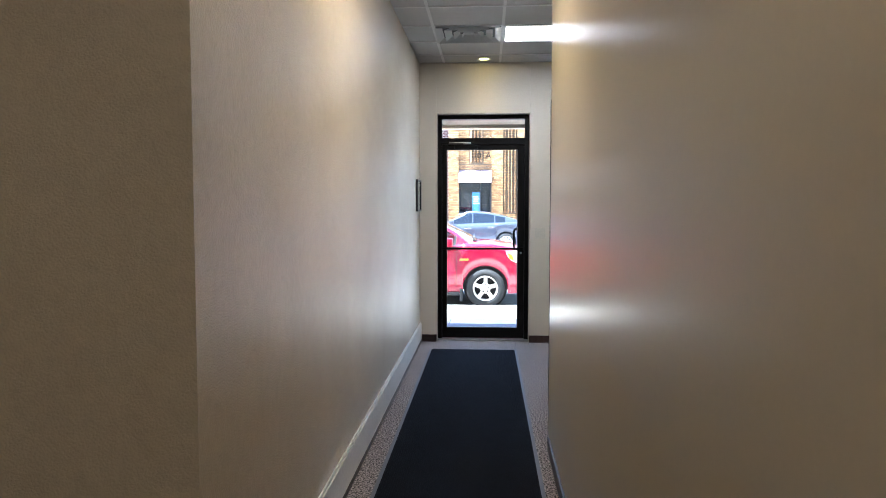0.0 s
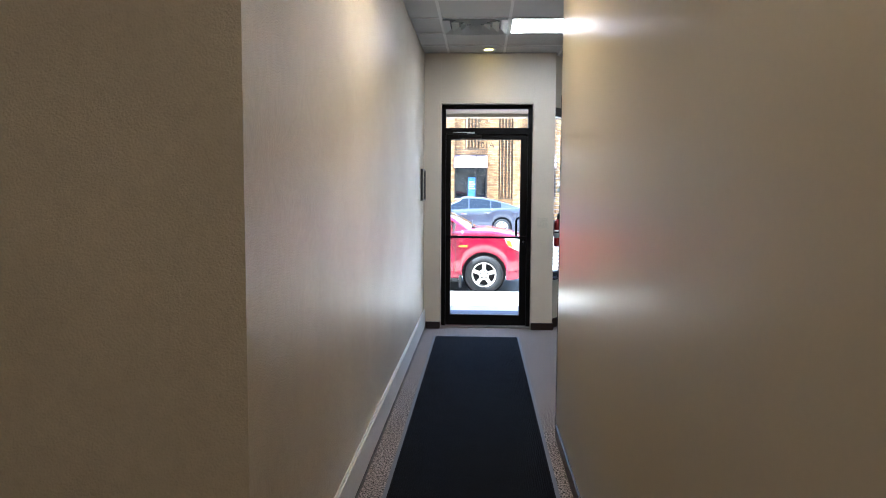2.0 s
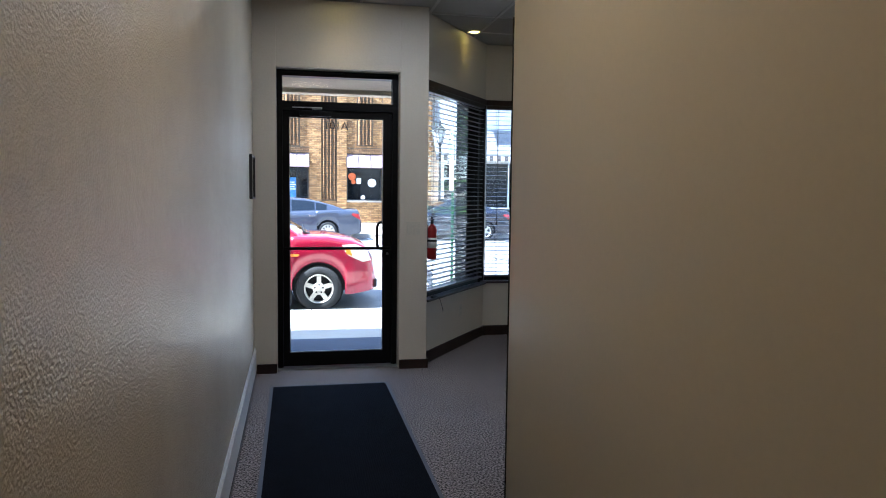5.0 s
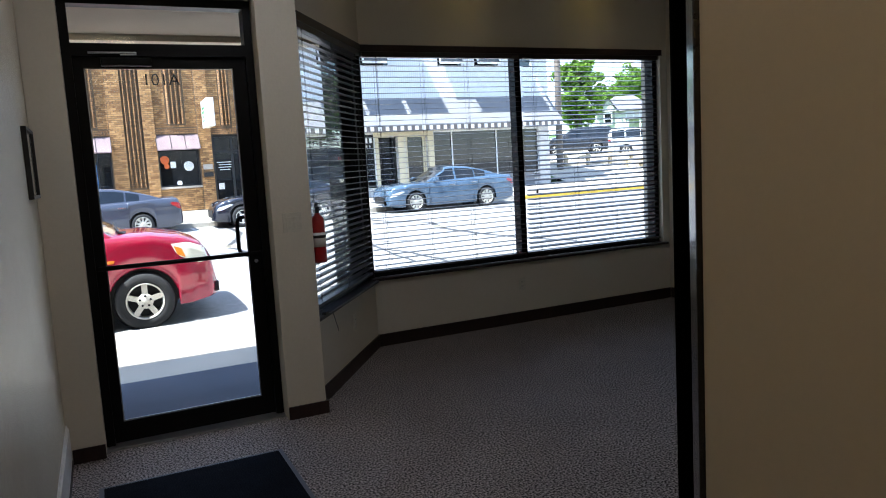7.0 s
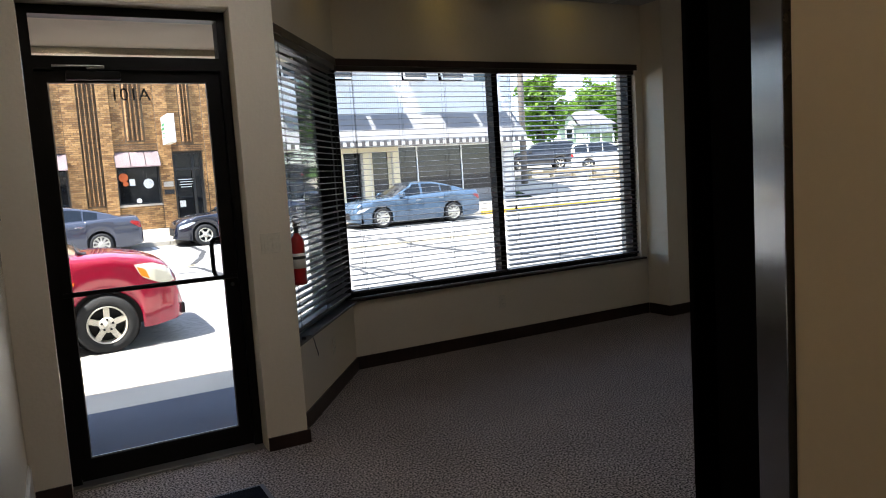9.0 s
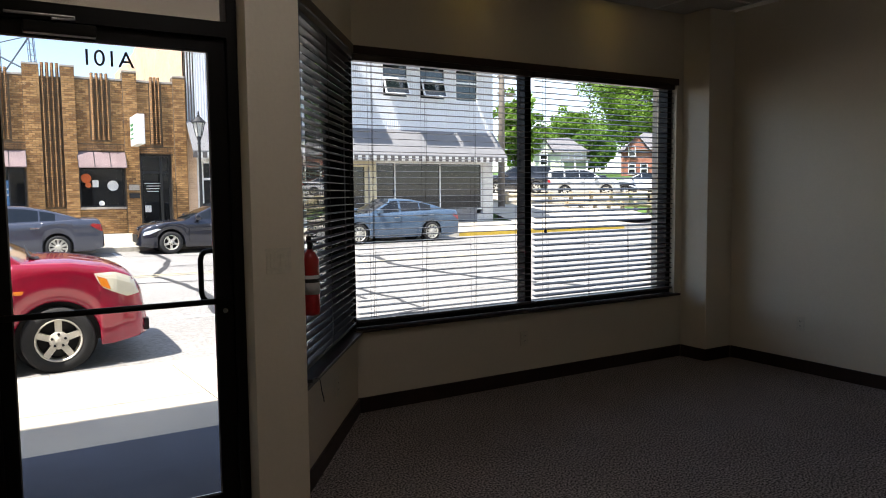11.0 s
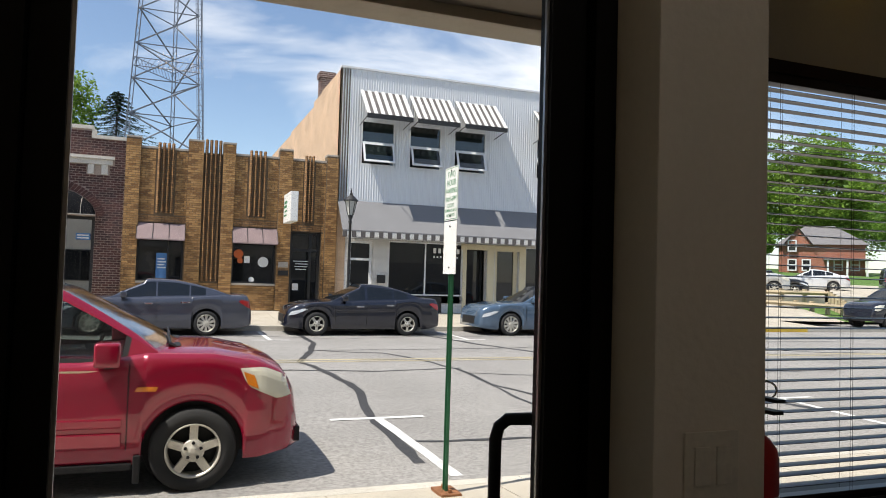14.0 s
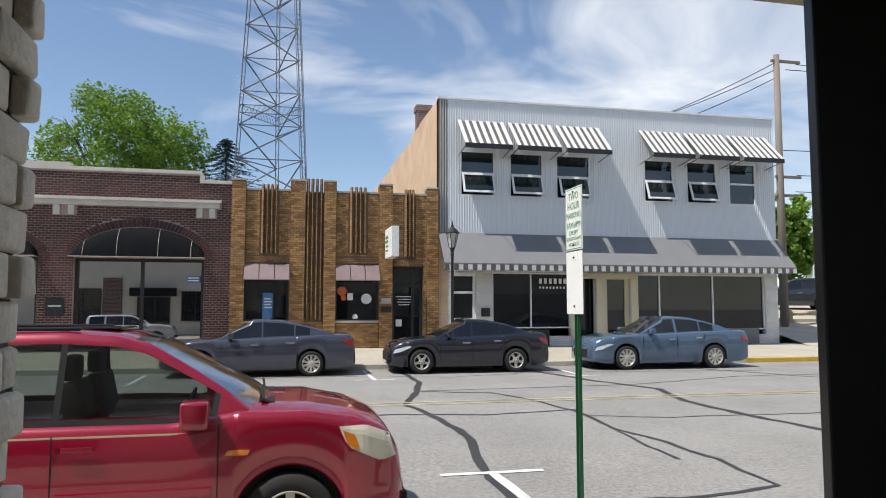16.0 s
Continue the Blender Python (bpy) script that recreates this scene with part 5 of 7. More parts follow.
def wheel(parent, x, y, r, width, spokes, side):
    w = thing("wheel", "", "")
    for key in ("label", "category"):
        if key in w:
            del w[key]
    w.parent = parent
    w.matrix_local = Matrix.Translation((x, y, r)) @ Matrix.Rotation(radians(90) * (1 if side < 0 else -1), 4, "X")
    rr = r * (0.64 if spokes <= 5 else 0.71)
    bm_ = bmesh.new()
    h = width / 2
    prof = [(rr, -h), (r * 0.9, -h), (r * 0.975, -h * 0.75), (r, -h * 0.4), (r, h * 0.4), (r * 0.975, h * 0.75), (r * 0.93, h * 0.95), (rr * 1.05, h), (rr, h * 0.9)]
    add_lathe(bm_, prof, n=36, caps=False)
    part("tyre", bm_, TYRE, w, smooth=True)
    bm_ = bmesh.new()
    prev = None
    n = 36
    for rad, z in ((rr * 1.01, h * 0.9), (rr, h * 1.0), (rr * 0.94, h * 0.98), (rr * 0.90, h * 0.5), (rr * 0.88, -h * 0.3)):
        ring_ = [bm_.verts.new((rad * math.cos(k * math.tau / n), rad * math.sin(k * math.tau / n), z)) for k in range(n)]
        if prev:
            for k in range(n):
                bm_.faces.new((prev[k], prev[(k + 1) % n], ring_[(k + 1) % n], ring_[k]))
        prev = ring_
    part("rim", bm_, ALLOY, w, smooth=True)
    bm_ = bmesh.new()
    add_lathe(bm_, [(rr * 0.9, -h * 0.2), (rr * 0.5, -h * 0.1), (0.02, -h * 0.1)], n=24)
    part("brake_disc", bm_, TRIM_BLACK, w)
    for k in range(spokes):
        bm_ = bmesh.new()
        a = k * math.tau / spokes + 0.3
        wa, wb = (rr * 0.15, rr * 0.15) if spokes <= 5 else (rr * 0.15, rr * 0.09)
        vs_ = [bm_.verts.new(c) for c in ((rr * 0.2, -wb, h * 0.86), (rr * 0.93, -wa, h * 0.80), (rr * 0.93, wa, h * 0.80), (rr * 0.2, wb, h * 0.86), (rr * 0.2, -wb, h * 0.4), (rr * 0.93, -wa, h * 0.3), (rr * 0.93, wa, h * 0.3), (rr * 0.2, wb, h * 0.4))]
        for f in ((0, 1, 2, 3), (7, 6, 5, 4), (0, 4, 5, 1), (1, 5, 6, 2), (2, 6, 7, 3), (3, 7, 4, 0)):
            bm_.faces.new([vs_[i] for i in f])
        bmesh.ops.transform(bm_, matrix=Matrix.Rotation(a, 4, "Z"), verts=vs_)
        part("spoke", bm_, ALLOY, w, bevel=0.004)
    bm_ = bmesh.new()
    add_lathe(bm_, [(rr * 0.42, h * 0.5), (rr * 0.42, h * 0.82), (rr * 0.38, h * 0.89), (rr * 0.17, h * 0.89), (rr * 0.15, h * 0.96), (rr * 0.03, h * 0.96)] if spokes <= 5 else [(rr * 0.27, h * 0.5), (rr * 0.27, h * 0.86), (rr * 0.2, h * 0.92), (rr * 0.05, h * 0.92)], n=20)
    part("hub", bm_, ALLOY, w, smooth=True)
    for k in range(5 if spokes <= 5 else 0):
        bm_ = bmesh.new()
        a = k * math.tau / 5 + 0.3
        c = (rr * 0.29 * math.cos(a), rr * 0.29 * math.sin(a))
        add_cyl(bm_, (c[0], c[1], h * 0.8), (c[0], c[1], h * 0.96), 0.015, n=8)
        part("wheel_nut", bm_, TRIM_BLACK, w)


SIDE_U = (0, 0.06, 0.30, 0.52, 0.66, 0.70, 0.88, 0.96, 1.0)
SIDE_Y = (-0.05, -0.022, -0.004, 0.0, -0.010, -0.006, -0.022, -0.05, -0.09)


def vehicle(name, label, m, spec, body_m, clear=False):
    """A car that points along +x. spec: length ends, half width, wheels, the line of bonnet, belt and boot, the line of the roof."""
    car = thing(name, label, "car", m, group="parked cars")
    xf, xr, W = spec["front"], spec["rear"], spec["half"]
    r, hubs, base = spec["wheel"], spec["hubs"], spec["base"]
    tx, tz = zip(*spec["top"])
    rx, rz = zip(*spec["roof"])

    def top(x):
        return float(np.interp(x, tx, tz))

    def roof(x):
        return float(np.interp(x, rx, rz))

    def half(x):
        return W * float(np.interp(x, (xr, xr + 0.06, xr + 0.3, xr + 0.7, xf - 0.8, xf - 0.35, xf - 0.1, xf), (0.80, 0.90, 0.97, 1, 1, 0.965, 0.87, 0.72)))

    def low(x):
        z = base + 0.05 * float(np.interp(x, (xr, xr + 0.4, xf - 0.4, xf), (2.0, 0, 0, 1.2)))
        for hx in hubs:
            ra = r * 1.16
            if abs(x - hx) < ra:
                z = max(z, r + math.sqrt(ra * ra - (x - hx) ** 2))
        return z

    xs_ = sorted({round(v, 3) for v in [*np.linspace(xr, xf, 90), *[hx + s * r * 1.16 * math.cos(a) for hx in hubs for s in (-1, 1) for a in np.linspace(0, 1.5, 9)]] if xr <= v <= xf})
    bm_ = bmesh.new()
    prev = None
    for x in xs_:
        w, zb, zt = half(x), low(x), top(x)
        zb = min(zb, zt - 0.08)
        ring_ = []
        for u, dy in zip(SIDE_U, SIDE_Y):
            ring_.append((w + dy, zb + (zt - zb) * u))
        ring_ += [((w - 0.09) * 0.6, zt + 0.03), (0.0, zt + 0.04)]
        full = [(-y, z) for y, z in ring_] + [(y, z) for y, z in ring_[-2::-1]]
        vs_ = [bm_.verts.new((x, y, z)) for y, z in full]
        if prev:
            for a in range(len(vs_) - 1):
                bm_.faces.new((prev[a], vs_[a], vs_[a + 1], prev[a + 1]))
        else:
            bm_.faces.new(vs_)
        prev = vs_
    bm_.faces.new(prev[::-1])
    body = part("body", bm_, body_m, car, smooth=True)
    bm_ = bmesh.new()
    add_box(bm_, xr + 0.15, xf - 0.2, -W + 0.16, W - 0.16, base + 0.06, min(top(xr + 0.5), top(xf - 0.3)) - 0.2)
    part("underbody", bm_, TRIM_BLACK, car)
    for hx in hubs:
        for s in (-1, 1):
            bm_ = bmesh.new()
            add_cyl(bm_, (hx, s * (W - 0.30), r), (hx, s * (W - 0.32), r), r * 1.15, n=24)
            part("wheel_liner", bm_, TRIM_BLACK, car)
            wheel(car, hx, s * (W - 0.115), r, 0.22, spec.get("spokes", 5), s)
    # cabin
    cab, glass, screen, surround = bmesh.new(), bmesh.new(), bmesh.new(), bmesh.new()
    x0, x1 = rx[0], rx[-1]
    st = [round(v, 3) for v in np.linspace(x0, x1, 74)]
    prev = None
    for x in st:
        wb, zb, zr_ = half(x) - 0.085, top(x) - 0.005, max(roof(x), top(x) + 0.002)
        t = zr_ - zb
        wr = wb - 0.36 * min(t, 0.62)
        side_pts = [(wb + (wr - wb) * v, zb + (t - 0.03 * min(1, t / 0.2)) * v) for v in (0, 0.07, 0.90, 1.0)]
        pts = side_pts + [(wr - 0.06, zr_ - 0.004), (wr * 0.5, zr_ + 0.012), (0, zr_ + 0.016)]
        ring_ = [(-y, z) for y, z in pts] + [(y, z) for y, z in pts[-2::-1]]
        bow = 0.20 * min(1.0, max(0.0, (x - 0.12) / 0.75)) if clear else 0.0
        row_ = [Vector((x + bow * (1 - (y / wb) ** 2), y, z)) for y, z in ring_]
        if prev:
            xm = (x + px_) / 2
            for a in range(len(row_) - 1):
                q = (prev[a], row_[a], row_[a + 1], prev[a + 1])
                is_side = a in (1, len(row_) - 3)
                is_top = 4 <= a <= len(row_) - 6
                tgt = cab
                if is_side and any(wx0 < xm < wx1 for wx0, wx1 in spec["windows"]):
                    tgt = glass
                elif clear and a in (0, 1, len(row_) - 3, len(row_) - 2) and spec["windows"][0][0] - 0.06 < xm < spec["windows"][-1][1] + 0.08:
                    tgt = surround
                elif is_top and any(wx0 < xm < wx1 for wx0, wx1 in spec["screens"]):
                    tgt = screen
                tgt.faces.new([tgt.verts.new(c) for c in q])
        prev, px_ = row_, x
    for b_ in (cab, glass, screen, surround):
        bmesh.ops.remove_doubles(b_, verts=b_.verts, dist=0.0005)
    gm = CAR_GLASS_CLEAR if clear else CAR_GLASS
    wm = CAR_SCREEN if clear else CAR_GLASS
    if clear:
        part("window_surround", surround, TRIM_BLACK, car, "black window surround")
    part("roof", cab, body_m, car, smooth=True)
    part("side_window", glass, gm, car, "dark side windows", smooth=True)
    part("windscreen", screen, wm, car, smooth=True)
    # trim
    for s in (-1, 1):
        for k, x in enumerate(spec["handles"]):
            bm_ = bmesh.new()
            z = top(x) - 0.16
            y = s * (half(x) + 0.004)
            add_box(bm_, x - 0.11, x + 0.11, min(y, y + s * 0.025), max(y, y + s * 0.025), z - 0.018, z + 0.018)
            part("door_handle", bm_, body_m if clear else CHROME, car, bevel=0.006)
        for x in spec["seams"]:
            bm_ = bmesh.new()
            y = s * (half(x) - 0.006)
            add_box(bm_, x - 0.004, x + 0.004, min(y, y + s * 0.008), max(y, y + s * 0.008), base + 0.14, top(x) - 0.06)
            part("door_seam", bm_, TRIM_BLACK, car)
        bm_ = bmesh.new()
        mx, mz = spec["mirror"]
        y = s * (half(mx) + 0.06)
        k = spec.get("mirror_size", 1.0)
        add_box(bm_, mx - 0.07 * k, mx + 0.09 * k, y - 0.10 * k, y + 0.10 * k, mz - 0.02, mz - 0.02 + 0.16 * k)
        mir = part("mirror", bm_, body_m, car, bevel=0.03, smooth=True)
        bm_ = bmesh.new()
        add_box(bm_, mx - 0.02, mx + 0.06, min(s * half(mx) - s * 0.10, y), max(s * half(mx) - s * 0.10, y), mz - 0.04, mz + 0.0)
        part("mirror_stalk", bm_, TRIM_BLACK, mir)
        for kind_, poly, lm in spec["lamps"]:
            bm_ = bmesh.new()
            lx0, lx1 = min(x for x, z in poly) + 0.001, max(x for x, z in poly) - 0.001
            rows_ = {}
            for i in range(11):
                x = lx0 + (lx1 - lx0) * i / 10
                zs = []
                for (xa, za), (xb, zb) in zip(poly, poly[1:] + poly[:1]):
                    if (xa - x) * (xb - x) <= 0 and xa != xb:
                        zs.append(za + (zb - za) * (x - xa) / (xb - xa))
                for j in range(7):
                    z = min(zs) + (max(zs) - min(zs)) * j / 6
                    u = (z - low(x)) / (top(x) - low(x))
                    y = half(x) + float(np.interp(u, SIDE_U, SIDE_Y))
                    for k, off in enumerate((0.010 if kind_ == "headlight" else 0.015, -0.03)):
                        rows_[i, j, k] = bm_.verts.new((x, s * (y + off), z))
            for i in range(10):
                for j in range(6):
                    for k in (0, 1):
                        bm_.faces.new((rows_[i, j, k], rows_[i + 1, j, k], rows_[i + 1, j + 1, k], rows_[i, j + 1, k]))
                for j in (0, 6):
                    bm_.faces.new((rows_[i, j, 0], rows_[i + 1, j, 0], rows_[i + 1, j, 1], rows_[i, j, 1]))
            for j in range(6):
                for i in (0, 10):
                    bm_.faces.new((rows_[i, j, 0], rows_[i, j + 1, 0], rows_[i, j + 1, 1], rows_[i, j, 1]))
            bmesh.ops.recalc_face_normals(bm_, faces=bm_.faces)
            part(kind_, bm_, lm, car)
    for b_, mm, nm in spec.get("extra", ()):
        bm_ = bmesh.new()
        add_box(bm_, *b_)
        part(nm, bm_, mm, car, bevel=0.012)
    return car


def sedan(length, half, height, wb, r, hood=0.80, belt=0.96, boot=1.06, spokes=10):
    f, e = length / 2, -length / 2
    hf = f - (length - wb) * 0.46
    hr = hf - wb
    k = height - 1.48
    return dict(front=f, rear=e, half=half, wheel=r, hubs=(hf, hr), base=0.19, spokes=spokes,
                top=((e, 0.62), (e + 0.05, 0.90), (e + 0.12, boot), (e + 0.75, boot + 0.02), (hr + 0.3, belt + 0.07), (hf - 1.15, belt + 0.01), (hf - 0.45, belt), (hf + 0.2, hood + 0.07), (f - 0.28, hood - 0.02), (f - 0.1, hood - 0.12), (f, 0.52)),
                roof=((e + 0.55, boot + 0.01), (e + 0.95, boot + 0.16), (hr + 0.25, 1.35 + k), (hr + 0.75, 1.45 + k), (hr + 1.25, 1.48 + k), (hr + 1.65, 1.46 + k), (hf - 1.25, 1.38 + k), (hf - 0.85, 1.20 + k * 0.6), (hf - 0.42, belt)),
                windows=((hr + 0.02, hr + 0.42), (hr + 0.46, hr + 1.22), (hr + 1.28, hf - 0.72)), screens=((e + 0.62, hr + 0.3), (hf - 1.3, hf - 0.48)),
                handles=(hr + 0.55, hr + 1.45), seams=(hr + 0.35, hr + 1.25, hf - 0.52), mirror=(hf - 0.78, belt + 0.03),
                lamps=(("headlight", ((f - 0.14, 0.66), (f - 0.10, 0.56), (f - 0.30, 0.60), (f - 0.62, 0.74), (f - 0.5, 0.76)), LENS_BRIGHT), ("tail_light", ((e + 0.04, 0.74), (e + 0.04, 0.92), (e + 0.30, 0.97), (e + 0.36, 0.92), (e + 0.12, 0.76)), LENS_RED)),
                extra=(((f - 0.05, f + 0.012, -half * 0.5, half * 0.5, 0.34, 0.58), TRIM_BLACK, "grille"),))


PILOT = dict(front=2.30, rear=-2.48, half=0.985, wheel=0.372, hubs=(1.35, -1.35), base=0.27, spokes=5,
             top=((-2.48, 0.6), (-2.44, 1.05), (-2.38, 1.16), (0.45, 1.155), (0.95, 1.235), (1.5, 1.225), (1.9, 1.15), (2.12, 1.06), (2.24, 0.90), (2.30, 0.58)),
             roof=((-2.46, 1.17), (-2.42, 1.58), (-2.30, 1.80), (-1.6, 1.85), (-0.4, 1.86), (0.0, 1.83), (0.22, 1.76), (0.78, 1.40), (1.02, 1.235)),
             windows=((-2.2, -1.42), (-1.34, -0.42), (-0.34, 0.72)), screens=((0.12, 0.98),),
             handles=(-1.12, -0.2), seams=(-1.38, -0.38, 0.80), mirror=(0.62, 1.15), mirror_size=1.3,
             lamps=(("headlight", ((2.16, 1.01), (2.21, 0.83), (2.08, 0.80), (1.80, 0.93), (1.73, 1.09), (1.95, 1.095)), LENS_CLEAR), ("indicator", ((1.90, 0.90), (1.86, 1.02), (1.76, 1.06), (1.80, 0.945)), LENS_AMBER), ("side_marker", ((0.86, 0.945), (1.04, 0.945), (1.02, 0.905), (0.85, 0.905)), LENS_AMBER), ("tail_light", ((-2.46, 0.95), (-2.46, 1.15), (-2.3, 1.15), (-2.3, 0.95)), LENS_RED)),
             extra=(((2.20, 2.325, -0.74, 0.74, 0.36, 0.50), TRIM_BLACK, "bumper_trim"), ((0.86, 0.92, -0.99, -0.80, 0.12, 0.36), TRIM_BLACK, "mud_flap"), ((-0.9, 0.85, -0.985, -0.9, 0.235, 0.30), TRIM_BLACK, "sill_trim"),
                    ((-0.34, 0.76, -1.000, -0.97, 0.60, 0.68), PAINT_RED, "rub_strip"), ((-2.2, 1.5, -0.9555, -0.945, 1.073, 1.079), CREAM, "pinstripe"), ((-1.0, 0.76, -1.004, -0.985, 0.44, 0.56), PAINT_RED, "lower_rail"), ((-1.9, -0.3, -0.62, -0.58, 1.86, 1.89), TRIM_BLACK, "roof_rack"), ((-1.9, -0.3, 0.58, 0.62, 1.86, 1.89), TRIM_BLACK, "roof_rack"), ((-0.55, -0.05, -0.35, 0.35, 1.862, 1.878), CAR_GLASS, "sunroof")))
suv = vehicle("sport_utility_car", "dark red sport utility car parked at the near kerb", Matrix.Translation((-1.216, 13.09, -0.435)), PILOT, PAINT_RED, clear=True)
for x, ys in ((-0.15, (-0.42, 0.42)), (-1.05, (-0.42, 0.42))):
    for y in ys:
        bm = bmesh.new()
        add_box(bm, x - 0.08, x + 0.42, y - 0.24, y + 0.24, 0.62, 0.80)
        part("seat_cushion", bm, SEAT_GREY, suv, bevel=0.05)
        bm = bmesh.new()
        add_box(bm, x - 0.16, x, y - 0.24, y + 0.24, 0.75, 1.49, Matrix.Translation((x, 0, 0.75)) @ Matrix.Rotation(radians(-12), 4, "Y") @ Matrix.Translation((-x, 0, -0.75)))
        back = part("seat_back", bm, SEAT_GREY, suv, bevel=0.05)
        bm = bmesh.new()
        add_box(bm, x - 0.31, x - 0.19, y - 0.15, y + 0.15, 1.46, 1.66)
        part("headrest", bm, SEAT_GREY, back, bevel=0.04)
bm = bmesh.new()
add_box(bm, 0.55, 0.95, -0.8, 0.8, 0.85, 1.13)
part("dashboard", bm, SEAT_GREY, suv, bevel=0.05)
bm = bmesh.new()
for k in range(16):
    a, b = k * math.tau / 16, (k + 1) * math.tau / 16
    add_cyl(bm, (0.42 + 0.06 * math.sin(a), 0.4 + 0.19 * math.cos(a), 1.10 + 0.18 * math.sin(a)), (0.42 + 0.06 * math.sin(b), 0.4 + 0.19 * math.cos(b), 1.10 + 0.18 * math.sin(b)), 0.016, n=6)
part("steering_wheel", bm, TRIM_BLACK, suv)
for y0, y1 in ((-0.62, -0.1), (0.05, 0.6)):
    bm = bmesh.new()
    add_cyl(bm, (1.13, y0, 1.275), (1.10, y1, 1.345), 0.011, n=6)
    add_cyl(bm, (1.17, y0, 1.26), (1.11, y0, 1.285), 0.02, n=6)
    part("wiper", bm, TRIM_BLACK, suv)
bm = bmesh.new()
add_box(bm, 1.06, 1.22, -0.60, 0.60, 1.215, 1.266)
part("cowl", bm, TRIM_BLACK, suv, bevel=0.008)

TURN = Matrix.Rotation(math.pi, 4, "Z")
FZ0 = -0.175
taurus = sedan(5.15, 0.965, 1.54, 2.87, 0.35, hood=0.92, belt=1.02, boot=1.10)
cruze = sedan(4.6, 0.895, 1.48, 2.69, 0.335, hood=0.86, belt=0.98, boot=1.08, spokes=5)
avalon = sedan(5.0, 0.925, 1.49, 2.82, 0.33, hood=0.86, belt=0.98, boot=1.07)
vehicle("sedan_car", "steel blue sedan parked at the far kerb", Matrix.Translation((9.92 + taurus["hubs"][0], 25.62 + 0.965, FZ0)) @ TURN, taurus, PAINT_BLUE)
vehicle("sedan_car", "blue-black sedan parked at the far kerb", Matrix.Translation((3.84 + cruze["hubs"][0], 25.62 + 0.895, FZ0)) @ TURN, cruze, PAINT_NAVY)
vehicle("sedan_car", "slate grey sedan parked at the far kerb", Matrix.Translation((-1.95 + avalon["hubs"][0], 25.62 + 0.925, FZ0)) @ TURN, avalon, PAINT_SLATE)
WAGON = dict(PILOT, lamps=PILOT["lamps"][:1] + PILOT["lamps"][-1:], extra=PILOT["extra"][:1], spokes=6)
vehicle("sport_utility_car", "white estate car parked at the near kerb behind the red one", Matrix.Translation((-8.3, 13.09, -0.435)) @ Matrix.Scale(0.9, 4, (0, 0, 1)), WAGON, PAINT_WHITE_CAR)
vehicle("sport_utility_car", "dark blue-black sport utility car parked along the street", Matrix.Translation((32.3, 30.0, -0.16)) @ TURN, WAGON, PAINT_NAVY)
LOT = 1.22
vehicle("sport_utility_car", "silver sport utility car on the car park", Matrix.Translation((32.9, 39.9, LOT)) @ Matrix.Rotation(radians(-35), 4, "Z"), WAGON, PAINT_SILVER)
vehicle("sport_utility_car", "black sport utility car on the car park", Matrix.Translation((29.6, 43.2, LOT + 0.28)) @ Matrix.Rotation(radians(150), 4, "Z"), WAGON, PAINT_BLACK)
vehicle("sport_utility_car", "dark grey truck on the car park", Matrix.Translation((43.5, 36.2, LOT)) @ Matrix.Rotation(radians(-40), 4, "Z"), WAGON, PAINT_BLACK)
vehicle("sedan_car", "white sedan on the car park", Matrix.Translation((41.0, 42.6, LOT + 0.25)) @ Matrix.Rotation(radians(140), 4, "Z"), cruze, PAINT_WHITE_CAR)
vehicle("sedan_car", "dark sedan on the car park", Matrix.Translation((35.6, 41.0, LOT)) @ Matrix.Rotation(radians(-35), 4, "Z"), cruze, PAINT_BLACK)

# ---- street furniture ----
POST_GREEN = mat("green_enamelled_post", (0.018, 0.11, 0.05), 0.45, vary=0.15)
RUST = mat("rusty_steel", (0.22, 0.09, 0.035), 0.8, vary=0.4, scale=20)
sp = thing("parking_sign", "green-lettered white parking sign on a green steel post", "street sign", Matrix.Translation((2.13, 11.05, near_z(11.05))))
bm = bmesh.new()
add_box(bm, -0.004, 0.004, -0.022, 0.022, 0, 2.70)
add_box(bm, -0.026, -0.004, -0.028, -0.022, 0, 2.70)
add_box(bm, -0.026, -0.004, 0.022, 0.028, 0, 2.70)
part("post", bm, POST_GREEN, sp)
bm = bmesh.new()
add_box(bm, -0.09, 0.09, -0.13, 0.13, 0.0, 0.025)
for y in (-0.08, 0.08):
    add_cyl(bm, (0, y, 0.02), (0, y, 0.055), 0.018, n=6)
part("base_plate", bm, RUST, sp, "rusty base plate")
S0 = -near_z(11.05)
plate = box_part("sign_plate", sp, SIGN_WHITE, -0.034, -0.030, -0.152, 0.152, 2.025 + S0, 2.482 + S0)
bm = bmesh.new()
for b in ((-0.145, 0.145, 2.032, 2.037), (-0.145, 0.145, 2.470, 2.475), (-0.145, -0.140, 2.037, 2.470), (0.140, 0.145, 2.037, 2.470)):
    add_box(bm, -0.0355, -0.0342, b[0], b[1], b[2] + S0, b[3] + S0)
part("sign_border", bm, SIGN_GREEN, plate)
for text, z, size in (("TWO", 2.415, 0.075), ("HOUR", 2.345, 0.075), ("PARKING", 2.275, 0.062), ("9AM-6PM", 2.205, 0.062), ("EXCEPT", 2.150, 0.045), ("SUNDAYS AND", 2.108, 0.038), ("HOLIDAYS", 2.066, 0.038)):
    words("lettering", text, size, SIGN_GREEN, plate, pose(-0.0352, 0, z + S0, 90, 0, -90), extrude=0.0006)
box_part("blank_plate", sp, SIGN_WHITE, -0.034, -0.030, -0.145, 0.145, 1.565 + S0, 2.015 + S0, label="blank white sign back")
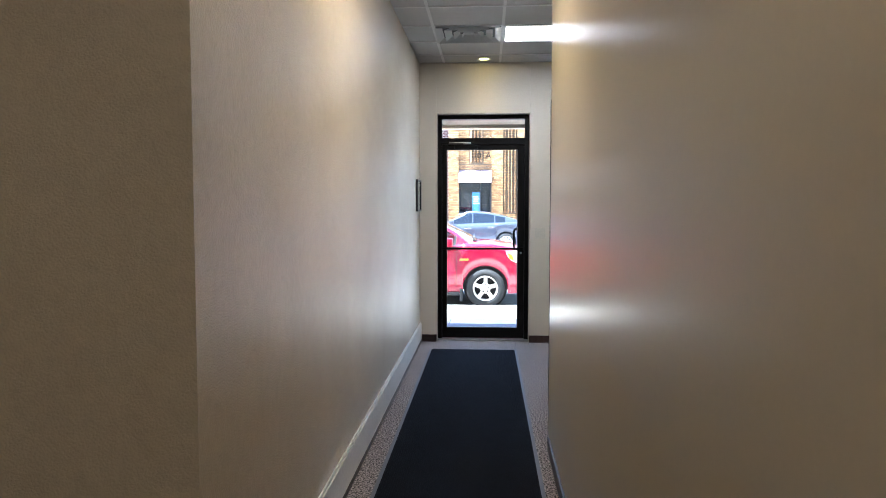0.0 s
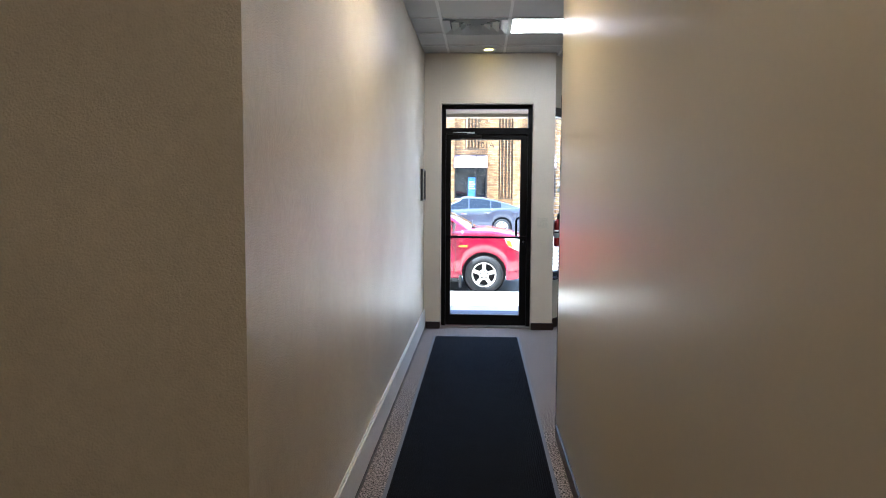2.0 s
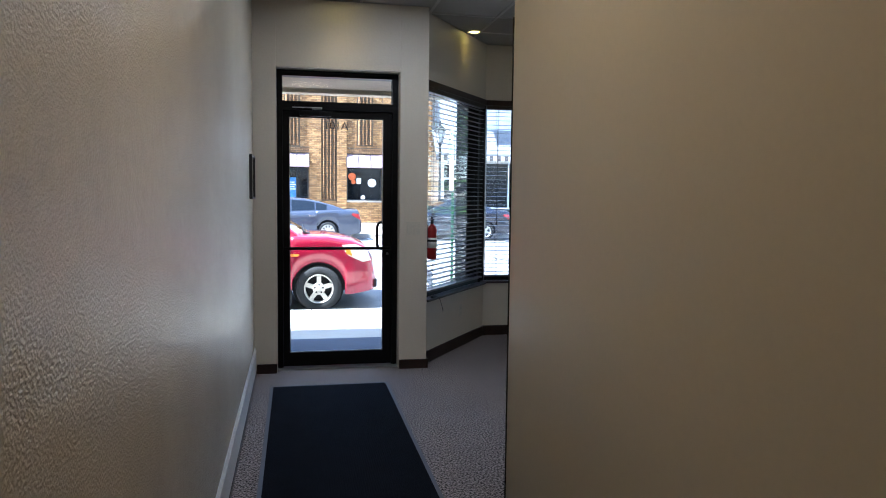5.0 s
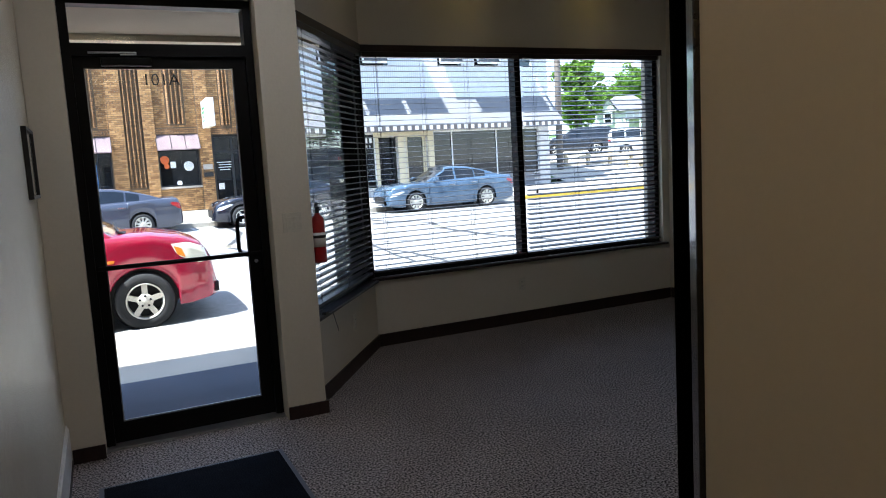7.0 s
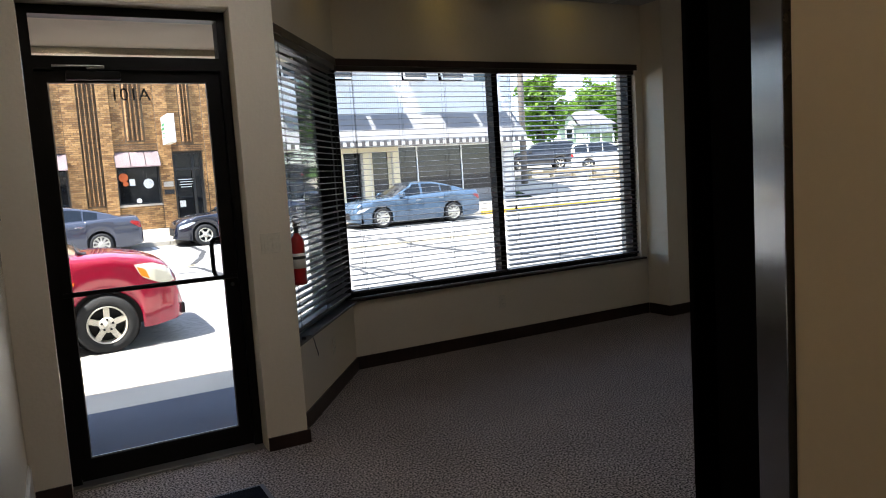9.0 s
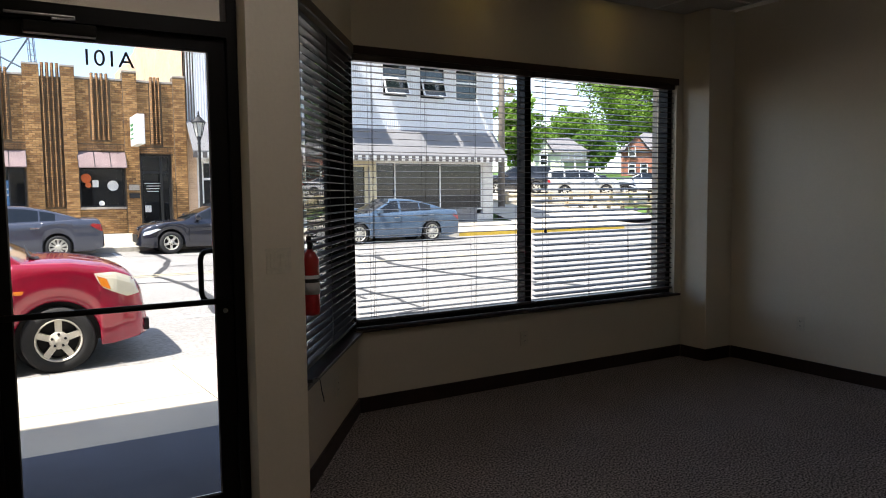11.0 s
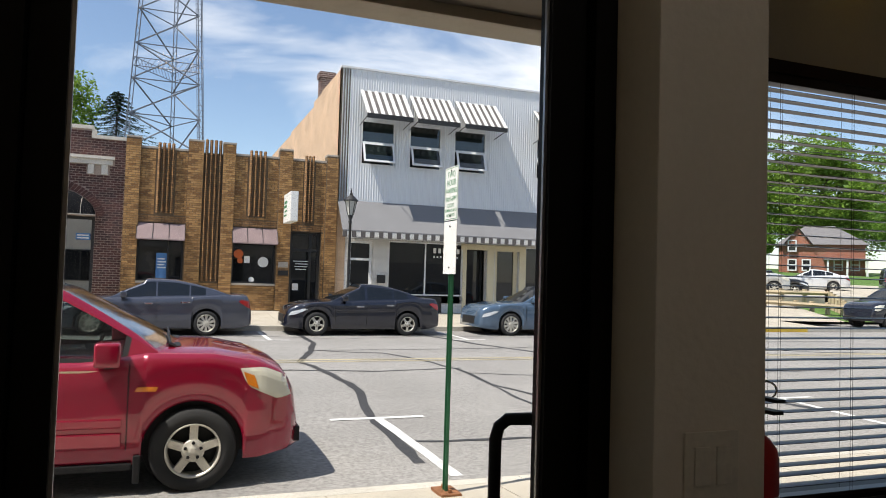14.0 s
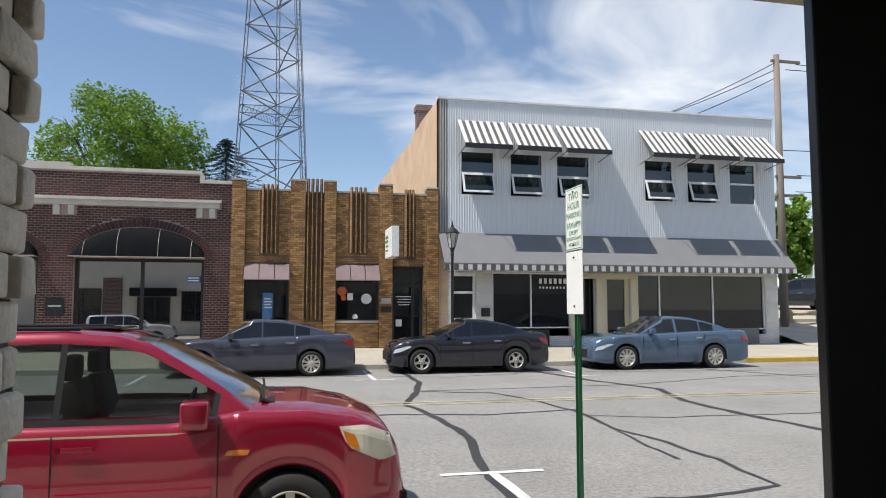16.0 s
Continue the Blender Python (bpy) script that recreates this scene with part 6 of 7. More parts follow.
for z in (1.62, 1.97, 2.06, 2.45):
    bm = bmesh.new()
    add_cyl(bm, (-0.042, 0, z + S0), (-0.03, 0, z + S0), 0.008, n=8)
    part("bolt", bm, FRAME_BLACK, sp)

lp = thing("street_lamp", "black cast-iron street lamp with glass lantern", "street lamp", Matrix.Translation((5.45, 28.8, 0.03)))
bm = bmesh.new()
add_lathe(bm, [(0.17, 0), (0.17, 0.08), (0.12, 0.14), (0.10, 0.5), (0.055, 0.62), (0.045, 3.25), (0.07, 3.3), (0.04, 3.36), (0.09, 3.5), (0.09, 3.53)], n=14)
part("pole", bm, FRAME_BLACK, lp, smooth=True)
bm = bmesh.new()
for k in range(6):
    a = k * math.tau / 6
    add_cyl(bm, (0.10 * math.cos(a), 0.10 * math.sin(a), 3.53), (0.20 * math.cos(a), 0.20 * math.sin(a), 4.0), 0.012, n=5)
part("lantern_frame", bm, FRAME_BLACK, lp)
bm = bmesh.new()
add_lathe(bm, [(0.09, 3.54), (0.185, 3.99)], n=6)
part("lantern_glass", bm, mat("frosted_lantern_glass", (0.55, 0.55, 0.5), 0.3, vary=0.05), lp)
bm = bmesh.new()
add_lathe(bm, [(0.24, 3.99), (0.235, 4.03), (0.10, 4.17), (0.05, 4.2), (0.05, 4.25), (0.02, 4.28), (0.03, 4.32), (0.008, 4.42)], n=12)
part("lantern_cap", bm, FRAME_BLACK, lp)

POLE_WOOD = mat("weathered_pole_wood", (0.20, 0.17, 0.14), 0.9, vary=0.2, stretch=(1, 1, 0.1))
up = thing("utility_pole", "weathered wooden utility pole with cross arms and wires", "utility pole", Matrix.Translation((23.3, 36.0, 0.0)))
bm = bmesh.new()
add_cyl(bm, (0, 0, 0), (0.1, 0, 13.9), 0.2, 0.14, n=12)
part("pole", bm, POLE_WOOD, up, smooth=True)
for z, ln in ((13.6, 1.4), (7.9, 1.2), (7.0, 1.0)):
    bm = bmesh.new()
    add_box(bm, -0.2, ln, -0.06, 0.06, z - 0.06, z + 0.06)
    part("cross_arm", bm, POLE_WOOD, up)
WIRE = mat("black_cable", (0.02, 0.02, 0.02), 0.7)
for (z, x), (tx_, ty_, tz_) in (((13.55, 0.1), (-10.0, 4, 9.5)), ((13.2, 0.1), (-10.5, 4, 9.6)), ((12.8, 0.1), (-9.0, 4, 9.5)), ((13.5, 1.2), (45, -6, 12.5)), ((13.2, 0.6), (45, -8, 12.0)), ((8.0, 1.0), (40, -10, 7.5)), ((7.2, 0.9), (40, -11, 6.8)), ((9.2, 0.3), (42, -9, 9.0))):
    pts = []
    for k in range(17):
        u = k / 16
        pts.append((x + (tx_ - x) * u, ty_ * u, z + (tz_ - z) * u - 1.6 * u * (1 - u)))
    tube("wire", pts, 0.02, WIRE, up, res=1)

# lattice mast behind the shops
STEEL = mat("galvanised_steel", (0.13, 0.15, 0.18), 0.6, metal=0.0, vary=0.15)
tw = thing("lattice_mast", "tall galvanised three-legged lattice radio mast", "radio mast", Matrix.Translation((-0.75, 56.0, 0)))
TH, TN = 46.0, 20


def leg(k, z):
    w = 3.0 - 0.054 * z
    a = (radians(205), radians(335), radians(80))[k]
    return Vector((w * math.cos(a), w * math.sin(a), z))


for k in range(3):
    bm = bmesh.new()
    for d in range(3):
        o = Vector((0.14 * math.cos(d * math.tau / 3), 0.14 * math.sin(d * math.tau / 3), 0))
        add_cyl(bm, leg(k, 0) + o, leg(k, TH) + o, 0.035, n=5)
    for j in range(90):
        z0, z1 = TH * j / 90, TH * (j + 1) / 90
        d0, d1 = j % 3, (j + 1) % 3
        add_cyl(bm, leg(k, z0) + Vector((0.14 * math.cos(d0 * math.tau / 3), 0.14 * math.sin(d0 * math.tau / 3), 0)), leg(k, z1) + Vector((0.14 * math.cos(d1 * math.tau / 3), 0.14 * math.sin(d1 * math.tau / 3), 0)), 0.018, n=4)
    part("leg", bm, STEEL, tw)
for j in range(TN):
    z0, z1 = TH * j / TN, TH * (j + 1) / TN
    for k in range(3):
        n = (k + 1) % 3
        bm = bmesh.new()
        if j % 2:
            add_cyl(bm, leg(k, z0), leg(n, z1), 0.055, n=5)
        else:
            add_cyl(bm, leg(n, z0), leg(k, z1), 0.055, n=5)
        add_cyl(bm, leg(k, z0), leg(n, z0), 0.04, n=5)
        part("brace", bm, STEEL, tw)
bm = bmesh.new()
for s in (-0.2, 0.2):
    add_cyl(bm, leg(1, 0) + Vector((s, -0.3, 0)), leg(1, TH) + Vector((s, -0.3, 0)), 0.022, n=4)
for j in range(130):
    z = TH * j / 130
    add_cyl(bm, leg(1, z) + Vector((-0.2, -0.3, 0)), leg(1, z) + Vector((0.2, -0.3, 0)), 0.018, n=4)
part("ladder", bm, STEEL, tw)
bm = bmesh.new()
for k in range(3):
    for dz in (0, 0.55):
        add_cyl(bm, leg(k, 14.6 + dz), leg((k + 1) % 3, 14.6 + dz), 0.03, n=4)
    for u in range(12):
        a, b = leg(k, 14.6), leg((k + 1) % 3, 14.6)
        add_cyl(bm, a.lerp(b, u / 12), a.lerp(b, (u + 1) / 12) + Vector((0, 0, 0.55)), 0.018, n=4)
part("ring_truss", bm, STEEL, tw)


# ---- plants ----
def leaf_mat(name, c1, c2):
    m = bpy.data.materials.new(name)
    m.use_nodes = True
    nt = m.node_tree
    b = nt.nodes["Principled BSDF"]
    b.inputs["Roughness"].default_value = 0.6
    g = nt.nodes.new("ShaderNodeNewGeometry")
    mx = nt.nodes.new("ShaderNodeMix")
    mx.data_type = "RGBA"
    mx.inputs["A"].default_value, mx.inputs["B"].default_value = (*c1, 1), (*c2, 1)
    nt.links.new(g.outputs["Random Per Island"], mx.inputs["Factor"])
    nt.links.new(mx.outputs["Result"], b.inputs["Base Color"])
    tr = nt.nodes.new("ShaderNodeBsdfTranslucent")
    nt.links.new(mx.outputs["Result"], tr.inputs["Color"])
    ms = nt.nodes.new("ShaderNodeMixShader")
    ms.inputs[0].default_value = 0.35
    nt.links.new(b.outputs[0], ms.inputs[1])
    nt.links.new(tr.outputs[0], ms.inputs[2])
    nt.links.new(ms.outputs[0], nt.nodes["Material Output"].inputs["Surface"])
    return m


LEAF = leaf_mat("spring_leaves", (0.09, 0.19, 0.018), (0.21, 0.34, 0.04))
LEAF_DARK = leaf_mat("deep_green_leaves", (0.07, 0.16, 0.018), (0.16, 0.28, 0.035))
NEEDLE = leaf_mat("spruce_needles", (0.012, 0.035, 0.016), (0.03, 0.06, 0.03))
BARK = mat("grey_brown_bark", (0.11, 0.085, 0.065), 0.95, vary=0.3, scale=4, bump=0.6, bump_scale=20)


def tree(x, y, z0, height, radius, leaf_m, seed, label, n_leaf=9000, size=0.22):
    rng = random.Random(seed)
    t = thing("tree", label, "tree", Matrix.Translation((x, y, z0)), group="trees")
    bm_ = bmesh.new()
    th = height * 0.42
    add_cyl(bm_, (0, 0, 0), (0.1, 0, th), height * 0.022, height * 0.014, n=9)
    tips = []
    for k in range(13):
        a = k * 2.4 + rng.uniform(-0.3, 0.3)
        zz = th * rng.uniform(0.55, 1.0)
        rr = radius * rng.uniform(0.35, 0.8)
        tip = Vector((rr * math.cos(a), rr * math.sin(a), height * rng.uniform(0.5, 0.9)))
        mid = Vector((tip.x * 0.45, tip.y * 0.45, zz + (tip.z - zz) * 0.6))
        add_cyl(bm_, (0.05, 0, zz), mid, height * 0.010, height * 0.006, n=6)
        add_cyl(bm_, mid, tip, height * 0.006, height * 0.002, n=5)
        for j in range(4):
            e = mid.lerp(tip, rng.uniform(0.2, 1)) + Vector((rng.uniform(-1, 1), rng.uniform(-1, 1), rng.uniform(0, 1))) * radius * 0.3
            add_cyl(bm_, mid.lerp(tip, 0.4), e, height * 0.003, height * 0.001, n=4)
            tips.append(e)
        tips += [tip, mid]
    part("trunk", bm_, BARK, t)
    cz, hz = height * 0.64, height * 0.36
    clumps = []
    while len(clumps) < 150:
        p = Vector((rng.gauss(0, 1), rng.gauss(0, 1), rng.gauss(0, 1))).normalized() * rng.uniform(0.45, 1.0)
        s = 1 + 0.25 * noise.noise(p * 2.2 + Vector((seed, 0, 0)))
        clumps.append((Vector((p.x * radius * s, p.y * radius * s, cz + p.z * hz * s)), radius * rng.uniform(0.13, 0.27)))
    verts, faces = [], []
    for k in range(n_leaf):
        c, cr = clumps[k % len(clumps)]
        d = Vector((rng.gauss(0, 1), rng.gauss(0, 1), rng.gauss(0, 0.8))).normalized() * cr * rng.uniform(0.3, 1.0) ** 0.5
        p = c + d
        s = size * rng.uniform(0.6, 1.3)
        u = Vector((rng.uniform(-1, 1), rng.uniform(-1, 1), rng.uniform(-0.6, 0.6))).normalized()
        v = u.cross(Vector((rng.uniform(-1, 1), rng.uniform(-1, 1), rng.uniform(-1, 1)))).normalized()
        i = len(verts)
        verts += [p - u * s, p + v * s * 0.55, p + u * s, p - v * s * 0.55]
        faces.append((i, i + 1, i + 2, i + 3))
    me = bpy.data.meshes.new("crown")
    me.from_pydata(verts, [], faces)
    me.materials.append(leaf_m)
    c_ = new("crown", me)
    c_.parent = t
    tagged(c_, kind="stuff")
    return t


tree(-11.2, 62.0, 0, 17.4, 6.0, LEAF, 1, "broad deciduous tree in fresh leaf behind the shops", 42000, 0.14)
tree(74.5, 73.0, 3.0, 17.4, 8.4, LEAF, 2, "large deciduous tree in fresh leaf behind the brick house", 42000, 0.20)
tree(67.8, 54.5, 2.5, 9.6, 3.8, LEAF_DARK, 3, "deciduous tree in leaf beside the car park", 15000, 0.18)
tree(36.4, 51.8, 0.8, 9.2, 1.9, LEAF, 5, "slim deciduous tree behind the metal shop", 7000, 0.2)
tree(60.0, 72.5, 3.0, 8.6, 3.9, LEAF, 6, "deciduous tree in leaf behind the white house", 15000, 0.2)
tree(82.0, 56.0, 3.0, 13.0, 5.0, LEAF_DARK, 8, "deciduous tree in leaf by the street", 14000, 0.21)
tree(58.5, 66.5, 2.6, 6.2, 2.6, LEAF_DARK, 9, "low bushy tree in leaf between the two houses", 7000, 0.22)

tree(93.0, 84.0, 3.0, 13.0, 9.0, LEAF_DARK, 11, "broad deciduous tree in leaf beyond the houses", 16000, 0.24)
tree(78.0, 92.0, 3.0, 10.0, 7.0, LEAF_DARK, 12, "low deciduous tree in leaf beyond the houses", 12000, 0.24)


def conifer(x, y, z0, height, radius, seed):
    rng = random.Random(seed)
    t = thing("conifer", "dark spruce tree behind the shops", "tree", Matrix.Translation((x, y, z0)), group="trees")
    bm_ = bmesh.new()
    add_cyl(bm_, (0, 0, 0), (0, 0, height), 0.2, 0.03, n=8)
    part("trunk", bm_, BARK, t)
    verts, faces = [], []
    for k in range(330):
        u = k / 330
        z = height * (0.15 + 0.85 * u)
        ln = radius * (1 - u) ** 0.8 * rng.uniform(0.7, 1.15) + 0.2
        a = k * 2.4 + rng.uniform(-0.3, 0.3)
        d = Vector((math.cos(a), math.sin(a), 0))
        for j in range(26):
            w = j / 25
            p = d * ln * w + Vector((0, 0, z - 0.35 * ln * w + 0.12 * ln * w * w))
            for s in (-1, 1):
                q = p + Vector((-d.y * s, d.x * s, 0)) * 0.30 * (1 - w * 0.5) + d * 0.15 + Vector((0, 0, rng.uniform(-0.16, 0.05)))
                i = len(verts)
                verts += [p, p + d * 0.10, q]
                faces.append((i, i + 1, i + 2))
    me = bpy.data.meshes.new("crown")
    me.from_pydata(verts, [], faces)
    me.materials.append(NEEDLE)
    c_ = new("crown", me)
    c_.parent = t
    tagged(c_, kind="stuff")


conifer(-3.9, 60.0, 0, 13.9, 8.0, 3)

# ---- car park, slope and houses beyond ----
bm = bmesh.new()
gv = []
for y, zz in ((32.4, -0.04), (37.0, 0.9), (46.0, 1.6), (58.0, 3.0), (90.0, 4.6), (300.0, 5.0)):
    gv.append([bm.verts.new((x, y, zz * min(1, max(0.0, (x - 21.0) / 8.0)) - (0.0 if x > 21 else 0.3))) for x in (20.4, 26, 34, 44, 60, 300)])
for a, b in zip(gv, gv[1:]):
    for k in range(5):
        bm.faces.new((a[k], a[k + 1], b[k + 1], b[k]))
tagged(new("ground_slope", mesh_of(bm, "ground_slope", GRASS, smooth=True)), "grassy slope rising behind the street", "ground", kind="structure")
bm = bmesh.new()
gv = [bm.verts.new(c) for c in ((24.5, 37.2, 0.80), (40, 35.2, 0.95), (58, 33.4, 0.6), (66, 44, 1.6), (46, 47.5, 1.78), (25, 47.5, 1.5))]
for v in gv:
    v.co.z += 0.28
lo_v = [bm.verts.new(v.co - Vector((0, 0, 1.6))) for v in gv]
bm.faces.new(gv)
bm.faces.new(lo_v[::-1])
for i in range(6):
    bm.faces.new((gv[i], lo_v[i], lo_v[(i + 1) % 6], gv[(i + 1) % 6]))
tagged(new("pavement_car_park", mesh_of(bm, "pavement_car_park", CONCRETE)), "pale concrete car park on the slope", "pavement", kind="structure")
bm = bmesh.new()
gv = [bm.verts.new(c) for c in ((20.5, 31.0, 0.12), (30.5, 31.0, 0.03), (31.5, 36.8, 0.98), (22.5, 38.0, 0.98))]
bm.faces.new(gv)
tagged(new("pavement_drive", mesh_of(bm, "pavement_drive", CONCRETE)), "pale concrete drive up to the car park", "pavement", kind="structure")
FENCE_WOOD = mat("pale_weathered_timber", (0.42, 0.34, 0.22), 0.85, vary=0.2, stretch=(0.2, 1, 1))
fence = thing("guard_fence", "low pale timber guard fence below the car park", "fence")
for (xa, ya, za), (xb, yb, zb) in (((24.4, 37.0, 0.95), (34.2, 35.3, 0.95)), ((34.2, 35.3, 0.95), (33.5, 33.2, 0.2)), ((27.0, 34.8, 0.5), (33.4, 33.6, 0.25))):
    n = 7
    for k in range(n + 1):
        u = k / n
        x, y, zz = xa + (xb - xa) * u, ya + (yb - ya) * u, za + (zb - za) * u
        bm = bmesh.new()
        add_box(bm, x - 0.09, x + 0.09, y - 0.09, y + 0.09, zz - 0.5, zz + 0.62)
        part("post", bm, FENCE_WOOD, fence, bevel=0.015)
    bm = bmesh.new()
    add_cyl(bm, (xa, ya - 0.12, za + 0.42), (xb, yb - 0.12, zb + 0.42), 0.11, n=4)
    part("rail", bm, FENCE_WOOD, fence)


def house(name, label, m, w, d, h, rh, wall_m, roof_m, rows):
    hs = thing(name, label, "house", m)
    box_part("wall", hs, wall_m, -w / 2, w / 2, 0, d, -2, h)
    bm_ = bmesh.new()
    o = 0.4
    a = [bm_.verts.new(c) for c in ((-w / 2 - o, -o, h - 0.1), (w / 2 + o, -o, h - 0.1), (w / 2 + o, d + o, h - 0.1), (-w / 2 - o, d + o, h - 0.1), (-w * 0.18, d / 2, h + rh), (w * 0.18, d / 2, h + rh))]
    for f in ((0, 1, 5, 4), (1, 2, 5), (2, 3, 4, 5), (3, 0, 4), (3, 2, 1, 0)):
        bm_.faces.new([a[i] for i in f])
    part("roof", bm_, roof_m, hs)
    bm_ = bmesh.new()
    gw = w * 0.16
    g0 = -w * 0.28
    tri = [(g0 - gw, h - 0.1), (g0 + gw, h - 0.1), (g0, h + rh * 0.75)]
    add_slab_xz(bm_, tri, -0.3, d / 2)
    part("gable", bm_, wall_m, hs)
    bm_ = bmesh.new()
    for s in (-1, 1):
        q = [bm_.verts.new(c) for c in ((g0, -0.6, h + rh * 0.75 + 0.12), (g0 + s * (gw + 0.35), -0.6, h - 0.35), (g0 + s * (gw + 0.35), d / 2, h - 0.35), (g0, d / 2, h + rh * 0.75 + 0.12))]
        bm_.faces.new(q)
    bmesh.ops.solidify(bm_, geom=list(bm_.faces), thickness=0.12)
    part("gable_roof", bm_, roof_m, hs)
    for x, z in rows:
        window(hs, x - 0.45, x + 0.45, z, z + 1.3, -0.03 if abs(x - g0) > gw else -0.33, FRAME_WHITE, PANE_DARK, 0.12, rails=(z + 0.65,), depth=0.02)
    box_part("porch_roof", hs, roof_m, w * 0.02, w / 2 + 0.3, -1.8, -0.01, h * 0.48, h * 0.48 + 0.18)
    for x in (w * 0.06, w * 0.28, w / 2):
        box_part("porch_post", hs, FRAME_WHITE, x - 0.09, x + 0.09, -1.7, -1.52, 0, h * 0.48 - 0.002)
    return hs


BRICK_HOUSE = brick_mat("red_house_brick", (0.36, 0.12, 0.07), (0.28, 0.09, 0.055), (0.35, 0.25, 0.2))
CLAP = mat("pale_clapboard", (0.55, 0.56, 0.45), 0.7, vary=0.06)
SHINGLE = mat("grey_roof_shingle", (0.16, 0.155, 0.16), 0.9, vary=0.15, scale=3)
house("brick_house", "red brick house with grey gabled roof on the slope", Matrix.Translation((66.2, 64.0, 3.1)) @ Matrix.Rotation(radians(-45), 4, "Z"), 8.3, 7.0, 3.5, 2.2, BRICK_HOUSE, SHINGLE, ((-2.9, 0.5), (-2.9, 2.6), (-1.5, 0.5), (1.6, 0.6), (3.2, 0.6)))
house("white_house", "pale clapboard house with grey gabled roof", Matrix.Translation((51.6, 64.5, 3.9)) @ Matrix.Rotation(radians(-40), 4, "Z"), 5.8, 6.0, 2.1, 1.7, CLAP, SHINGLE, ((-1.7, 0.6), (0.6, 0.6), (2.0, 0.6)))

# ---- bricks of the fronts across the street ----
def brick_rows(x0, x1, z0, z1, w, h, holes):
    """Places of running-bond bricks on a front, cut at the openings."""
    out, row, z = [], 0, z0
    while z + h <= z1:
        x = x0 - (w / 2 if row % 2 else 0)
        while x < x1:
            a, b = max(x, x0), min(x + w, x1)
            spans = [(a, b)]
            for hx0, hx1, hz0, hz1 in holes:
                if z + h * 0.3 < hz1 and z + h * 0.7 > hz0:
                    spans = [q for p0, p1 in spans for q in ((p0, min(p1, hx0)), (max(p0, hx1), p1)) if q[1] - q[0] > 0.035]
            out += [(p0, p1, z) for p0, p1 in spans]
            x += w
        z += h
        row += 1
    return out


def brick_skin(parent, places, y, h, material, joint=0.015, proud=0.011, pick=None):
    """Bricks proud of the mortar: the picked stretch as single parts, the rest joined."""
    verts, faces, single = [], [], {}
    rng = random.Random(len(places))
    for a, b, z in places:
        if pick and pick[0] < a and b < pick[1] and pick[2] < z < pick[3]:
            key = round(b - a, 3)
            if key not in single:
                bm_ = bmesh.new()
                add_box(bm_, joint / 2, key - joint / 2, -proud, 0.004, joint / 2, h - joint / 2)
                single[key] = mesh_of(bm_, "brick", material)
            o = new("brick", single[key])
            o.parent = parent
            o.location = (a, y + rng.uniform(-0.002, 0.002), z)
            continue
        i, p = len(verts), y - proud + rng.uniform(-0.003, 0.002)
        x0_, x1_, z0_, z1_ = a + joint / 2, b - joint / 2, z + joint / 2, z + h - joint / 2
        for yy in (p, y + 0.003):
            verts += [(x0_, yy, z0_), (x1_, yy, z0_), (x1_, yy, z1_), (x0_, yy, z1_)]
        faces += [(i, i + 1, i + 2, i + 3), (i, i + 4, i + 5, i + 1), (i + 1, i + 5, i + 6, i + 2), (i + 2, i + 6, i + 7, i + 3), (i + 3, i + 7, i + 4, i)]
    me = bpy.data.meshes.new("brickwork")
    me.from_pydata(verts, [], faces)
    me.materials.append(material)
    o = new("brickwork", me)
    o.parent = parent
    tagged(o, kind="stuff")


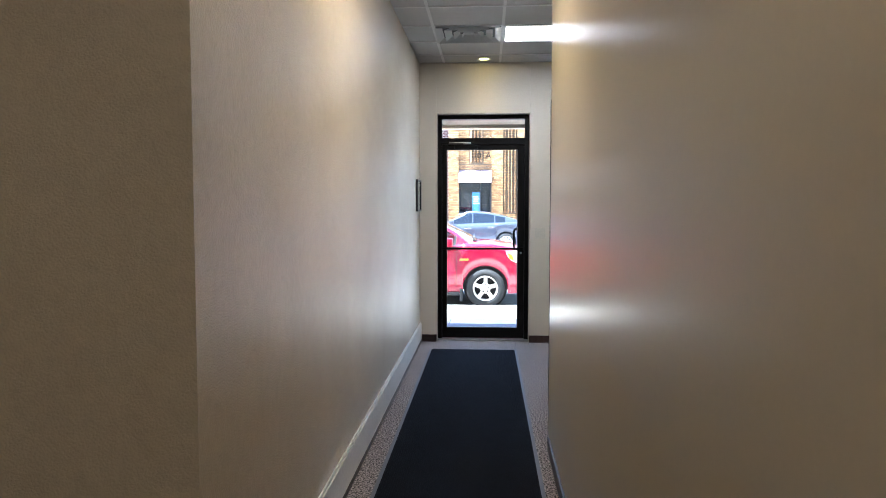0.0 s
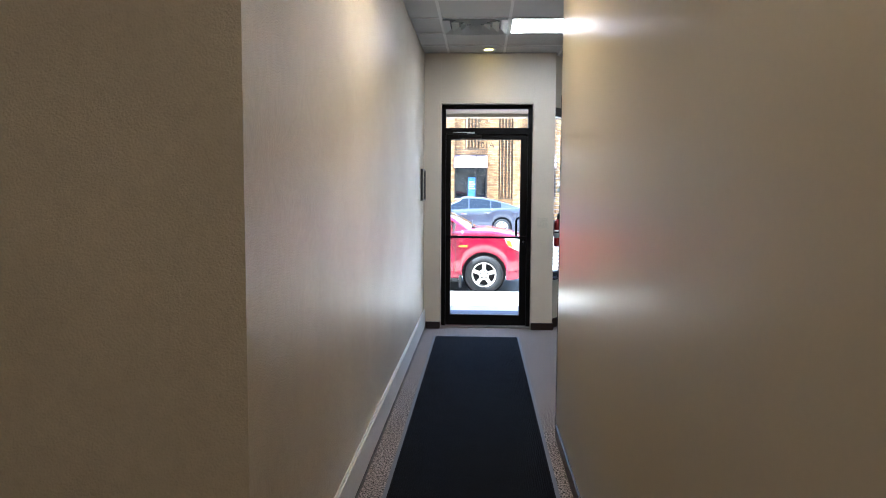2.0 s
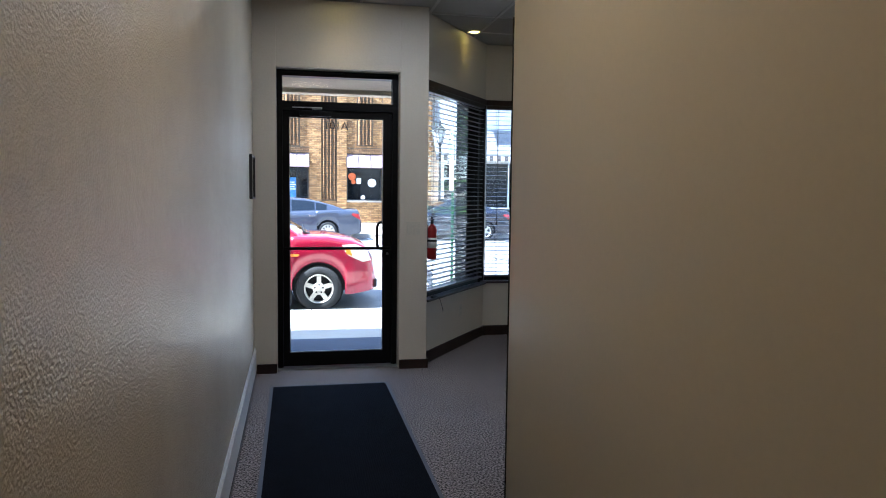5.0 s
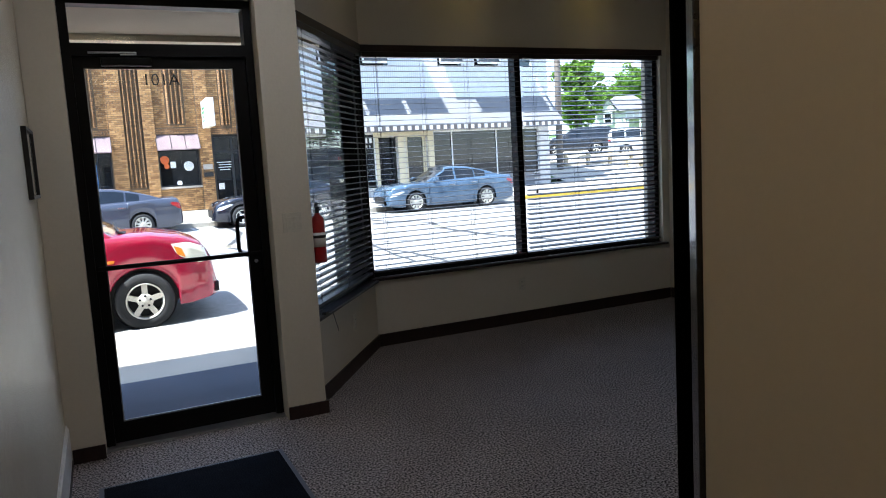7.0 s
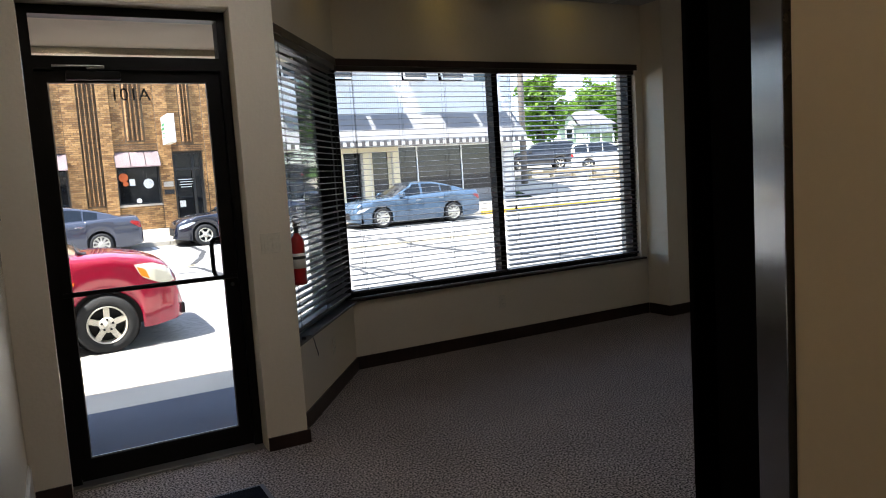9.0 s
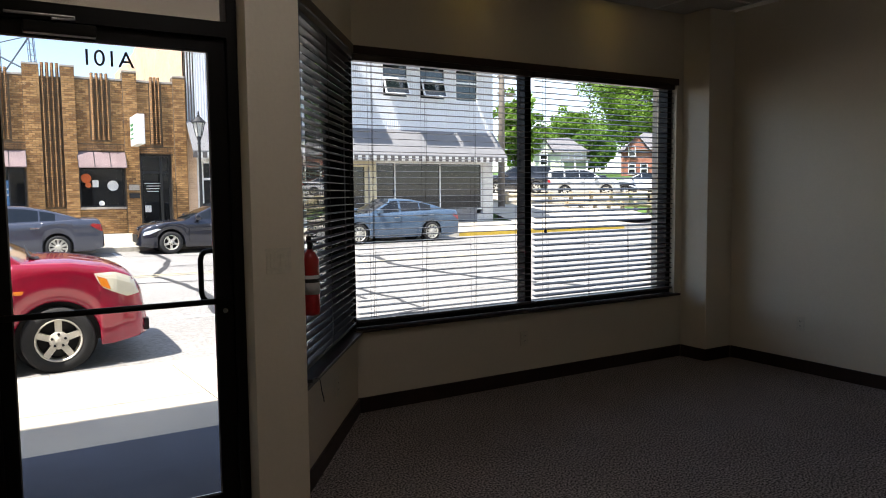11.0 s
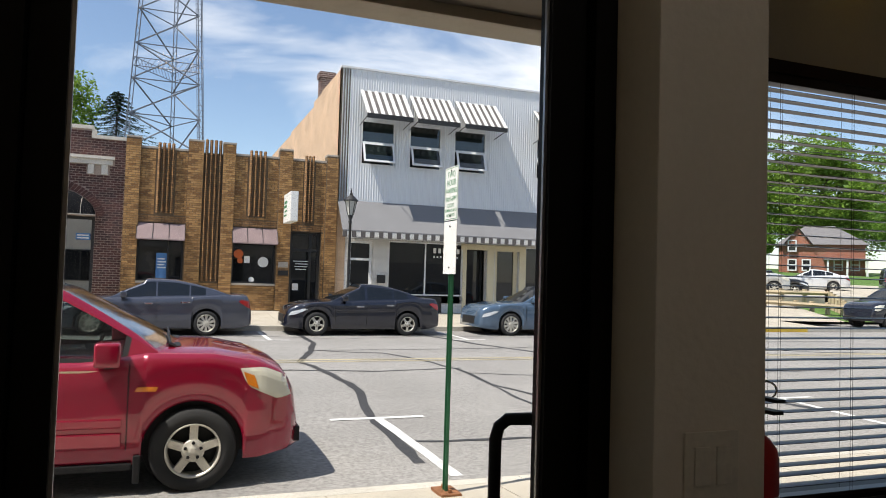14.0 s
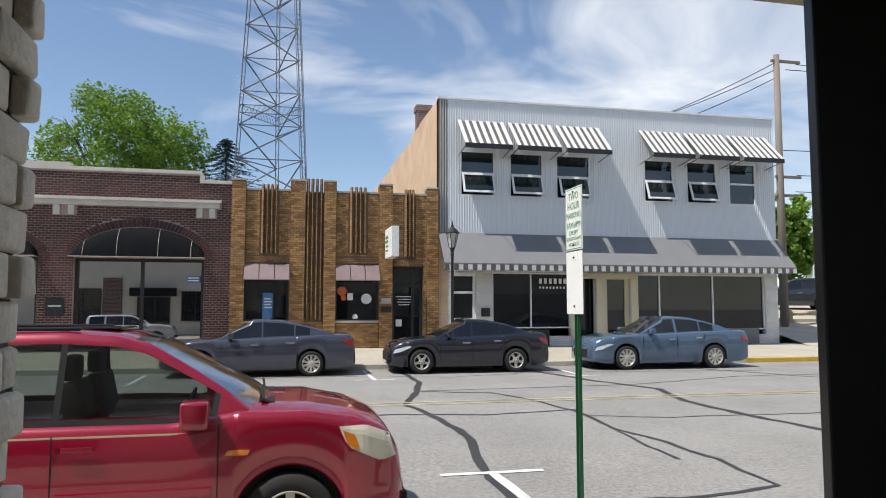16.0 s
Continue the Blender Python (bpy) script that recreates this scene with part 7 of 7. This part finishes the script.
TAN_PIECE = brick_piece_mat("tan_brick_piece", (0.46, 0.26, 0.10), (0.19, 0.093, 0.034))
WHITE_PIECE = brick_piece_mat("white_painted_brick_piece", (0.70, 0.69, 0.66), (0.60, 0.59, 0.57))
flutes = [(-0.69, -0.03, 3.5, 6.3), (0.87, 1.55, 1.15, 6.4), (2.42, 3.13, 3.55, 6.3), (4.44, 4.89, 3.45, 6.3)]
soldier = [(-1.25, 0.4, 3.17, 3.45), (1.9, 3.58, 3.17, 3.45), (4.0, 5.24, 3.1, 3.38)]
pilasters = ((-1.66, -1.18, 6.1), (0.36, 0.88, 6.15), (1.54, 1.98, 6.15), (3.54, 4.03, 6.1), (5.3, 5.75, 6.03))
keep_out = holes + flutes + soldier + [(a - 0.001, b + 0.001, 0, 7) for a, b, c in pilasters]
brick_skin(wall_b, brick_rows(-1.66, 5.75, 0.2, 5.78, 0.215, 0.078, keep_out), FY, 0.078, TAN_PIECE, pick=(1.9, 3.6, 0.2, 1.16))
for ob in [o for o in bt.children if o.name.startswith("pilaster")]:
    xs_ = [v.co.x for v in ob.data.vertices]
    zs_ = [v.co.z for v in ob.data.vertices]
    brick_skin(ob, brick_rows(min(xs_), max(xs_), 0.2, max(zs_), 0.215, 0.078, []), FY - 0.10, 0.078, TAN_PIECE)
dark_out = list(dh) + [(-16, -2.0, 5.04, 5.36), (-7.4, -6.65, 4.7, 5.1), (-2.85, -2.15, 4.7, 5.1)]
for cx, hw in ((-4.6, 2.08), (-10.45, 2.7)):
    for k in range(28):
        u0, u1 = k / 28, (k + 1) / 28
        half_w = (hw + 0.20) * math.sqrt(max(0, 1 - (u0 * 0.98) ** 2))
        dark_out.append((cx - half_w, cx + half_w, 3.3 + 1.34 * u0, 3.3 + 1.34 * u1))
dark_wall = [o for o in db.children if o.name.startswith("wall")][0]
brick_skin(dark_wall, brick_rows(-12.0, -1.66, 0.2, 5.95, 0.215, 0.082, dark_out), FY, 0.082, DARK_PIECE, joint=0.018, pick=(-2.5, -1.66, 0.3, 2.4))
brick_skin(dark_wall, brick_rows(-12.0, -2.75, 5.95, 6.25, 0.215, 0.082, []), FY, 0.082, DARK_PIECE, joint=0.018)
shop_wall = [o for o in gb.children if o.name.startswith("shopfront_wall")][0]
shop_out = [(6.26, 7.22, 0, 3.0), (7.83, 11.02, 0.13, 3.0), (10.9, 13.85, 0, 3.0), (13.80, 19.57, 0.13, 3.0)]
brick_skin(shop_wall, brick_rows(5.77, 20.15, 0.2, 3.0, 0.21, 0.085, shop_out), FY + 0.02, 0.085, WHITE_PIECE, pick=(7.2, 7.85, 0.2, 3.0))
